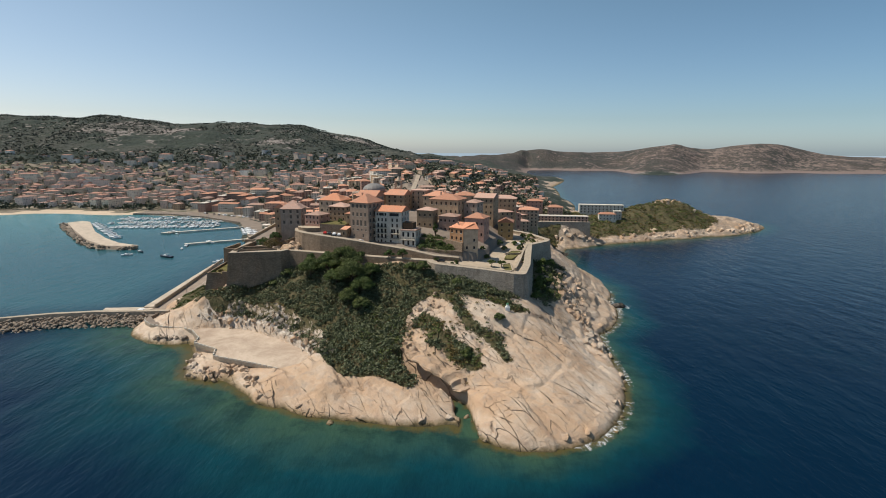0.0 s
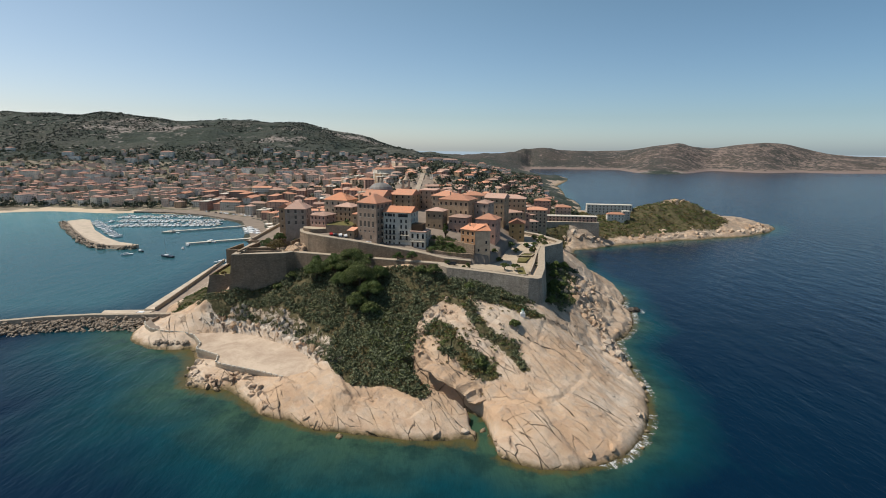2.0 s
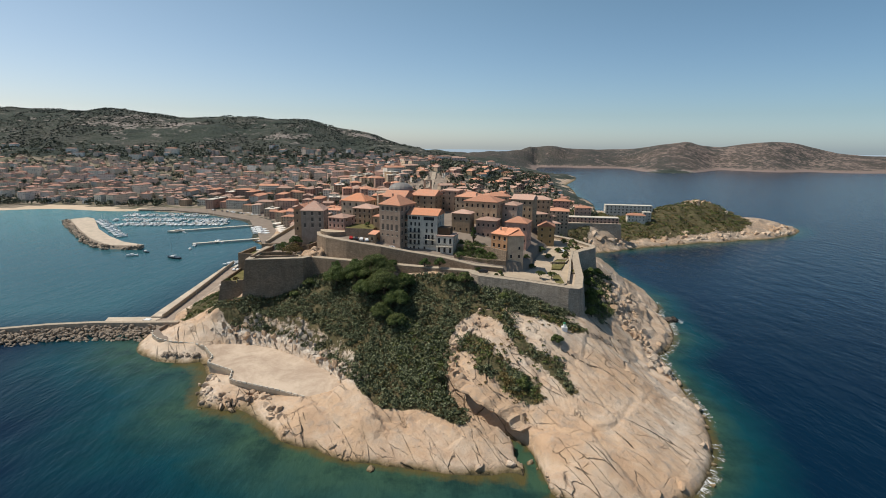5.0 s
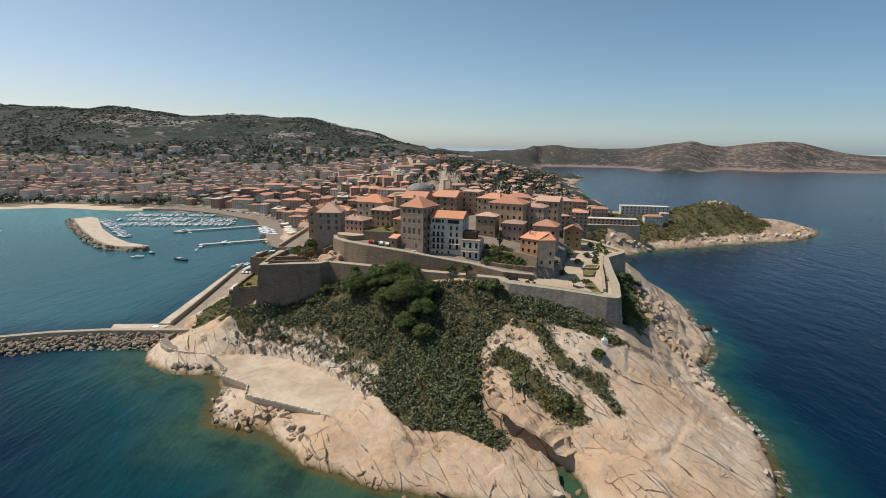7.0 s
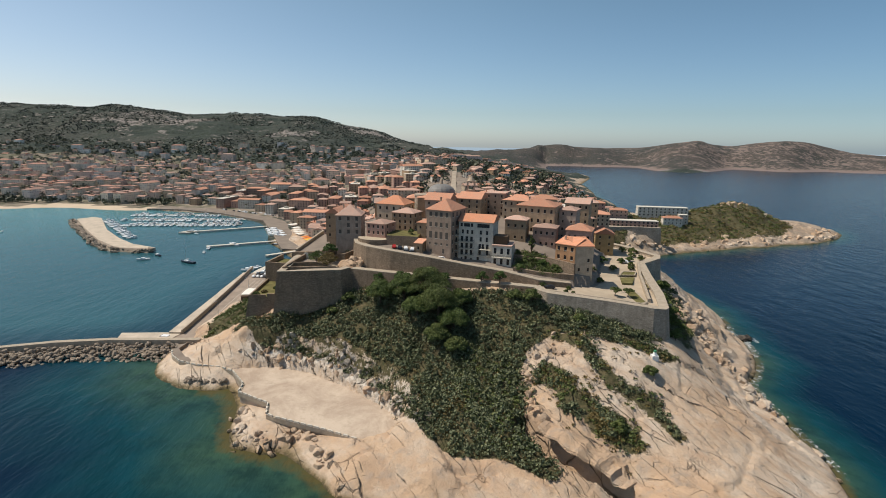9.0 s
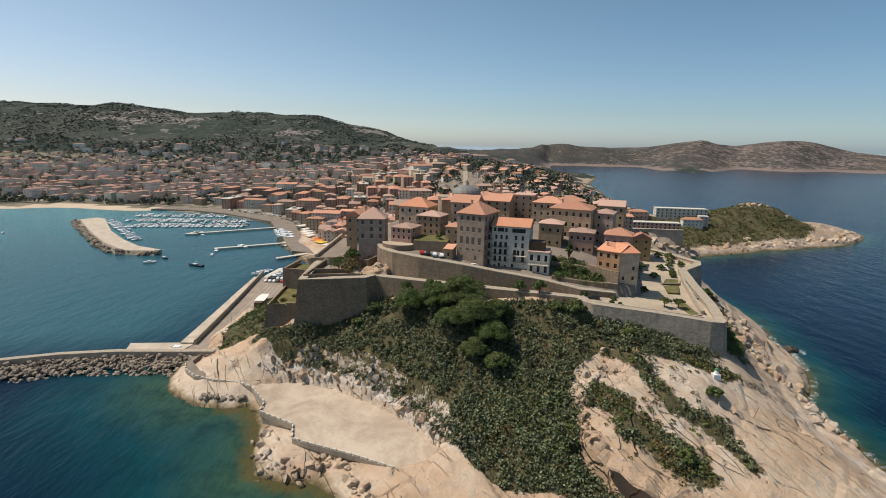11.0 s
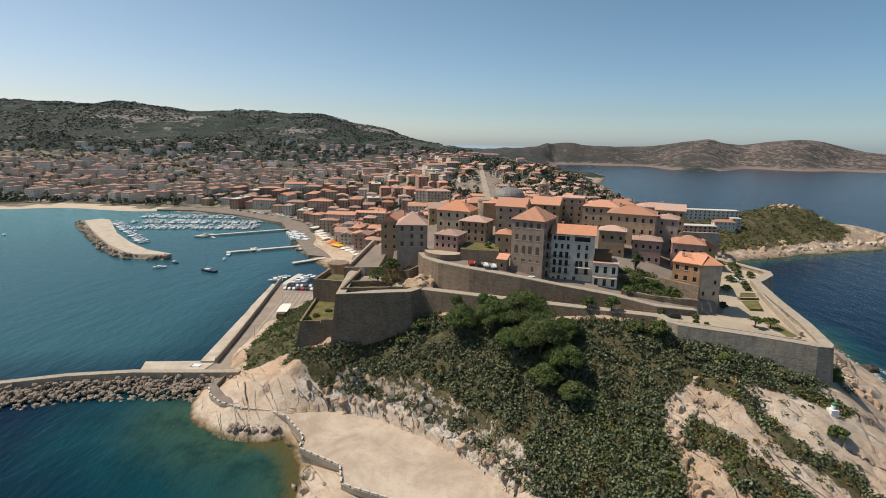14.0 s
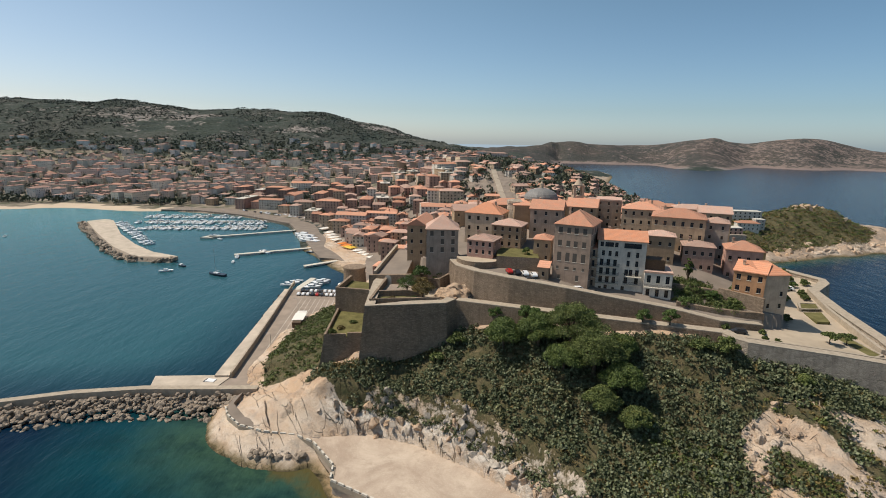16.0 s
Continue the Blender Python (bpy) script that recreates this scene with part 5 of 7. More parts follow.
bmesh.ops.translate(bm, verts=bm.verts, vec=(1, 2, 0))
part("nave_roof", bm, "tile", church)
bm = bmesh.new()
drum(bm, 0, 0, 7.2, 7.2, 8, 11.2, 8)
part("drum", bm, "ochre", church)
bm = bmesh.new()
prev = (7.4, 11.2)
for k in range(1, 7):
    a = k * math.pi / 2 / 6.4
    cur = (7.4 * math.cos(a), 11.2 + 4.6 * math.sin(a))
    drum(bm, 0, 0, prev[0], cur[0], prev[1], cur[1], 16, 0, k == 6)
    prev = cur
part("cupola", bm, "slate", church, "grey lead cupola")
bm = bmesh.new()
drum(bm, 0, 0, 0.9, 0.8, 15.6, 17.6, 8)
drum(bm, 0, 0, 0.9, 0.05, 17.6, 18.8, 8)
part("lantern", bm, "cream", church)
bt = part("bell_tower", bmesh.new(), "ochre", church)
bm = bmesh.new()
block(bm, -2.2, 2.2, -2.2, 2.2, -9, 11)
for x, y in ((-1.8, -1.8), (1.8, -1.8), (-1.8, 1.8), (1.8, 1.8)):
    block(bm, x - 0.45, x + 0.45, y - 0.45, y + 0.45, 11, 15)
block(bm, -2.4, 2.4, -2.4, 2.4, 15, 15.6)
drum(bm, 0, 0, 2.0, 0.3, 15.6, 18.2, 10)
bt.data = mesh("bell_tower", bm, ["cream"])
bt.matrix_local = pose(15.8, 0, 2.0)


# ---------------------------------------------------------------- the town
rng = np.random.default_rng(11)
WALLS = ["cream", "white", "cream", "rose", "ochre", "pink", "white", "rose"]
ROOFS = ["tile", "tile_old", "tile_old", "tile", "tile_old"]
OLD_TOWN = [(-146, 395), (-150, 440), (-163, 470), (-198, 526), (-228, 588), (-262, 632), (-336, 696), (-450, 740), (-480, 900), (-300, 1050), (-100, 1100), (40, 1000), (70, 700), (55, 470), (15, 358), (-105, 356), (-128, 372)]
SUBURB = [(-2400, 700), (-660, 735), (-450, 745), (-480, 900), (-300, 1050), (40, 1000), (110, 1150), (110, 1500), (-250, 1480), (-600, 1480), (-2400, 1450)]
RIGHT = [(40, 470), (84, 505), (104, 540), (120, 600), (95, 800), (60, 800)]
ROAD = [(-64, 440), (-68, 712)]


def spread(poly, gap, n, seed, jitter=0.0):
    r = np.random.default_rng(seed)
    xs, ys = zip(*poly)
    out = np.zeros((0, 2))
    cand = np.stack([r.uniform(min(xs), max(xs), n), r.uniform(min(ys), max(ys), n)], -1)
    cand = cand[inside(cand[:, 0], cand[:, 1], poly)]
    keep = []
    for p in cand:
        g = gap(p) if callable(gap) else gap
        if not keep or np.min(np.hypot(*(np.array(keep) - p).T)) > g:
            keep.append(p)
    return np.array(keep)


def town_turn(x, y):
    return 25 * math.sin(x / 170.0 + 1.1) + 20 * math.cos(y / 140.0) + 8


def free_of(pts):
    z = eval_surface(LAND, pts[:, 0], pts[:, 1])
    ok = (z > 0.9) & ~((np.hypot(pts[:, 0] + 66, pts[:, 1] - 331) < 20)) & ~inside(pts[:, 0], pts[:, 1], UPPER) & (away(pts[:, 0], pts[:, 1], ROAD) > 9)
    return pts[ok], np.maximum(z[ok], 2.2)


def simple_house(kind, k):
    """A town house whose panes sit deep in the wall openings; returns its wall and roof meshes."""
    r = np.random.default_rng(k)
    if kind == "flats":
        w, d, floors = r.uniform(20, 42), r.uniform(11, 14), int(r.integers(3, 6))
    elif kind == "villa":
        w, d, floors = r.uniform(10, 15), r.uniform(9, 12), 2
    else:
        w, d, floors = r.uniform(9, 15), r.uniform(9, 13), int(r.integers(3, 5))
    h = floors * 3.0
    bm = bmesh.new()
    for o, u, width in (((-w / 2, -d / 2), (1, 0), w), ((w / 2, -d / 2), (0, 1), d), ((-w / 2, d / 2), (0, -1), d), ((w / 2, d / 2), (-1, 0), w)):
        n = max(1, int(width / 3.3))
        op = [((b + 0.5) * width / n - 0.55, f * 3.0 + 0.8, 1.1, 1.6) for f in range(floors) for b in range(n) if r.random() > 0.1]
        facade(bm, (*o, 0), (*u, 0), width, -7, h, op, 0.35)
        uu, inn = Vector((*u, 0)), Vector((-u[1], u[0], 0)) * 0.3
        for a, b, q, t in op:
            s = Vector((*o, 0)) + inn
            f = bm.faces.new([bm.verts.new(s + uu * e + Vector((0, 0, g))) for e, g in ((a, b), (a + q, b), (a + q, b + t), (a, b + t))])
            f.material_index = 1
    wall = WALLS[k % len(WALLS)]
    me = mesh("wall", bm, [wall, "pane"])
    bm = bmesh.new()
    flat = kind == "flats" and r.random() < 0.45
    if flat:
        block(bm, -w / 2 - 0.15, w / 2 + 0.15, -d / 2 - 0.15, d / 2 + 0.15, h - 0.2, h + 0.35)
        block(bm, -2, 2, -2, 2, h + 0.35, h + 2.4)
    else:
        hip_roof(bm, w, d, h, min(w, d) * r.uniform(0.12, 0.2), 0.28, gable=r.random() < 0.4)
        block(bm, w * 0.22, w * 0.22 + 0.8, -0.4, 0.4, h, h + min(w, d) * 0.3)
    rm = mesh("roof", bm, ["trim" if flat else ROOFS[k % len(ROOFS)]])
    return me, rm, (w, d, h)


def far_house(kind, k):
    """The same houses for the far slopes: plain walls with dark panes standing a little proud."""
    r = np.random.default_rng(k + 700)
    w, d, floors = {"flats": (r.uniform(20, 42), r.uniform(11, 14), int(r.integers(3, 6))), "villa": (r.uniform(10, 15), r.uniform(9, 12), 2), "house": (r.uniform(9, 15), r.uniform(9, 13), int(r.integers(3, 5)))}[kind]
    h = floors * 3.0
    bm = bmesh.new()
    for o, u, width in (((-w / 2, -d / 2), (1, 0), w), ((w / 2, -d / 2), (0, 1), d), ((-w / 2, d / 2), (0, -1), d)):
        n = max(1, int(width / 3.3))
        at, uu, out_ = Vector((*o, 0)), Vector((*u, 0)), Vector((u[1], -u[0], 0)) * 0.06
        bm.faces.new([bm.verts.new(at + uu * e + Vector((0, 0, g))) for e, g in ((0, -7), (width, -7), (width, h), (0, h))])
        for f in range(floors):
            for b in range(n):
                if r.random() < 0.75:
                    a, z = (b + 0.5) * width / n - 0.5, f * 3.0 + 0.9
                    bm.faces.new([bm.verts.new(at + out_ + uu * e + Vector((0, 0, g))) for e, g in ((a, z), (a + 1.0, z), (a + 1.0, z + 1.5), (a, z + 1.5))]).material_index = 1
    me = mesh("wall", bm, ["cream", "pane"])
    bm = bmesh.new()
    if kind == "flats" and r.random() < 0.45:
        block(bm, -w / 2 - 0.15, w / 2 + 0.15, -d / 2 - 0.15, d / 2 + 0.15, h - 0.2, h + 0.35)
        block(bm, -2, 2, -2, 2, h + 0.35, h + 2.4)
    else:
        hip_roof(bm, w, d, h, min(w, d) * r.uniform(0.12, 0.2), 0.28, gable=r.random() < 0.4)
        block(bm, w * 0.22, w * 0.22 + 0.8, -0.4, 0.4, h, h + min(w, d) * 0.3)
    return me, mesh("roof", bm, ["tile"]), (w, d, h)


FAR_FAMILY = {kind: [far_house(kind, k + 31 * i) for k in range(10)] for i, kind in enumerate(("house", "flats", "villa"))}
FAMILY = {kind: [simple_house(kind, k + 31 * i) for k in range(n)] for i, (kind, n) in enumerate((("house", 16), ("flats", 8), ("villa", 8)))}
LABELS = {"house": "plastered town house with terracotta tile roof", "flats": "long plastered apartment block with rows of windows", "villa": "small plastered villa with tile roof among trees"}


def place_house(kind, x, y, z, turn, k, group):
    wm, rm, size = FAMILY[kind][k % len(FAMILY[kind])]
    root = thing("apartment_block" if kind == "flats" else "house", LABELS[kind], "house", pose(x, y, z, 0, 0, turn), group)
    part("wall", wm, None, root)
    part("roof", rm, None, root)
    return root


pts, zz = free_of(spread(OLD_TOWN, lambda p: 11.6 + 3 * (p[1] > 540) + 5 * (p[1] > 650), 14000, 5))
order = np.argsort(pts[:, 1])
far_list, made = [], 0
for n, i in enumerate(order):
    x, y = pts[i]
    wooded = x > -130 + 0.1 * (y - 430) and y > 425
    if wooded and rng.random() < (0.2 if y < 560 else 0.32):
        continue
    kind = "villa" if wooded and y > 540 else "flats" if (rng.random() < 0.04 + 0.14 * (y > 560) + 0.2 * (y > 650)) else "house"
    t = town_turn(x, y) + float(rng.choice([0, 90])) + rng.uniform(-7, 7)
    made += 1
    if made <= 298:
        place_house(kind, x, y, zz[i] - 0.3, t, int(rng.integers(0, 99)), "houses of the lower town")
    else:
        far_list.append((kind, x, y, zz[i] - 0.3, t, int(rng.integers(0, 99))))
pts, zz = free_of(spread(SUBURB, 18.5, 12000, 6))
for (x, y), z in zip(pts, zz):
    if z > 110 or rng.random() < 0.12 + (z - 15) / 85 or y < 745:
        continue
    kind = "flats" if rng.random() < (0.6 if x < -250 and z < 32 else 0.2) else "villa" if z > 35 else "house"
    far_list.append((kind, x, y, z - 0.3, town_turn(x, y) * 0.4 + float(rng.choice([0, 90])) + rng.uniform(-10, 10), int(rng.integers(0, 99))))
pts, zz = free_of(spread(RIGHT, 24, 800, 9))
for (x, y), z in zip(pts, zz):
    if y > 600:
        far_list.append(("villa", x, y, z - 0.3, rng.uniform(-40, 40), int(rng.integers(0, 99))))
HEADLAND = [(70, 720), (120, 790), (140, 1000), (190, 1300), (220, 1500), (80, 1500), (60, 1100)]
pts, zz = free_of(spread(HEADLAND, 25, 1400, 12))
for (x, y), z in zip(pts, zz):
    if z > 8 and rng.random() < 0.6:
        far_list.append(("villa", x, y, z - 0.3, rng.uniform(-40, 40), int(rng.integers(0, 99))))


def island_plaster():
    m = Mat("town_plaster", 0.9, spec=0.12)
    m.colour(m.ramp(m.attr("tone"), [(0.0, (0.68, 0.52, 0.36)), (0.25, (0.78, 0.66, 0.52)), (0.45, (0.68, 0.49, 0.40)), (0.65, (0.80, 0.69, 0.55)), (0.8, (0.86, 0.80, 0.72)), (1.0, (0.66, 0.43, 0.34))]))
    return m.m


def island_tiles():
    m = Mat("town_tiles", 0.9, spec=0.12)
    c = m.ramp(m.attr("tone"), [(0.0, (0.42, 0.235, 0.18)), (0.4, (0.36, 0.24, 0.195)), (0.7, (0.46, 0.25, 0.185)), (1.0, (0.34, 0.26, 0.22))])
    m.colour(m.mix(m.ramp(m.noise(0.5, 4, 0.7), [(0.4, 0.0), (0.7, 0.5)]), c, (0.26, 0.15, 0.10)))
    return m.m


M["town_plaster"], M["town_tiles"] = island_plaster(), island_tiles()


def merged(name, label, category, entries):
    """Many far houses as one mesh of many bodies."""
    V, F, K, T, base = [], [], [], [], 0
    for kind, x, y, z, turn, k in entries:
        tone = (k * 0.618) % 1.0
        m = pose(x, y, z, 0, 0, turn)
        sz = 0.72 + 0.25 * ((k * 0.37) % 1.0)
        c, s = m[0][0] * sz, m[1][0] * sz
        for me, slot in zip((FAR_FAMILY if y > 640 else FAMILY)[kind][k % len((FAR_FAMILY if y > 640 else FAMILY)[kind])][:2], (0, 1)):
            co = np.empty(len(me.vertices) * 3, np.float32)
            me.vertices.foreach_get("co", co)
            co = co.reshape(-1, 3)
            V.append(np.stack([co[:, 0] * c - co[:, 1] * s + x, co[:, 0] * s + co[:, 1] * c + y, co[:, 2] * sz + z], -1))
            for p in me.polygons:
                F.append([v + base for v in p.vertices])
                K.append(1 if slot else (2 if p.material_index == 1 else 0))
            T.append(np.full(len(co), tone if slot == 0 else (tone * 7.3) % 1.0))
            base += len(co)
    me = bpy.data.meshes.new(name)
    me.from_pydata(np.concatenate(V).tolist(), [], F)
    for m in ("town_plaster", "town_tiles", "pane"):
        me.materials.append(M[m])
    me.polygons.foreach_set("material_index", np.array(K, np.int32))
    attribute(me, "tone", np.concatenate(T))
    return tagged(new(name, me), label, category, kind="stuff")


merged("hillside_houses", "far suburbs of plastered houses with tile roofs climbing the hill", "houses", far_list)

# houses of the shore beside the peninsula
house("five-storey block with balconied front by the shore", 50, 450, -12, 17, 14, 25, 40, "cream", "tile", "hip", 2.2, 5, 5, 3, (1.2, 1.6), "none", 8, (), 1, name="apartment_block")
house("long white seaside hotel with arcaded terrace", 92, 505, -6, 50, 10, 22, 27.4, "rose", "trim", "flat", 0.4, 2, 14, 3, (1.4, 1.7), "none", 10, (), 0, name="hotel")
house("pink-roofed house above the hotel", 88, 522, -8, 15, 10, 25, 34.5, "rose", "tile", "hip", 1.8, 3, 4, 2, (1.0, 1.4), "none", 8, (), 1)
house("long low white block with flat roof", 155, 592, -6, 50, 11, 20, 29.5, "white", "trim", "flat", 0.4, 3, 12, 3, (1.3, 1.6), "none", 8, (), 0, name="apartment_block")
house("small white house with red roof below the scrubby hill", 153, 560, -6, 18, 9, 16.5, 23, "white", "tile", "hip", 2.0, 2, 5, 2, (1.0, 1.3), "none", 6, (), 0)
house("white cube-shaped house by the hill", 166, 566, -6, 8, 8, 17, 25.5, "white", "trim", "flat", 0.4, 3, 2, 2, (1.0, 1.3), "none", 6, (), 0)
house("rose house with red roof behind the terrace", 66, 520, -12, 16, 10, 31, 41, "pink", "tile", "hip", 2.0, 3, 4, 2, (1.0, 1.4), "none", 9, (), 1)
house("long ochre house with many windows", 21, 380, -10, 19, 11, 46, 56.5, "ochre", "tile_old", "hip", 2.2, 3, 6, 3, (0.9, 1.4), "none", 14, (), 1)
house("plastered house among the citadel roofs", -8, 352, -6, 15, 11, 50, 61, "cream", "tile", "hip", 2.2, 3, 4, 3, (0.9, 1.4), "none", 10, (), 1)
house("stone house with weathered roof near the cathedral", -96, 342, 8, 16, 12, 46, 58, "ochre", "tile_old", "gable", 2.4, 3, 4, 3, (0.9, 1.4), "none", 12, (), 1)
house("terracotta-roofed house near the tower", -78, 352, 4, 18, 12, 48, 60, "ochre", "tile", "hip", 2.6, 3, 4, 3, (0.9, 1.4), "none", 12, (), 1)

# masonry terrace that carries the seaside hotel
bm = bmesh.new()
prism(bm, [(65, 506.6), (64, 499), (92, 501.5), (118, 499), (119, 506)], 4, 22.6, 0.06)
tagged(new("wall_hotel_terrace", mesh("wall_hotel_terrace", bm, ["wall_light"])), "stone terrace wall below the seaside hotel", "retaining wall", kind="structure")
# the straight road climbing from the citadel gate
bm = bmesh.new()
prev = None
for t in np.linspace(0, 1, 40):
    x, y = -64 - 4 * t, 440 + 272 * t
    z = float(eval_surface(LAND, np.array(x), np.array(y))) + 1.1
    row = [bm.verts.new((x - 2.8, y, z)), bm.verts.new((x + 2.8, y, z)), bm.verts.new((x + 2.8, y, z - 3)), bm.verts.new((x - 2.8, y, z - 3))]
    if prev:
        for k in range(4):
            bm.faces.new((prev[k], prev[(k + 1) % 4], row[(k + 1) % 4], row[k]))
    prev = row
tagged(new("road", mesh("road", bm, ["concrete"])), "pale straight road climbing through the town", "road", kind="structure")


# ---------------------------------------------------------------- plants
def leaf_cloud(centres, radii, counts, size, seed, flat=0.0, shell=0.55, up=0.35):
    """Small four-cornered leaves about many centres: arrays of corners. flat: how far leaves lie level; shell: how much they keep to the outside."""
    r = np.random.default_rng(seed)
    idx = np.repeat(np.arange(len(centres)), counts)
    n = len(idx)
    d = r.normal(size=(n, 3))
    d /= np.linalg.norm(d, axis=1, keepdims=True)
    d[:, 2] = np.where(d[:, 2] < -up, -d[:, 2] * 0.5, d[:, 2])
    rad = shell + (1 - shell) * r.random((n, 1)) ** 0.5
    c = centres[idx] + d * rad * radii[idx]
    a = r.normal(size=(n, 3))
    a[:, 2] *= 1 - flat
    a /= np.linalg.norm(a, axis=1, keepdims=True)
    b = np.cross(a, d + 0.4 * r.normal(size=(n, 3)))
    b /= np.linalg.norm(b, axis=1, keepdims=True) + 1e-9
    s = (size * r.uniform(0.6, 1.4, n))[:, None] if np.isscalar(size) else (size[idx] * r.uniform(0.6, 1.4, n))[:, None]
    v = np.stack([c - a * s * 0.5, c + b * s * 0.42, c + a * s * 0.6, c - b * s * 0.42], 1)
    return v.reshape(-1, 3)


def leaf_mesh(name, v, mat):
    me = bpy.data.meshes.new(name)
    n = len(v) // 4
    me.vertices.add(len(v))
    me.vertices.foreach_set("co", v.astype(np.float32).ravel())
    me.loops.add(n * 4)
    me.loops.foreach_set("vertex_index", np.arange(n * 4, dtype=np.int32))
    me.polygons.add(n)
    me.polygons.foreach_set("loop_start", np.arange(0, n * 4, 4, dtype=np.int32))
    me.update(calc_edges=True)
    me.materials.append(M[mat])
    return me


def tree(label, x, y, height, spread_, mat="pine", blobs=14, leaf=0.55, per=240, seed=1, lean=(0, 0), low=0.35, name="tree", z=None):
    r = np.random.default_rng(seed)
    z0 = gz(x, y) if z is None else z
    root = thing(name, label, "tree", pose(x, y, z0 - 0.3))
    bm = bmesh.new()
    fork = Vector((lean[0] * 0.4, lean[1] * 0.4, height * low))
    tube(bm, (0, 0, -0.5), fork, 0.05 * height, 0.032 * height, 8)
    cs, rs = [], []
    for k in range(blobs):
        a = 2.4 * k + r.uniform(-0.4, 0.4)
        q = math.sqrt((k + 0.5) / blobs)
        c = Vector((lean[0] + spread_ * q * math.cos(a) * 0.75, lean[1] + spread_ * q * math.sin(a) * 0.75, height * (low + (0.92 - low) * (1 - 0.75 * q * q) * r.uniform(0.75, 1.05))))
        cs.append(c)
        rr = spread_ * r.uniform(0.26, 0.44)
        rs.append((rr, rr, rr * 0.72))
        tube(bm, fork, c, 0.018 * height, 0.006 * height, 5)
    part("trunk", bm, "bark", root)
    v = leaf_cloud(np.array(cs), np.array(rs), np.full(len(cs), per), leaf, seed)
    part("crown", leaf_mesh("crown", v, mat), None, root)
    return root


def scatter(poly, n, seed, gap=0.0):
    r = np.random.default_rng(seed)
    xs, ys = zip(*poly)
    p = np.stack([r.uniform(min(xs), max(xs), n), r.uniform(min(ys), max(ys), n)], -1)
    return p[inside(p[:, 0], p[:, 1], poly)]


def drift(p, far, seed):
    """Plants strayed from their strip, so that its edge frays."""
    return p + np.random.default_rng(seed + 900).normal(size=p.shape) * far * np.random.default_rng(seed + 950).random((len(p), 1)) ** 2 * 1.6


def on_ground(p):
    return np.column_stack([p, surface_height(p[:, 0], p[:, 1])])


# the dark grove under the curtain wall
for i, (x, y, h, s, mt) in enumerate([(-86, 254, 9.5, 6.4, "pine"), (-76, 251, 11, 7.0, "pine"), (-67, 249, 14.5, 8.2, "shrub"), (-62, 241, 14, 8.2, "shrub"), (-70, 242, 8, 6.0, "pine"), (-56, 235, 8.5, 6.0, "pine"), (-62, 231, 7, 5.0, "shrub"), (-55, 226, 6, 4.2, "shrub"), (-54, 245, 7, 5.0, "pine")]):
    tree("dark green spreading tree on the slope below the wall", x, y, h, s, mt, 22, 0.32, 860, 40 + i)
for i, (x, y, h, s) in enumerate([(-28, 240, 5.5, 4.0), (-34, 241, 4, 3.2), (-100, 259, 4.5, 3.4), (-106, 256, 3.6, 3.0), (-12, 232, 3.2, 2.6), (6, 212, 3.0, 2.4), (-8, 195, 3.4, 3.0)]):
    tree("rounded green bush rooted in the slope", x, y, h, s, "shrub", 10, 0.45, 200, 70 + i, low=0.2, name="bush")
for i, (x, y, h, s) in enumerate([(26, 242, 4.5, 3.0), (29, 253, 5.5, 3.4), (31, 264, 5.0, 3.2), (33.5, 276, 5.5, 3.4), (36, 288, 5.0, 3.2), (42, 297, 5.0, 3.4), (36, 270, 3.6, 2.8), (34, 257, 3.4, 2.8)]):
    tree("dark bush clinging to the slope under the bastion", x, y, h, s, "pine", 10, 0.45, 220, 170 + i, low=0.2, name="bush")
# garden thicket between the white house and the orange one
garden = scatter([(-33, 262), (-20, 258), (-14, 257), (-15, 266), (-20, 276), (-30, 276)], 240, 301)
gp = on_ground(garden)
rad = np.random.default_rng(3).uniform(0.7, 1.6, len(gp))
v = leaf_cloud(np.column_stack([gp[:, 0], gp[:, 1], gp[:, 2] + rad * 0.5]), np.column_stack([rad, rad, rad]), np.full(len(gp), 60), 0.4, 303)
tagged(new("garden_shrubs", leaf_mesh("garden_shrubs", v, "shrub")), "dark overgrown garden shrubs between the houses", "shrubs", kind="stuff")
# street trees on the walk below the upper wall
for i, (x, y) in enumerate([(-88, 263.5), (-79, 261), (-76, 259.6), (-61, 256), (-46, 252.5), (-39, 250.5)]):
    tree("small pale green street tree on the rampart walk", x, y, 6.2, 2.9, "olive", 9, 0.36, 260, 90 + i, low=0.45)
for i, (x, y) in enumerate([(4.5, 248.5), (9.5, 249)]):
    tree("small umbrella-shaped tree on the terrace", x, y, 3.6, 2.4, "shrub", 9, 0.36, 180, 110 + i, low=0.6)
tree("broad tree in the west bastion court", -112, 270, 6.5, 4.6, "dry", 12, 0.42, 190, 120, low=0.35)
tree("palm-like green tree by the ramp", -114, 283, 9, 3.4, "olive", 10, 0.5, 190, 121, low=0.5, z=37.6)
for i, (x, y, h) in enumerate([(-24, 276, 9), (-12.5, 268, 6.5), (-77, 283, 7)]):
    t = tree("dark slender cypress between houses", x, y, h, 1.7, "pine", 12, 0.4, 150, 130 + i, low=0.12, name="cypress")
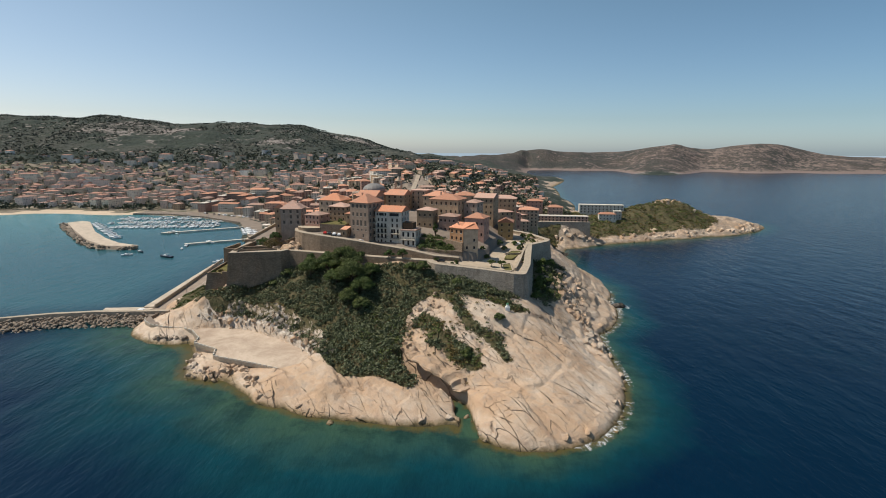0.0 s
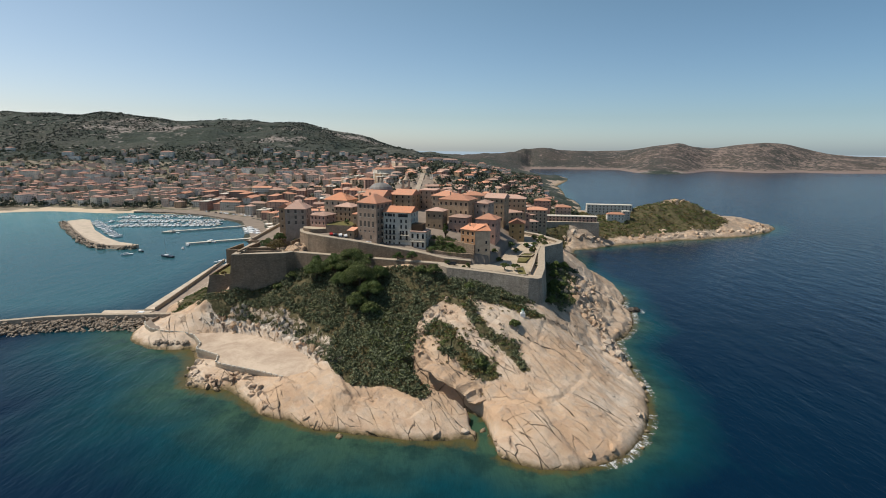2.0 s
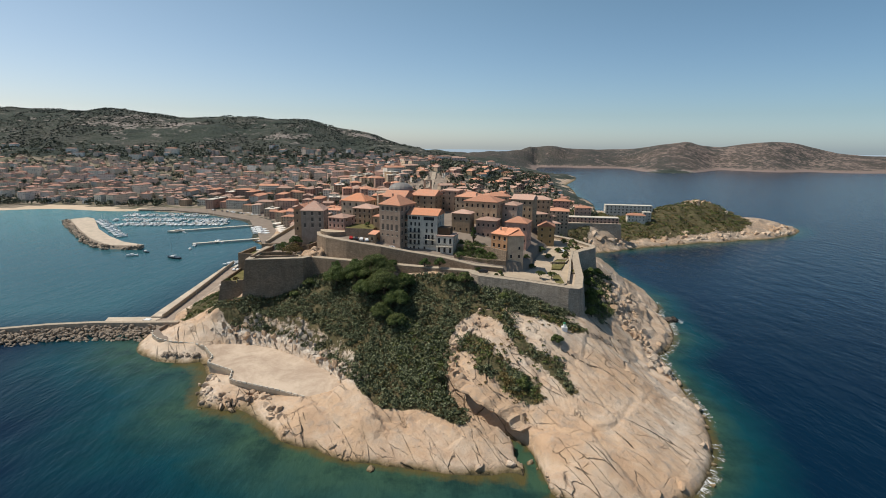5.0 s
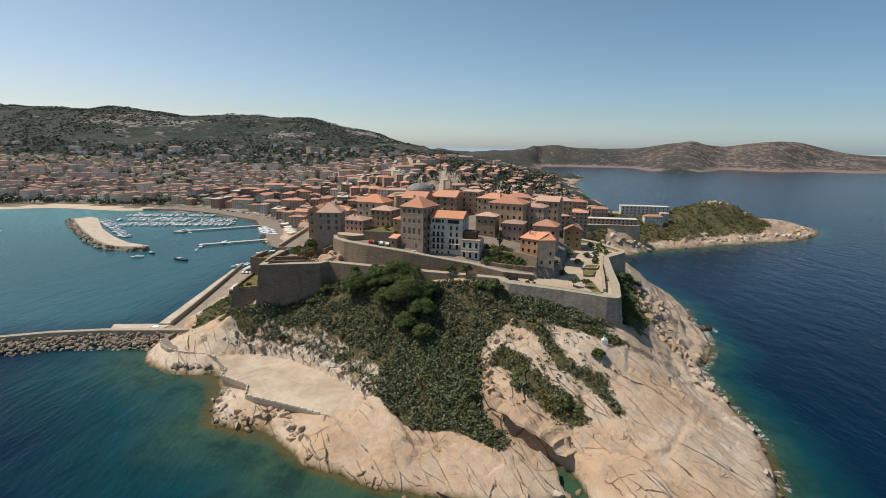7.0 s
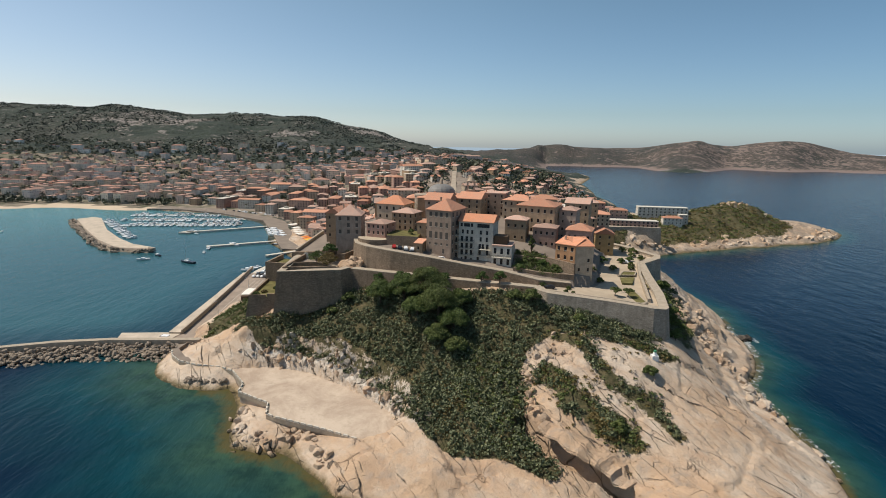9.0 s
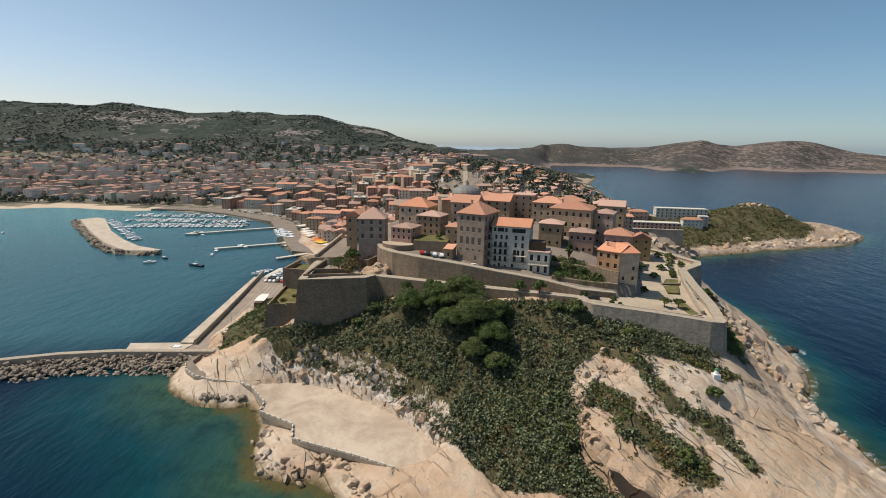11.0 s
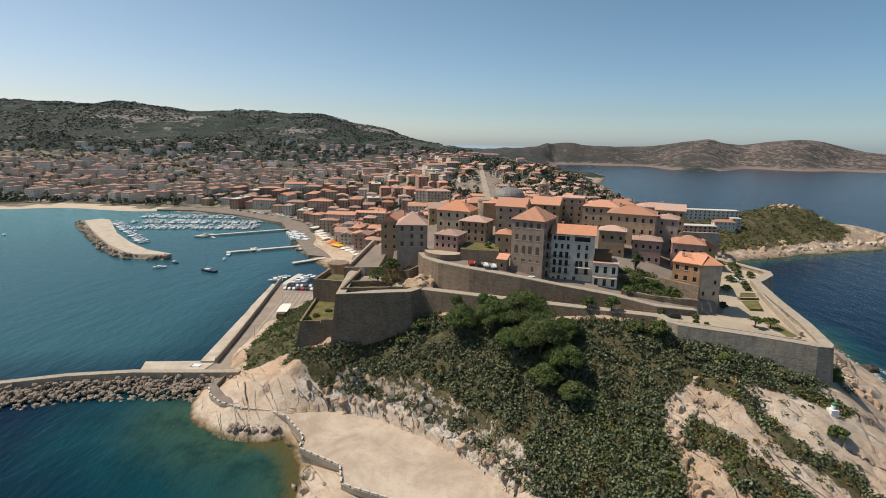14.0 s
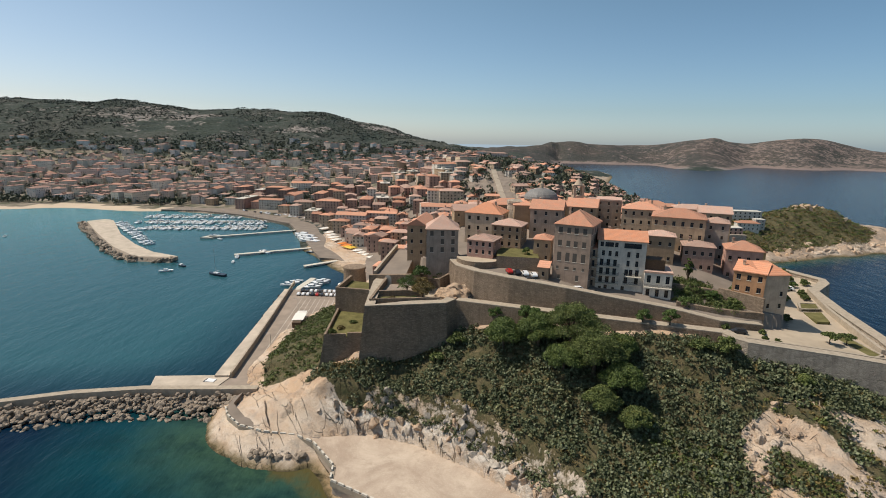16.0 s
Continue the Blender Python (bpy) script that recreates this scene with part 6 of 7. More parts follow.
for i, (x, y, h, s) in enumerate([(-26, 268, 4, 3.6), (-21, 265, 3.5, 3.0), (-16, 262, 3, 2.4), (-30, 262, 3, 2.6), (14, 285, 2.6, 2.2), (21, 297, 2.6, 2.0), (29, 286, 2.2, 1.8), (26, 300, 2.2, 1.9), (-86, 290, 3, 2.6), (12, 296, 3.4, 2.6)]):
    tree("rounded garden shrub by the houses", x, y, h, s, "olive" if i % 2 else "shrub", 8, 0.4, 150, 150 + i, low=0.2, name="bush")


for i, (x, y, h, s) in enumerate([(22.6, 287, 2.4, 1.8), (24.2, 291.5, 2.4, 1.8), (32.4, 303, 2.6, 2.2), (30, 309, 2.6, 2.2), (33, 318, 3.2, 2.6), (29, 321, 3.0, 2.4), (-22.2, 253, 2.0, 1.6), (-12.6, 251, 1.6, 1.1), (-12, 244.6, 1.5, 1.1), (-14.5, 246.2, 1.4, 1.0), (3.5, 266, 2.4, 1.8), (1.2, 270, 2.2, 1.6)]):
    tree("clipped dark green bush on the rampart terrace", x, y, h, s, "shrub", 9, 0.32, 200, 190 + i, low=0.12, name="bush")
for i, (x, y, h, s, mt) in enumerate([(-118, 276, 7.0, 4.2, "olive"), (-113, 279, 6.0, 3.6, "dry"), (-122, 268, 1.6, 1.5, "dry"), (-115, 269.5, 1.4, 1.4, "shrub"), (-140, 270, 1.5, 1.6, "dry"), (-137, 276, 1.4, 1.5, "shrub"), (-142, 266, 1.8, 1.6, "shrub"), (-108, 291, 5, 3, "olive")]):
    tree("sparse dusty green shrub in the fortress court", x, y, h, s, mt, 9, 0.34, 170, 210 + i, low=0.3, name="tree" if h > 4 else "bush", z=26.0 if x < -133 else 37.7)


# prickly pear over the slope
pc = np.concatenate([scatter(THICKET, 12500, 21)] + [drift(scatter(s, 900, 22 + i), 1.5, i) for i, s in enumerate(STRIPS)])
thin = wobble(pc[:, 0], pc[:, 1], 9, 3, 4.4)
gap = (away(pc[:, 0], pc[:, 1], [(-146, 249.5), (-130, 247.8), (-118, 246.2), (-104, 242), (-92, 234.5), (-80, 224.5), (-70, 213.5)]) < 2.2) & (wobble(pc[:, 0], pc[:, 1], 5, 2, 2.0) > -0.05)
patchy = wobble(pc[:, 0], pc[:, 1], 4.5, 2, 9.4)
pc = pc[(thin > -0.5) & ~gap & ((patchy > 0.0) | inside(pc[:, 0], pc[:, 1], THICKET))]
pc = on_ground(pc)
pc = pc[~inside(pc[:, 0], pc[:, 1], LOWER)]
rr = np.random.default_rng(4)
rad = rr.uniform(0.6, 1.5, len(pc))
bunch = np.column_stack([pc[:, 0], pc[:, 1], pc[:, 2] + rad * 0.55])
v = leaf_cloud(bunch, np.column_stack([rad, rad, rad * 0.95]), np.full(len(pc), 17), 0.6, 5, 0.0, 0.5, 0.1)
tagged(new("prickly_pear", leaf_mesh("prickly_pear", v, "cactus")), "dense grey-green prickly pear covering the rocky slope", "cactus", kind="stuff")
# low green and dry shrubs
gs = [([(-50, 232), (-58, 214), (-46, 190), (-33, 188), (-30, 206), (-38, 222)], 900, "shrub"), (PORTSIDE, 2600, "shrub"), (STRIPS[0], 260, "shrub"), (STRIPS[1], 600, "shrub"), (STRIPS[2], 350, "shrub"), (STRIPS[3], 900, "shrub")]
sets = {"shrub": [], "dry": []}
for i, (poly, n, mt) in enumerate(gs):
    sets[mt].append(drift(scatter(poly, n, 60 + i), 2.2 if poly in STRIPS else 0.5, i))
sc = scatter(SCRUB, 6500, 77)
sets["shrub"].append(sc[wobble(sc[:, 0], sc[:, 1], 14, 3, 6.0) > -0.15])
sets["dry"].append(scatter(SCRUB, 2600, 78))
sets["dry"].append(scatter([(-146, 260), (-140, 254), (-120, 256), (-104, 260), (-108, 263), (-128, 258)], 420, 79))
sets["dry"].append(scatter([(-61, 220), (-52, 210), (-51, 201), (-57, 201)], 170, 82))
sets["dry"].append(scatter([(-15, 199), (-9, 200), (-9, 191), (-14, 193)], 150, 83))
sets["dry"].append(scatter(THICKET, 900, 84))
for i in range(3):
    sets["dry"].append(drift(scatter(STRIPS[i], 260, 85 + i), 3.0, 7 + i))
sets["dry"].append(scatter([(-66, 212), (-58, 206), (-54, 196), (-58, 194), (-66, 204)], 120, 80))
sets["dry"].append(scatter([(-24, 212), (-14, 200), (-10, 192), (-6, 196), (-14, 210)], 160, 81))
for mt, label in (("shrub", "low green shrubs on the slopes"), ("dry", "dry straw-coloured scrub and grass")):
    p = on_ground(np.concatenate(sets[mt]))
    p = p[(wobble(p[:, 0], p[:, 1], 6, 3, 5.2) > -0.12) | (p[:, 1] > 300) | inside(p[:, 0], p[:, 1], THICKET)]
    p = p[(p[:, 2] > 1.5) & ~inside(p[:, 0], p[:, 1], LOWER)]
    big = np.where(p[:, 1] > 400, 1.7, 1.0)
    rad = rr.uniform(0.5, 1.25, len(p)) * big
    v = leaf_cloud(np.column_stack([p[:, 0], p[:, 1], p[:, 2] + rad * 0.35]), np.column_stack([rad, rad, rad * 0.7]), np.full(len(p), 16), 0.5 * big, 8, 0.2, 0.5, 0.1)
    tagged(new("low_shrubs" if mt == "shrub" else "dry_scrub", leaf_mesh("scrub", v, mt)), label, "shrubs", kind="stuff")

# trees between the houses of the town and along the beach
tp = np.concatenate([scatter(OLD_TOWN, 900, 31), scatter(SUBURB, 6200, 32), scatter([(-460, 720), (-700, 712), (-1000, 690), (-1000, 710), (-700, 735), (-460, 745)], 700, 33), scatter([(-250, 640), (-330, 700), (-420, 730), (-330, 730), (-260, 690)], 260, 34), scatter([(-470, 745), (-300, 735), (-255, 700), (-290, 770), (-460, 800)], 420, 40), scatter(RIGHT, 200, 35), scatter([(-60, 750), (80, 720), (110, 1100), (-100, 1100)], 420, 36), scatter([(-128, 430), (50, 440), (80, 720), (110, 1150), (-120, 1150), (-100, 700)], 800, 38), scatter(HEADLAND, 800, 39)])
tz = eval_surface(LAND, tp[:, 0], tp[:, 1])
ok = (tz > 1.8) & (away(tp[:, 0], tp[:, 1], ROAD) > 8) & ~inside(tp[:, 0], tp[:, 1], UPPER) & (tz < 160)
tp = np.column_stack([tp, surface_height(tp[:, 0], tp[:, 1])])[ok]
rad = rr.uniform(2.2, 5.2, len(tp))
v = leaf_cloud(np.column_stack([tp[:, 0], tp[:, 1], tp[:, 2] + rad * 0.9]), np.column_stack([rad, rad, rad * rr.uniform(0.8, 1.3, len(tp))]), np.full(len(tp), 26), rad * 0.62, 9, 0.1, 0.65, 0.3)
tagged(new("town_trees", leaf_mesh("town_trees", v, "hazy_town_green")), "dark green trees between the far houses", "trees", kind="stuff")
hp = scatter([(-2600, 1350), (-300, 1300), (60, 1500), (-100, 2300), (-2600, 2300)], 26000, 37)
hz = surface_height(hp[:, 0], hp[:, 1])
ok = (hz > 30) & (wobble(hp[:, 0], hp[:, 1], 190, 4, 7.7) > -0.25)
hp = np.column_stack([hp, hz])[ok]
rad = rr.uniform(1.6, 4.2, len(hp))
v = leaf_cloud(hp, np.column_stack([rad, rad, rad * 0.7]), np.full(len(hp), 5), rad * 1.1, 10, 0.1, 0.6, 0.1)
tagged(new("hill_scrub", leaf_mesh("hill_scrub", v, "hill_green")), "dark scrub and trees scattered over the hills", "shrubs", kind="stuff")


# ---------------------------------------------------------------- harbour works
bm = bmesh.new()
prism(bm, [(-212, 277), (-207, 266), (-171, 270.8), (-176.5, 290), (-177.5, 326), (-172, 352), (-160, 372), (-158, 392), (-203, 388), (-186, 279)], -4, 2.0, 0)
quay = tagged(new("quay", mesh("quay", bm, ["quay_deck"])), "broad harbour quay of worn brown asphalt", "quay", kind="structure")
bm = bmesh.new()
prism(bm, [(-212, 276.6), (-208.6, 267.6), (-186, 269.4), (-184.4, 278.4), (-190, 279.2)], 1.9, 2.25, 0)
tagged(new("quay_apron", mesh("quay_apron", bm, ["pale_concrete"])), "pale concrete apron at the root of the quay", "quay", kind="structure")
bm = bmesh.new()
prism(bm, [(-190, 277.5), (-184.6, 278), (-193.5, 342), (-198, 342)], 1.9, 3.0, 0)
prism(bm, [(-198.6, 342), (-194, 342), (-200, 387), (-204, 387)], 1.9, 2.7, 0)
tagged(new("quay_edge", mesh("quay_edge", bm, ["pale_concrete"])), "raised concrete mooring edge of the quay", "quay", kind="structure")
bm = bmesh.new()
ribbon(bm, [(-203, 399), (-193.6, 342), (-189, 312), (-184.2, 278)], 0.7, 1.9, 4.2)
tagged(new("quay_wall", mesh("quay_wall", bm, ["coping"])), "long low stone wall along the quay", "wall", kind="structure")
bm = bmesh.new()
for k in range(8):
    for side in (-1,):
        x0 = -180 + k * 2.6
        prism(bm, [(x0, 292 + k * 0.3), (x0 + 0.18, 292 + k * 0.3), (x0 - 8.8, 372), (x0 - 9.0, 372)], 1.99, 2.012, 0)
tagged(new("lane_marking", mesh("lane_marking", bm, ["trim"])), "faded white lane lines on the quay", "road marking", kind="structure")

# breakwater wall with its rubble slope
WALL = [(-330, 214), (-290, 232), (-247, 250.5), (-229, 257.7), (-208, 262.5), (-184, 264.6), (-169, 266)]
water_wall = thing("breakwater", "stone breakwater wall with a slope of heaped boulders", "breakwater", pose(0, 0, 0), kind="structure")
bm = bmesh.new()
ribbon(bm, WALL, 1.6, -3, 4.3, 0.05)
part("wall", bm, "coping", water_wall)
bm = bmesh.new()
ribbon(bm, WALL, 2.6, 4.3, 4.6)
part("coping", bm, "coping", water_wall)
bm = bmesh.new()
ribbon(bm, [(x + 1.0, y - 1.5) for x, y in WALL], 3.0, -4, 1.9, 1.4)
part("rubble_core", bm, "boulder", water_wall)


def stone(seed, squash=0.7):
    r = np.random.default_rng(seed)
    bm = bmesh.new()
    bmesh.ops.create_icosphere(bm, subdivisions=1, radius=1.0)
    for v in bm.verts:
        v.co *= r.uniform(0.72, 1.18)
        v.co.z *= squash
    return mesh("stone", bm, ["boulder"])


STONES = [stone(300 + k, 0.6 + 0.05 * k) for k in range(7)]


def crag(seed, mat="granite"):
    """A split, angular block of granite."""
    r = np.random.default_rng(seed)
    bm = bmesh.new()
    bmesh.ops.create_icosphere(bm, subdivisions=2, radius=1.0)
    cuts = [(Vector(r.normal(size=3)).normalized(), r.uniform(0.3, 0.7)) for _ in range(9)]
    for v in bm.verts:
        for n, d in cuts:
            over = v.co.dot(n) - d
            if over > 0:
                v.co -= n * over
        v.co.z *= 1.1
    return mesh("crag", bm, [mat])


CRAGS = [crag(500 + k) for k in range(7)]
PALE_CRAGS = [crag(520 + k, "cliff") for k in range(7)]


def heap(parent, places, size, name="stone", kin=None, low=0.6, high=1.35):
    r = np.random.default_rng(len(places))
    for x, y, z in places:
        ob = part(name, (kin or STONES)[int(r.integers(0, 7))], None, parent)
        s = size * r.uniform(low, high) ** 1.5
        ob.matrix_local = pose(x, y, z, r.uniform(-30, 30), r.uniform(-30, 30), r.uniform(0, 360)) @ Matrix.Diagonal((s, s * r.uniform(0.7, 1.0), s, 1))


r7 = np.random.default_rng(70)


def slope_places(line, n, out, top, foot):
    pl = []
    seg = [math.dist(a, b) for a, b in zip(line, line[1:])]
    for _ in range(n):
        q = r7.uniform(0, sum(seg))
        for (a, b), s in zip(zip(line, line[1:]), seg):
            if q <= s:
                break
            q -= s
        d = Vector((b[0] - a[0], b[1] - a[1])).normalized()
        o = Vector((d.y, -d.x))
        u = r7.random()
        pl.append((a[0] + d.x * q + o.x * (0.8 + out * u), a[1] + d.y * q + o.y * (0.8 + out * u), top + (foot - top) * u + r7.uniform(-0.2, 0.4)))
    return pl


heap(water_wall, slope_places(WALL[1:], 300, 11.5, 3.2, -0.2), 1.05)
V, F, base = [], [], 0
for x, y, z in slope_places(WALL, 750, 12.0, 2.9, -0.6):
    me = STONES[int(r7.integers(0, 7))]
    s = r7.uniform(0.5, 1.1)
    a = r7.uniform(0, 6.28)
    co = np.array([v.co[:] for v in me.vertices]) * s
    V.append(np.stack([co[:, 0] * math.cos(a) - co[:, 1] * math.sin(a) + x, co[:, 0] * math.sin(a) + co[:, 1] * math.cos(a) + y, co[:, 2] + z], -1))
    F += [[i + base for i in p.vertices] for p in me.polygons]
    base += len(co)
me = bpy.data.meshes.new("rubble")
me.from_pydata(np.concatenate(V).tolist(), [], F)
me.materials.append(M["boulder"])
tagged(part("rubble", me, None, water_wall, "smaller heaped rubble"), kind="stuff")

# loose boulders: by the steps, and fallen along the east shore
cairn = thing("boulder_heap", "heap of grey-brown boulders beside the shore path", "boulders")
heap(cairn, [(-150 + r7.uniform(-8, 8), 235.5 + r7.uniform(-2.2, 2.2), 2.0 + r7.uniform(-0.6, 0.8)) for _ in range(70)], 0.9)
fallen = thing("fallen_boulders", "pale fallen granite boulders along the east shore", "boulders")
pl = []
for _ in range(110):
    u = r7.random()
    x, y = 46 + 8 * u + r7.normal() * 2.6, 282 - 58 * u + r7.normal() * 3
    pl.append((x, y, gz(x, y) + 0.2))
for _ in range(60):
    x, y = r7.uniform(34, 60), r7.uniform(262, 312)
    pl.append((x, y, gz(x, y) + 0.2))
heap(fallen, pl, 1.2, "crag", CRAGS, 0.5, 1.7)
rocks = thing("slope_rocks", "weathered pale granite blocks among the prickly pear", "rocks")
pl = []
for line, n, w in (([(-126, 242.5), (-103, 238.5), (-86, 224.5), (-76, 215.5), (-66, 203)], 60, 1.5), ([(-31, 190), (-33, 206), (-30, 221), (-20, 223)], 60, 1.8), ([(-138, 246), (-124, 245)], 20, 1.5)):
    for _ in range(n):
        k = int(r7.integers(0, len(line) - 1))
        u = r7.random()
        x, y = line[k][0] * (1 - u) + line[k + 1][0] * u + r7.normal() * w, line[k][1] * (1 - u) + line[k + 1][1] * u + r7.normal() * w
        pl.append((x, y, gz(x, y) + 0.15))
heap(rocks, pl, 1.05, "crag", CRAGS, 0.45, 1.5)
for o in rocks.children:
    o.scale.z *= 1.3
face = thing("cliff_rocks", "whitish broken granite cliff behind the platform", "rocks")
pl = []
line = [(-124, 245.5), (-105, 239.5), (-92, 231), (-79, 218.5), (-70, 209), (-65, 201)]
for _ in range(190):
    k = int(r7.integers(0, len(line) - 1))
    u = r7.random()
    x, y = line[k][0] * (1 - u) + line[k + 1][0] * u + r7.normal() * 1.6, line[k][1] * (1 - u) + line[k + 1][1] * u + r7.normal() * 1.6
    pl.append((x, y, gz(x, y) - 0.35))
heap(face, pl, 1.15, "block", PALE_CRAGS, 0.4, 1.45)
shore_rocks = thing("shore_rocks", "broken granite blocks along the waterline", "rocks")
pl = []
for _ in range(80):
    k = int(r7.integers(0, 4))
    line = [(-129, 214), (-122, 198), (-110, 196), (-103, 200), (-90, 186)]
    u = r7.random()
    x, y = line[k][0] * (1 - u) + line[k + 1][0] * u + r7.normal() * 2.0 + 1.5, line[k][1] * (1 - u) + line[k + 1][1] * u + r7.normal() * 2.0 + 2
    pl.append((x, y, max(0.0, gz(x, y)) + 0.1))
ring = SHORE_A[4:] + SHORE_B[:9]
for _ in range(75):
    k = int(r7.integers(0, len(ring) - 1))
    u = r7.random()
    x, y = ring[k][0] * (1 - u) + ring[k + 1][0] * u + r7.normal() * 1.4, ring[k][1] * (1 - u) + ring[k + 1][1] * u + r7.normal() * 1.4
    pl.append((x, y, max(-0.5, gz(x, y) - 0.5)))
heap(shore_rocks, pl, 1.15, "crag", CRAGS, 0.4, 1.6)
cape = thing("cape_rocks", "tumbled pale granite slabs along the peninsula shore", "rocks")
pl = []
ring = SHORE_B[10:17]
for _ in range(150):
    k = int(r7.integers(0, len(ring) - 1))
    t = r7.random()
    x, y = ring[k][0] * (1 - t) + ring[k + 1][0] * t + r7.normal() * 3 - 2, ring[k][1] * (1 - t) + ring[k + 1][1] * t + abs(r7.normal()) * 9
    pl.append((x, y, max(0.0, gz(x, y)) - 0.3))
for _ in range(40):
    x, y = 246 + r7.normal() * 12, 624 + r7.normal() * 7
    pl.append((x, y, gz(x, y) - 0.2))
heap(cape, pl, 2.1, "crag", CRAGS, 0.45, 1.7)
islet = thing("sea_rock", "dark wet rock standing off the shore", "rock", pose(84.5, 299.5, 0.2))
bm = bmesh.new()
bmesh.ops.create_icosphere(bm, subdivisions=3, radius=4.0)
for v in bm.verts:
    v.co *= 1 + 0.3 * noise.noise(v.co * 0.5) + 0.12 * noise.noise(v.co * 1.6)
    v.co.y *= 0.7
    v.co.z *= 0.55
part("rock", bm, "wet_rock", islet)

# the overhanging lip of the great cleft
ledge = thing("rock_ledge", "overhanging granite lip above a deep dark cleft", "rock")
bm = bmesh.new()
rows = []
for k, u in enumerate(np.linspace(0, 1, 30)):
    x, y = np.interp(u, [0, 0.3, 0.65, 1], [-31, -22.5, -15, -10]), np.interp(u, [0, 0.3, 0.65, 1], [193, 186.4, 183.6, 179.2])
    d = Vector((0.64, 0.77)) if u < 0.6 else Vector((0.8, 0.6))
    top = gz(x + d.x * 4.6, y + d.y * 4.6)
    jut = -0.6 - 0.9 * math.sin(u * math.pi) + 0.7 * noise.noise(Vector((u * 9, 0, 4)))
    end = 0.25 + 0.75 * math.sin(min(1.0, min(u, 1 - u) * 6) * math.pi / 2)
    rows.append([bm.verts.new((x + d.x * s, y + d.y * s, top + h * end + 0.25 * noise.noise(Vector((u * 14, s, h))))) for s, h in ((6.2, -0.25), (4.0, 0.1), (1.6 + jut * 0.4, 0.0), (0.5 + jut, -0.6), (0.2 + jut, -1.2), (0.9 + jut, -2.0), (3.4, -3.4), (5.5, -3.6))])
for a, b in zip(rows, rows[1:]):
    for i in range(8):
        bm.faces.new((a[i], a[(i + 1) % 8], b[(i + 1) % 8], b[i]))
bm.faces.new(rows[0])
bm.faces.new(rows[-1][::-1])
bmesh.ops.recalc_face_normals(bm, faces=bm.faces)
part("lip", bm, "granite", ledge)

# concrete platform by the water, its parapet, and the shore path
bm = bmesh.new()
prism(bm, PLAT, 1.0, 4.75, 0.02)
tagged(new("platform", mesh("platform", bm, ["slab"])), "broad pale concrete platform above the water", "platform", kind="structure")
KERB = [(-173.6, 253), (-171, 248.6), (-164.7, 243.2), (-156.4, 240.6), (-146, 239.4), (-140, 236.6), (-131.6, 227), (-130.8, 221.2), (-117.6, 214.6), (-115.4, 207.8), (-112, 206.2), (-93.5, 200.2), (-83, 196)]
kerb = thing("parapet", "low whitewashed stone kerb along the shore path", "parapet", kind="structure")
bm = bmesh.new()
for k, (a, b) in enumerate(zip(KERB, KERB[1:])):
    ribbon(bm, [a, b], 0.7, 3.4, 4.95 - 0.004 * (k % 5))
part("footing", bm, "coping", kerb)
bm = bmesh.new()
block(bm, -0.85, 0.85, -0.22, 0.22, -0.1, 0.55)
bmesh.ops.bevel(bm, geom=bm.edges[:], offset=0.05, segments=1)
kerb_stone = mesh("kerb_stone", bm, ["trim"])
for (ax, ay), (bx, by) in zip(KERB, KERB[1:]):
    far, way = math.dist((ax, ay), (bx, by)), math.degrees(math.atan2(by - ay, bx - ax))
    for k in range(max(1, int(far / 2.3))):
        q = (k + 0.5) / max(1, int(far / 2.3))
        part("kerb_stone", kerb_stone, None, kerb).matrix_local = pose(ax + (bx - ax) * q, ay + (by - ay) * q + 0.25, 4.95, 0, 0, way)
bm = bmesh.new()
prev = None
for i, (x, y, z) in enumerate([(-174, 262, 4.4), (-173.4, 254, 4.9), (-166, 246, 5.1), (-155, 242.4, 5.1), (-145, 241.6, 4.9), (-137, 240, 4.7)]):
    a, b = bm.verts.new((x, y - 1.4, z)), bm.verts.new((x + 1.2, y + 1.8, z))
    c, d = bm.verts.new((x + 1.2, y + 1.8, z - 2)), bm.verts.new((x, y - 1.4, z - 2))
    if prev:
        for k in range(4):
            bm.faces.new((prev[k], prev[(k + 1) % 4], (a, b, c, d)[(k + 1) % 4], (a, b, c, d)[k]))
    prev = (a, b, c, d)
tagged(new("shore_path", mesh("shore_path", bm, ["asphalt"])), "narrow paved shore path round the rocks", "path", kind="structure")

# outer mole and piers
mole = thing("mole", "outer harbour mole with boulder slope and sandy deck", "mole", pose(0, 0, 0), kind="structure")
bm = bmesh.new()
prism(bm, [(-488, 594), (-424, 527), (-380, 484), (-344, 456), (-312, 450), (-311, 458), (-338, 470), (-368, 494), (-408, 533), (-466, 603), (-480, 610)], -4, 2.6, 0)
part("deck", bm, "pale_concrete", mole)
bm = bmesh.new()
ribbon(bm, [(-492, 592), (-425, 524), (-381, 480), (-343, 451.5), (-311, 450.5)][::-1][::-1], 3, -3, 2.8, 0.8)
part("armour_core", bm, "boulder", mole)
heap(mole, slope_places([(-490, 592), (-424, 525), (-380, 481), (-343, 452.5), (-309, 452)], 210, 5.5, 3.0, 0.2), 1.5)


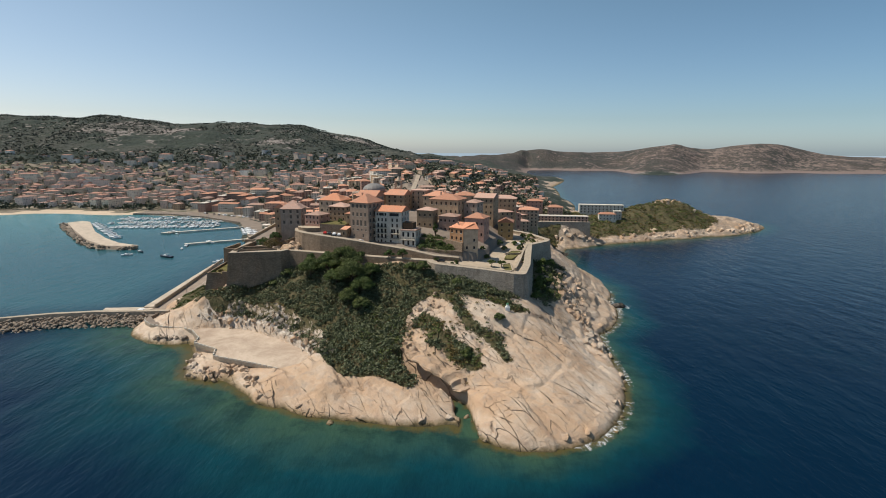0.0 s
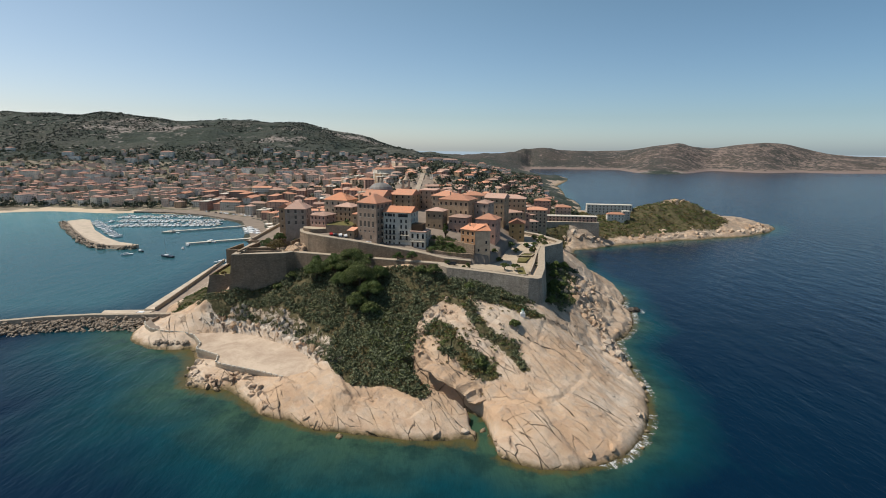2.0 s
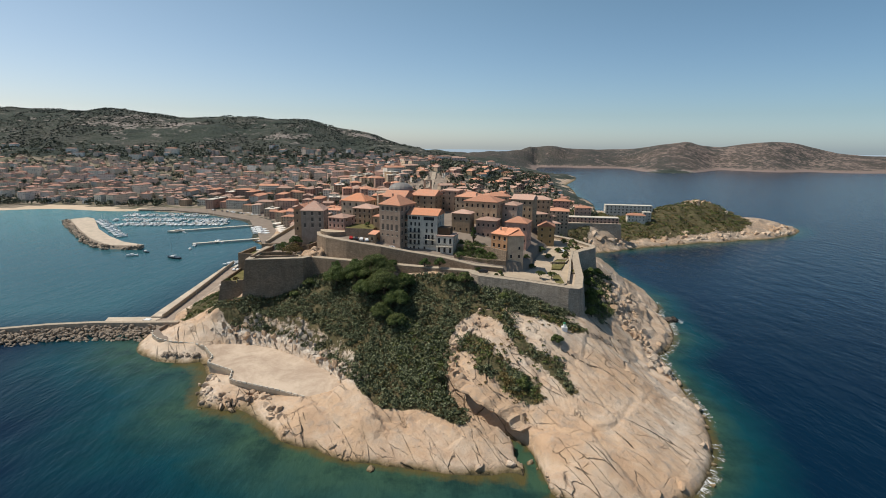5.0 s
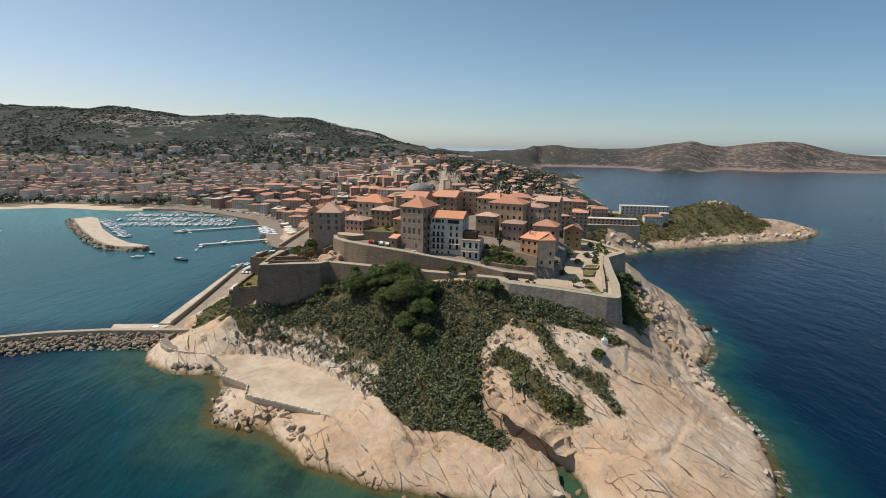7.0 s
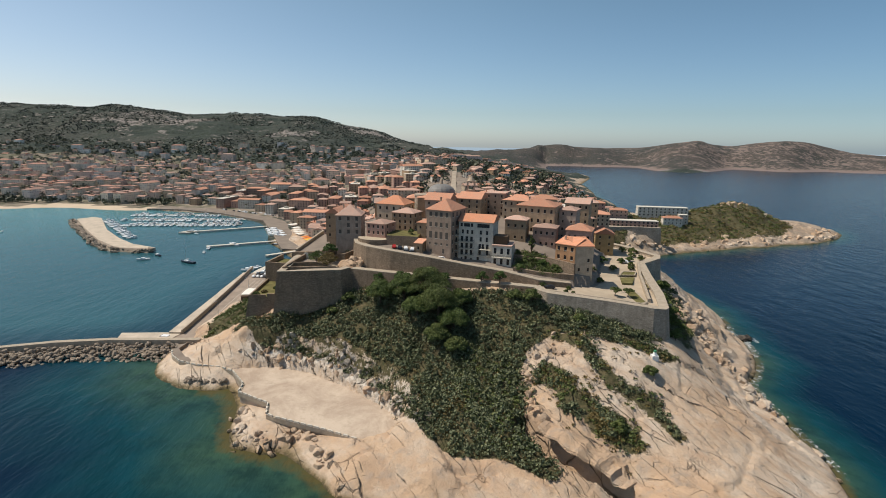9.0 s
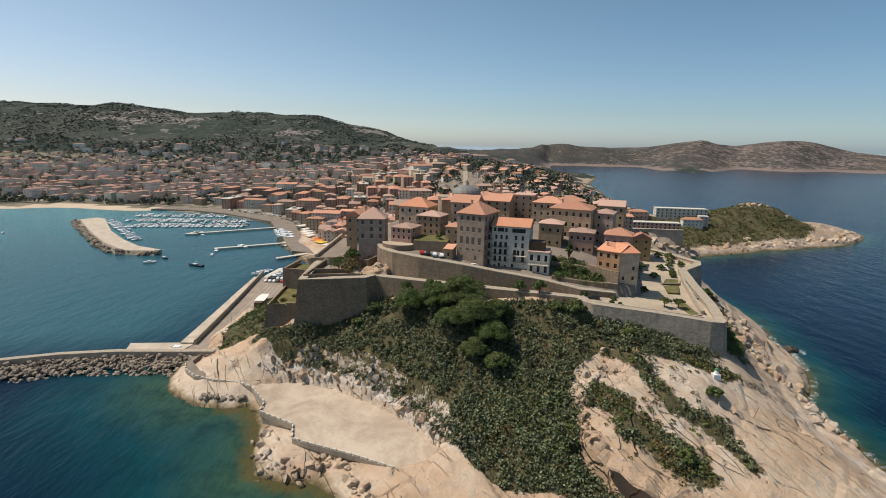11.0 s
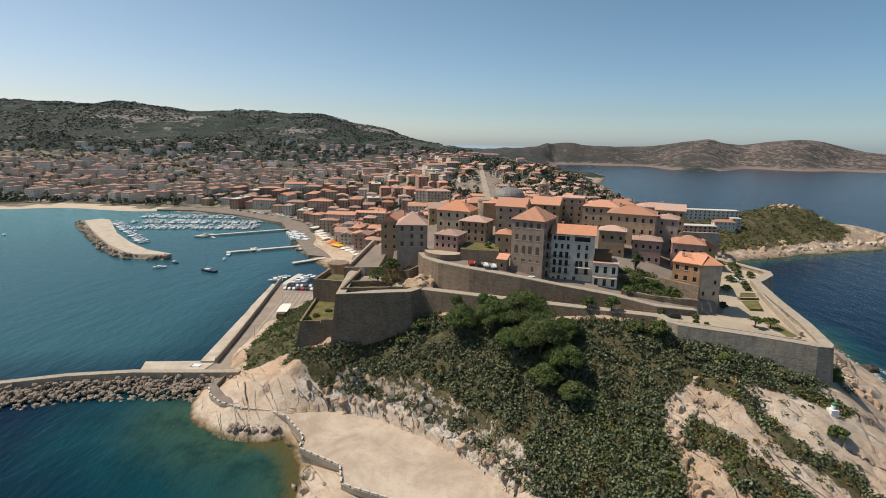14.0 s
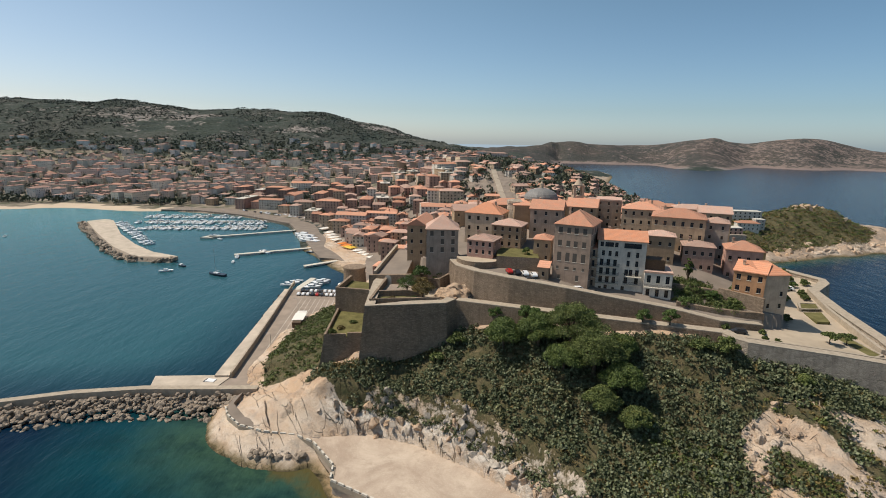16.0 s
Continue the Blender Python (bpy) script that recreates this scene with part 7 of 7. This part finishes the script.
def pier(label, a, b, w=3.0, top=1.5):
    p = thing("pier", label, "pier", pose(*a, 0))
    d = Vector(b) - Vector(a)
    n = Vector((-d.y, d.x)).normalized() * w / 2
    bm = bmesh.new()
    prism(bm, [(-n.x, -n.y), (d.x - n.x, d.y - n.y), (d.x + n.x, d.y + n.y), (n.x, n.y)][::1], top - 0.7, top, 0)
    part("deck", bm, "trim", p)
    k = max(2, int(d.length / 9))
    for i in range(k + 1):
        bm = bmesh.new()
        q = d * (i / k)
        tube(bm, (q.x, q.y, -3), (q.x, q.y, top - 0.65), 0.35, n=8)
        part("pile", bm, "coping", p)
    return p


pier("long pale concrete pier on piles", (-276, 474), (-226, 505), 4)
pier("long pale harbour pier with broad head", (-330, 538), (-264, 584), 4)
pier("short stone pier near the round tower", (-212, 446), (-192, 466), 4)
pier("narrow wooden jetty beyond the quay", (-199, 386), (-196, 416), 4)
bm = bmesh.new()
prism(bm, [(-336, 534), (-326, 534), (-324, 541), (-333, 543)], 0.2, 1.5, 0)
tagged(new("pier_head", mesh("pier_head", bm, ["trim"])), "broad pale head of the long pier", "pier", kind="structure")

# waterfront promenade
bm = bmesh.new()
prism(bm, [(-174, 392), (-160, 394), (-150, 432), (-150, 468), (-180, 512), (-213, 562), (-244, 612), (-322, 680), (-420, 722), (-460, 725), (-470, 690), (-420, 690), (-355, 664), (-284, 616), (-246, 545), (-219, 490), (-208, 469), (-195, 467), (-183, 457), (-174, 440)], -3, 2.1, 0)
tagged(new("promenade", mesh("promenade", bm, ["asphalt"])), "paved waterfront promenade round the harbour", "promenade", kind="structure")


# ---------------------------------------------------------------- boats
def hull_mesh(l, w, h, mat):
    bm = bmesh.new()
    secs = []
    for t, f, dz in ((-0.5, 0.78, 0.0), (-0.2, 1.0, 0.0), (0.15, 0.92, 0.06), (0.38, 0.55, 0.16), (0.5, 0.03, 0.28)):
        y = t * l
        secs.append([bm.verts.new((sx * w / 2 * f * k, y, z)) for sx, k, z in ((-1, 1, h * (1 + dz)), (-1, 0.72, -0.1), (0, 0.0, -0.35), (1, 0.72, -0.1), (1, 1, h * (1 + dz)))])
    for a, b in zip(secs, secs[1:]):
        for i in range(4):
            bm.faces.new((a[i], a[i + 1], b[i + 1], b[i]))
        bm.faces.new((a[4], a[0], b[0], b[4]))
    bm.faces.new(secs[0])
    return mesh("hull", bm, [mat])


def motorboat(l, name="motorboat", label="small white motorboat moored in the harbour", mat="hull"):
    b = thing(name, label, "boat", pose(0, 0, 0), "boats in the harbour")
    w = l * 0.33
    part("hull", hull_mesh(l, w, l * 0.11, mat), None, b)
    bm = bmesh.new()
    block(bm, -w * 0.34, w * 0.34, -l * 0.15, l * 0.2, l * 0.1, l * 0.2)
    for v in bm.verts:
        if v.co.z > l * 0.15:
            v.co.y = v.co.y * 0.8 - l * 0.02
            v.co.x *= 0.85
    part("cabin", bm, "hull", b)
    bm = bmesh.new()
    block(bm, -w * 0.31, w * 0.31, l * 0.11, l * 0.19, l * 0.13, l * 0.185)
    part("windscreen", bm, "glassfibre", b)
    return b


def sailboat(l, label="white sailing boat with bare mast", mat="hull"):
    b = thing("sailboat", label, "boat", pose(0, 0, 0), "boats in the harbour")
    w = l * 0.29
    part("hull", hull_mesh(l, w, l * 0.09, mat), None, b)
    bm = bmesh.new()
    block(bm, -w * 0.25, w * 0.25, -l * 0.1, l * 0.2, l * 0.08, l * 0.135)
    part("coachroof", bm, "hull", b)
    bm = bmesh.new()
    tube(bm, (0, l * 0.1, l * 0.08), (0, l * 0.1, l * 1.25), 0.1, 0.06, 6)
    part("mast", bm, "alu", b)
    bm = bmesh.new()
    tube(bm, (0, l * 0.1, l * 0.24), (0, -l * 0.32, l * 0.22), 0.09, 0.09, 6)
    part("boom", bm, "alu", b)
    return b


BOATS = [motorboat(6.5), motorboat(9), motorboat(12), sailboat(10), sailboat(12.5), motorboat(8, label="dark-hulled motorboat moored in the harbour", mat="hull_dark")]
used = set()


def berth(k, x, y, turn):
    b = BOATS[k]
    if k not in used:
        used.add(k)
        b.matrix_world = pose(x, y, 0.1, 0, 0, turn)
        return b
    return copy_thing(b, pose(x, y, 0.1, 0, 0, turn))


rb = np.random.default_rng(8)
for row, (ax, ay, bx, by, n) in enumerate([(-418, 570, -300, 588, 27), (-415, 582, -300, 601, 27), (-440, 604, -310, 618, 28), (-435, 616, -312, 630, 28), (-455, 640, -350, 652, 24), (-450, 652, -372, 662, 18)]):
    for i in range(n):
        if rb.random() < 0.9:
            u = (i + rb.uniform(-0.2, 0.2)) / n
            berth(int(rb.choice([0, 1, 1, 2, 3, 4])), ax + (bx - ax) * u, ay + (by - ay) * u, 4 + 180 * (row % 2) + rb.uniform(-4, 4))
for i, (y0, a, b_) in enumerate(((577, -418, -300), (611, -438, -310), (647, -452, -360))):
    pier("floating marina pontoon between moored boats", (a, y0 - 0.5), (b_, y0 + 17), 2.2, 0.8)
for i in range(20):
    u = i / 20
    berth(int(rb.choice([1, 2, 2, 3])), -455 + 96 * u + rb.uniform(-1, 1), 598 - 98 * u, -52 + rb.uniform(-6, 6))
for x, y, k, t in [(-355, 470, 2, 70), (-350, 476, 2, 70), (-325, 463, 1, 40), (-298, 440, 5, 60), (-272, 470, 1, 20), (-258, 487, 2, 60), (-222, 492, 5, 80), (-190, 274.8, 2, 85), (-208, 402, 1, 100), (-207, 407, 1, 100), (-192, 398, 2, -80), (-191, 404, 1, -80), (-190, 409, 2, -80), (-189, 414, 1, -80), (-205, 412, 0, 100), (-505, 520, 0, 30), (-268, 455, 0, 20), (-300, 425, 1, 120), (-330, 548, 1, 100), (-318, 534, 0, 60)]:
    berth(k, x, y, t)
for x, y, t in [(-249, 556, 65), (-243, 545, 65), (-237, 533, 65)]:
    copy_thing(motorboat(22, "motor_yacht", "large white motor yacht alongside the promenade") if x == -249 else yacht, pose(x, y, 0.1, 0, 0, t)) if x != -249 else None
    if x == -249:
        yacht = motorboat(22, "motor_yacht", "large white motor yacht alongside the promenade")
        yacht.matrix_world = pose(x, y, 0.1, 0, 0, t)
ketch = sailboat(14, "dark-hulled sailing yacht lying at anchor", "hull_dark")
ketch.matrix_world = pose(-262, 420, 0.1, 0, 0, 70)


# ---------------------------------------------------------------- cars, awnings and small things
def car(paint, label):
    c = thing("car", label, "car", pose(0, 0, 0), "parked cars")
    bm = bmesh.new()
    prof = [(-2.1, 0.35), (2.05, 0.35), (2.1, 0.75), (1.2, 0.92), (0.55, 1.42), (-1.2, 1.45), (-1.95, 0.98), (-2.12, 0.7)]
    l = [bm.verts.new((-0.82 if z < 1.2 else -0.66, x, z)) for x, z in prof]
    r_ = [bm.verts.new((0.82 if z < 1.2 else 0.66, x, z)) for x, z in prof]
    bm.faces.new(l)
    bm.faces.new(r_[::-1])
    for i in range(len(prof)):
        j = (i + 1) % len(prof)
        bm.faces.new((l[j], l[i], r_[i], r_[j]))
    part("body", bm, paint, c)
    bm = bmesh.new()
    block(bm, -0.72, 0.72, -1.5, 0.85, 0.98, 1.36)
    for v in bm.verts:
        v.co.y *= 1.0 if v.co.z < 1.2 else 0.78
    for v in bm.verts:
        v.co.x *= 1.07
    part("glazing", bm, "pane", c)
    for sx in (-0.8, 0.8):
        for sy in (-1.3, 1.3):
            bm = bmesh.new()
            tube(bm, (sx - 0.1, sy, 0.32), (sx + 0.1, sy, 0.32), 0.32, n=10)
            part("wheel", bm, "rubber", c)
    return c


CARS = {"white": car("car_white", "white hatchback parked on the road"), "red": car("car_red", "red hatchback parked by the wall"), "dark": car("car_dark", "dark hatchback parked on the road")}
seen = set()


def park(k, x, y, turn, z=None):
    m = pose(x, y, gz(x, y) + 0.02 if z is None else z, 0, 0, turn)
    if k not in seen:
        seen.add(k)
        CARS[k].matrix_world = m
        return CARS[k]
    return copy_thing(CARS[k], m)


for k, x, y, t in [("red", -83.4, 274.6, 10), ("dark", -80.8, 274, 10), ("white", -78.2, 273.6, 8), ("white", -75.4, 273, 8), ("dark", -77.5, 268.2, 100), ("white", -62.8, 265.0, 96), ("dark", -58.4, 264.4, 98), ("white", 22.5, 297, 60)]:
    park(k, x, y, t)
for k, x, y in [("dark", -20, 249.6), ("dark", -97.5, 270.6)]:
    park(k, x, y, 80, 37.64)
for i in range(26):
    park(str(rb.choice(["white", "dark", "white", "white", "dark", "white", "dark", "red"])), -193 + (i % 13) * 2.7, 379 + 6.5 * (i // 13), 6 + rb.uniform(-3, 3), 2.02)
for i in range(40):
    u = rb.random()
    park(str(rb.choice(["white", "dark", "white"])), -240 - 130 * u + rb.normal() * 4, 628 + 70 * u, 50 + rb.uniform(-4, 4), 2.12)


def awning(mat, label, x, y, w, d, turn, z=2.1):
    a = thing("awning", label, "awning", pose(x, y, z, 0, 0, turn), "waterfront awnings")
    bm = bmesh.new()
    hip_roof(bm, w, d, 2.6, 0.9, 0.1, thick=0.06)
    part("canopy", bm, mat, a)
    for sx in (-1, 1):
        for sy in (-1, 1):
            bm = bmesh.new()
            tube(bm, (sx * w * 0.45, sy * d * 0.45, 0), (sx * w * 0.45, sy * d * 0.45, 2.62), 0.06)
            part("post", bm, "alu", a)
    return a


for mt, x, y, w, d, t in [("awning_orange", -196, 505, 9, 7, 60), ("awning_orange", -201, 512, 8, 6, 60), ("awning_yellow", -190, 496, 8, 6, 60), ("awning_yellow", -194, 499, 7, 5, 60), ("awning_white", -183, 487, 8, 5, 50), ("awning_white", -178, 480, 8, 5, 50), ("awning_white", -173, 474, 7, 5, 50), ("awning_white", -211, 527, 9, 6, 62), ("awning_white", -216, 537, 10, 6, 62), ("awning_white", -221, 548, 10, 6, 62), ("awning_white", -226, 560, 9, 6, 62), ("awning_white", -236, 580, 11, 6, 55), ("awning_white", -168, 466, 7, 5, 50), ("awning_white", -172, 394, 4, 4, 10)]:
    awning(mt, mt.split("_")[1] + " canvas awning over waterfront tables", x, y, w, d, t)
kiosk = thing("kiosk", "white-roofed kiosk on the quay", "kiosk", pose(-178, 336, 2.0, 0, 0, 8))
bm = bmesh.new()
block(bm, -2, 2, -7, 5, 0, 2.6)
# dark body colour stands for the shade beneath the white roof
part("body", bm, "wood", kiosk)
bm = bmesh.new()
block(bm, -2.8, 2.6, -4, 6, 2.6, 2.85)
block(bm, -2.4, 2.2, 6.5, 9.5, 2.5, 2.7)
part("roof", bm, "awning_white", kiosk)
light = thing("light_beacon", "small white and green harbour light on the rock", "beacon", pose(10, 220, gz(10, 220)))
bm = bmesh.new()
block(bm, -1.0, 1.0, -1.0, 1.0, -0.5, 1.4)
part("base", bm, "hull", light)
bm = bmesh.new()
drum(bm, 0, 0, 0.6, 0.5, 1.4, 2.4, 10)
part("column", bm, "hull", light)
bm = bmesh.new()
drum(bm, 0, 0, 0.5, 0.45, 2.4, 3.0, 10)
green = plain("green_beacon_paint", (0.08, 0.30, 0.16), 0.4)
part("lantern", bm, green, light, "green lantern")
# mooring fenders on the quay
fender = thing("tyre_fender", "black rubber fender hung on the quay", "fender", pose(-191, 288, 1.6, 0, 90, 8), "quay fenders")
bm = bmesh.new()
tube(bm, (0, 0, -0.4), (0, 0, 0.4), 0.9, n=10)
part("tyre", bm, "rubber", fender)
for k in range(1, 9):
    copy_thing(fender, pose(-191.2 - k * 1.55, 288 + k * 11, 1.6, 0, 90, 8))
for x, y in [(-177.5, 300), (-181.5, 345)]:
    lp = thing("street_lamp", "slim grey lamp post on the quay", "street lamp", pose(x, y, 2), "quay lamps")
    bm = bmesh.new()
    tube(bm, (0, 0, 0), (0, 0, 9), 0.11, 0.07, 8)
    part("post", bm, "alu", lp)
    bm = bmesh.new()
    tube(bm, (0, 0, 8.95), (-1.4, 0, 9.1), 0.05)
    block(bm, -1.9, -1.3, -0.14, 0.14, 9.05, 9.2)
    part("lamp_head", bm, "alu", lp)

# surf along the exposed shore: a thin lacy sheet over the shallows
near_edge = (Zg > -1.2) & (Zg < 0.4) & (Y < 330) & (X > 10) & (X < 96)
patch = np.clip((X - 10) / 30, 0, 1) + 1.3 * wobble(X, Y, 16, 3, 3.0)
wet = near_edge & (patch > 0.72)
js, is_ = np.nonzero(wet[:-1, :-1])
bm = bmesh.new()
for j, i in zip(js, is_):
    bm.faces.new([bm.verts.new((X[q, p], Y[q, p], 0.06)) for q, p in ((j, i), (j, i + 1), (j + 1, i + 1), (j + 1, i))])
for k in range(28):
    a, b = 2 * math.pi * k / 28, 2 * math.pi * (k + 1) / 28
    bm.faces.new([bm.verts.new((84.5 + r * math.cos(q), 299.5 + 0.75 * r * math.sin(q), 0.07)) for q, r in ((a, 3.2), (a, 7.0), (b, 7.0), (b, 3.2))])
bmesh.ops.remove_doubles(bm, verts=bm.verts, dist=0.01)
tagged(new("foam", mesh("foam", bm, ["foam"])), "white surf breaking along the rocks", "surf", kind="stuff")
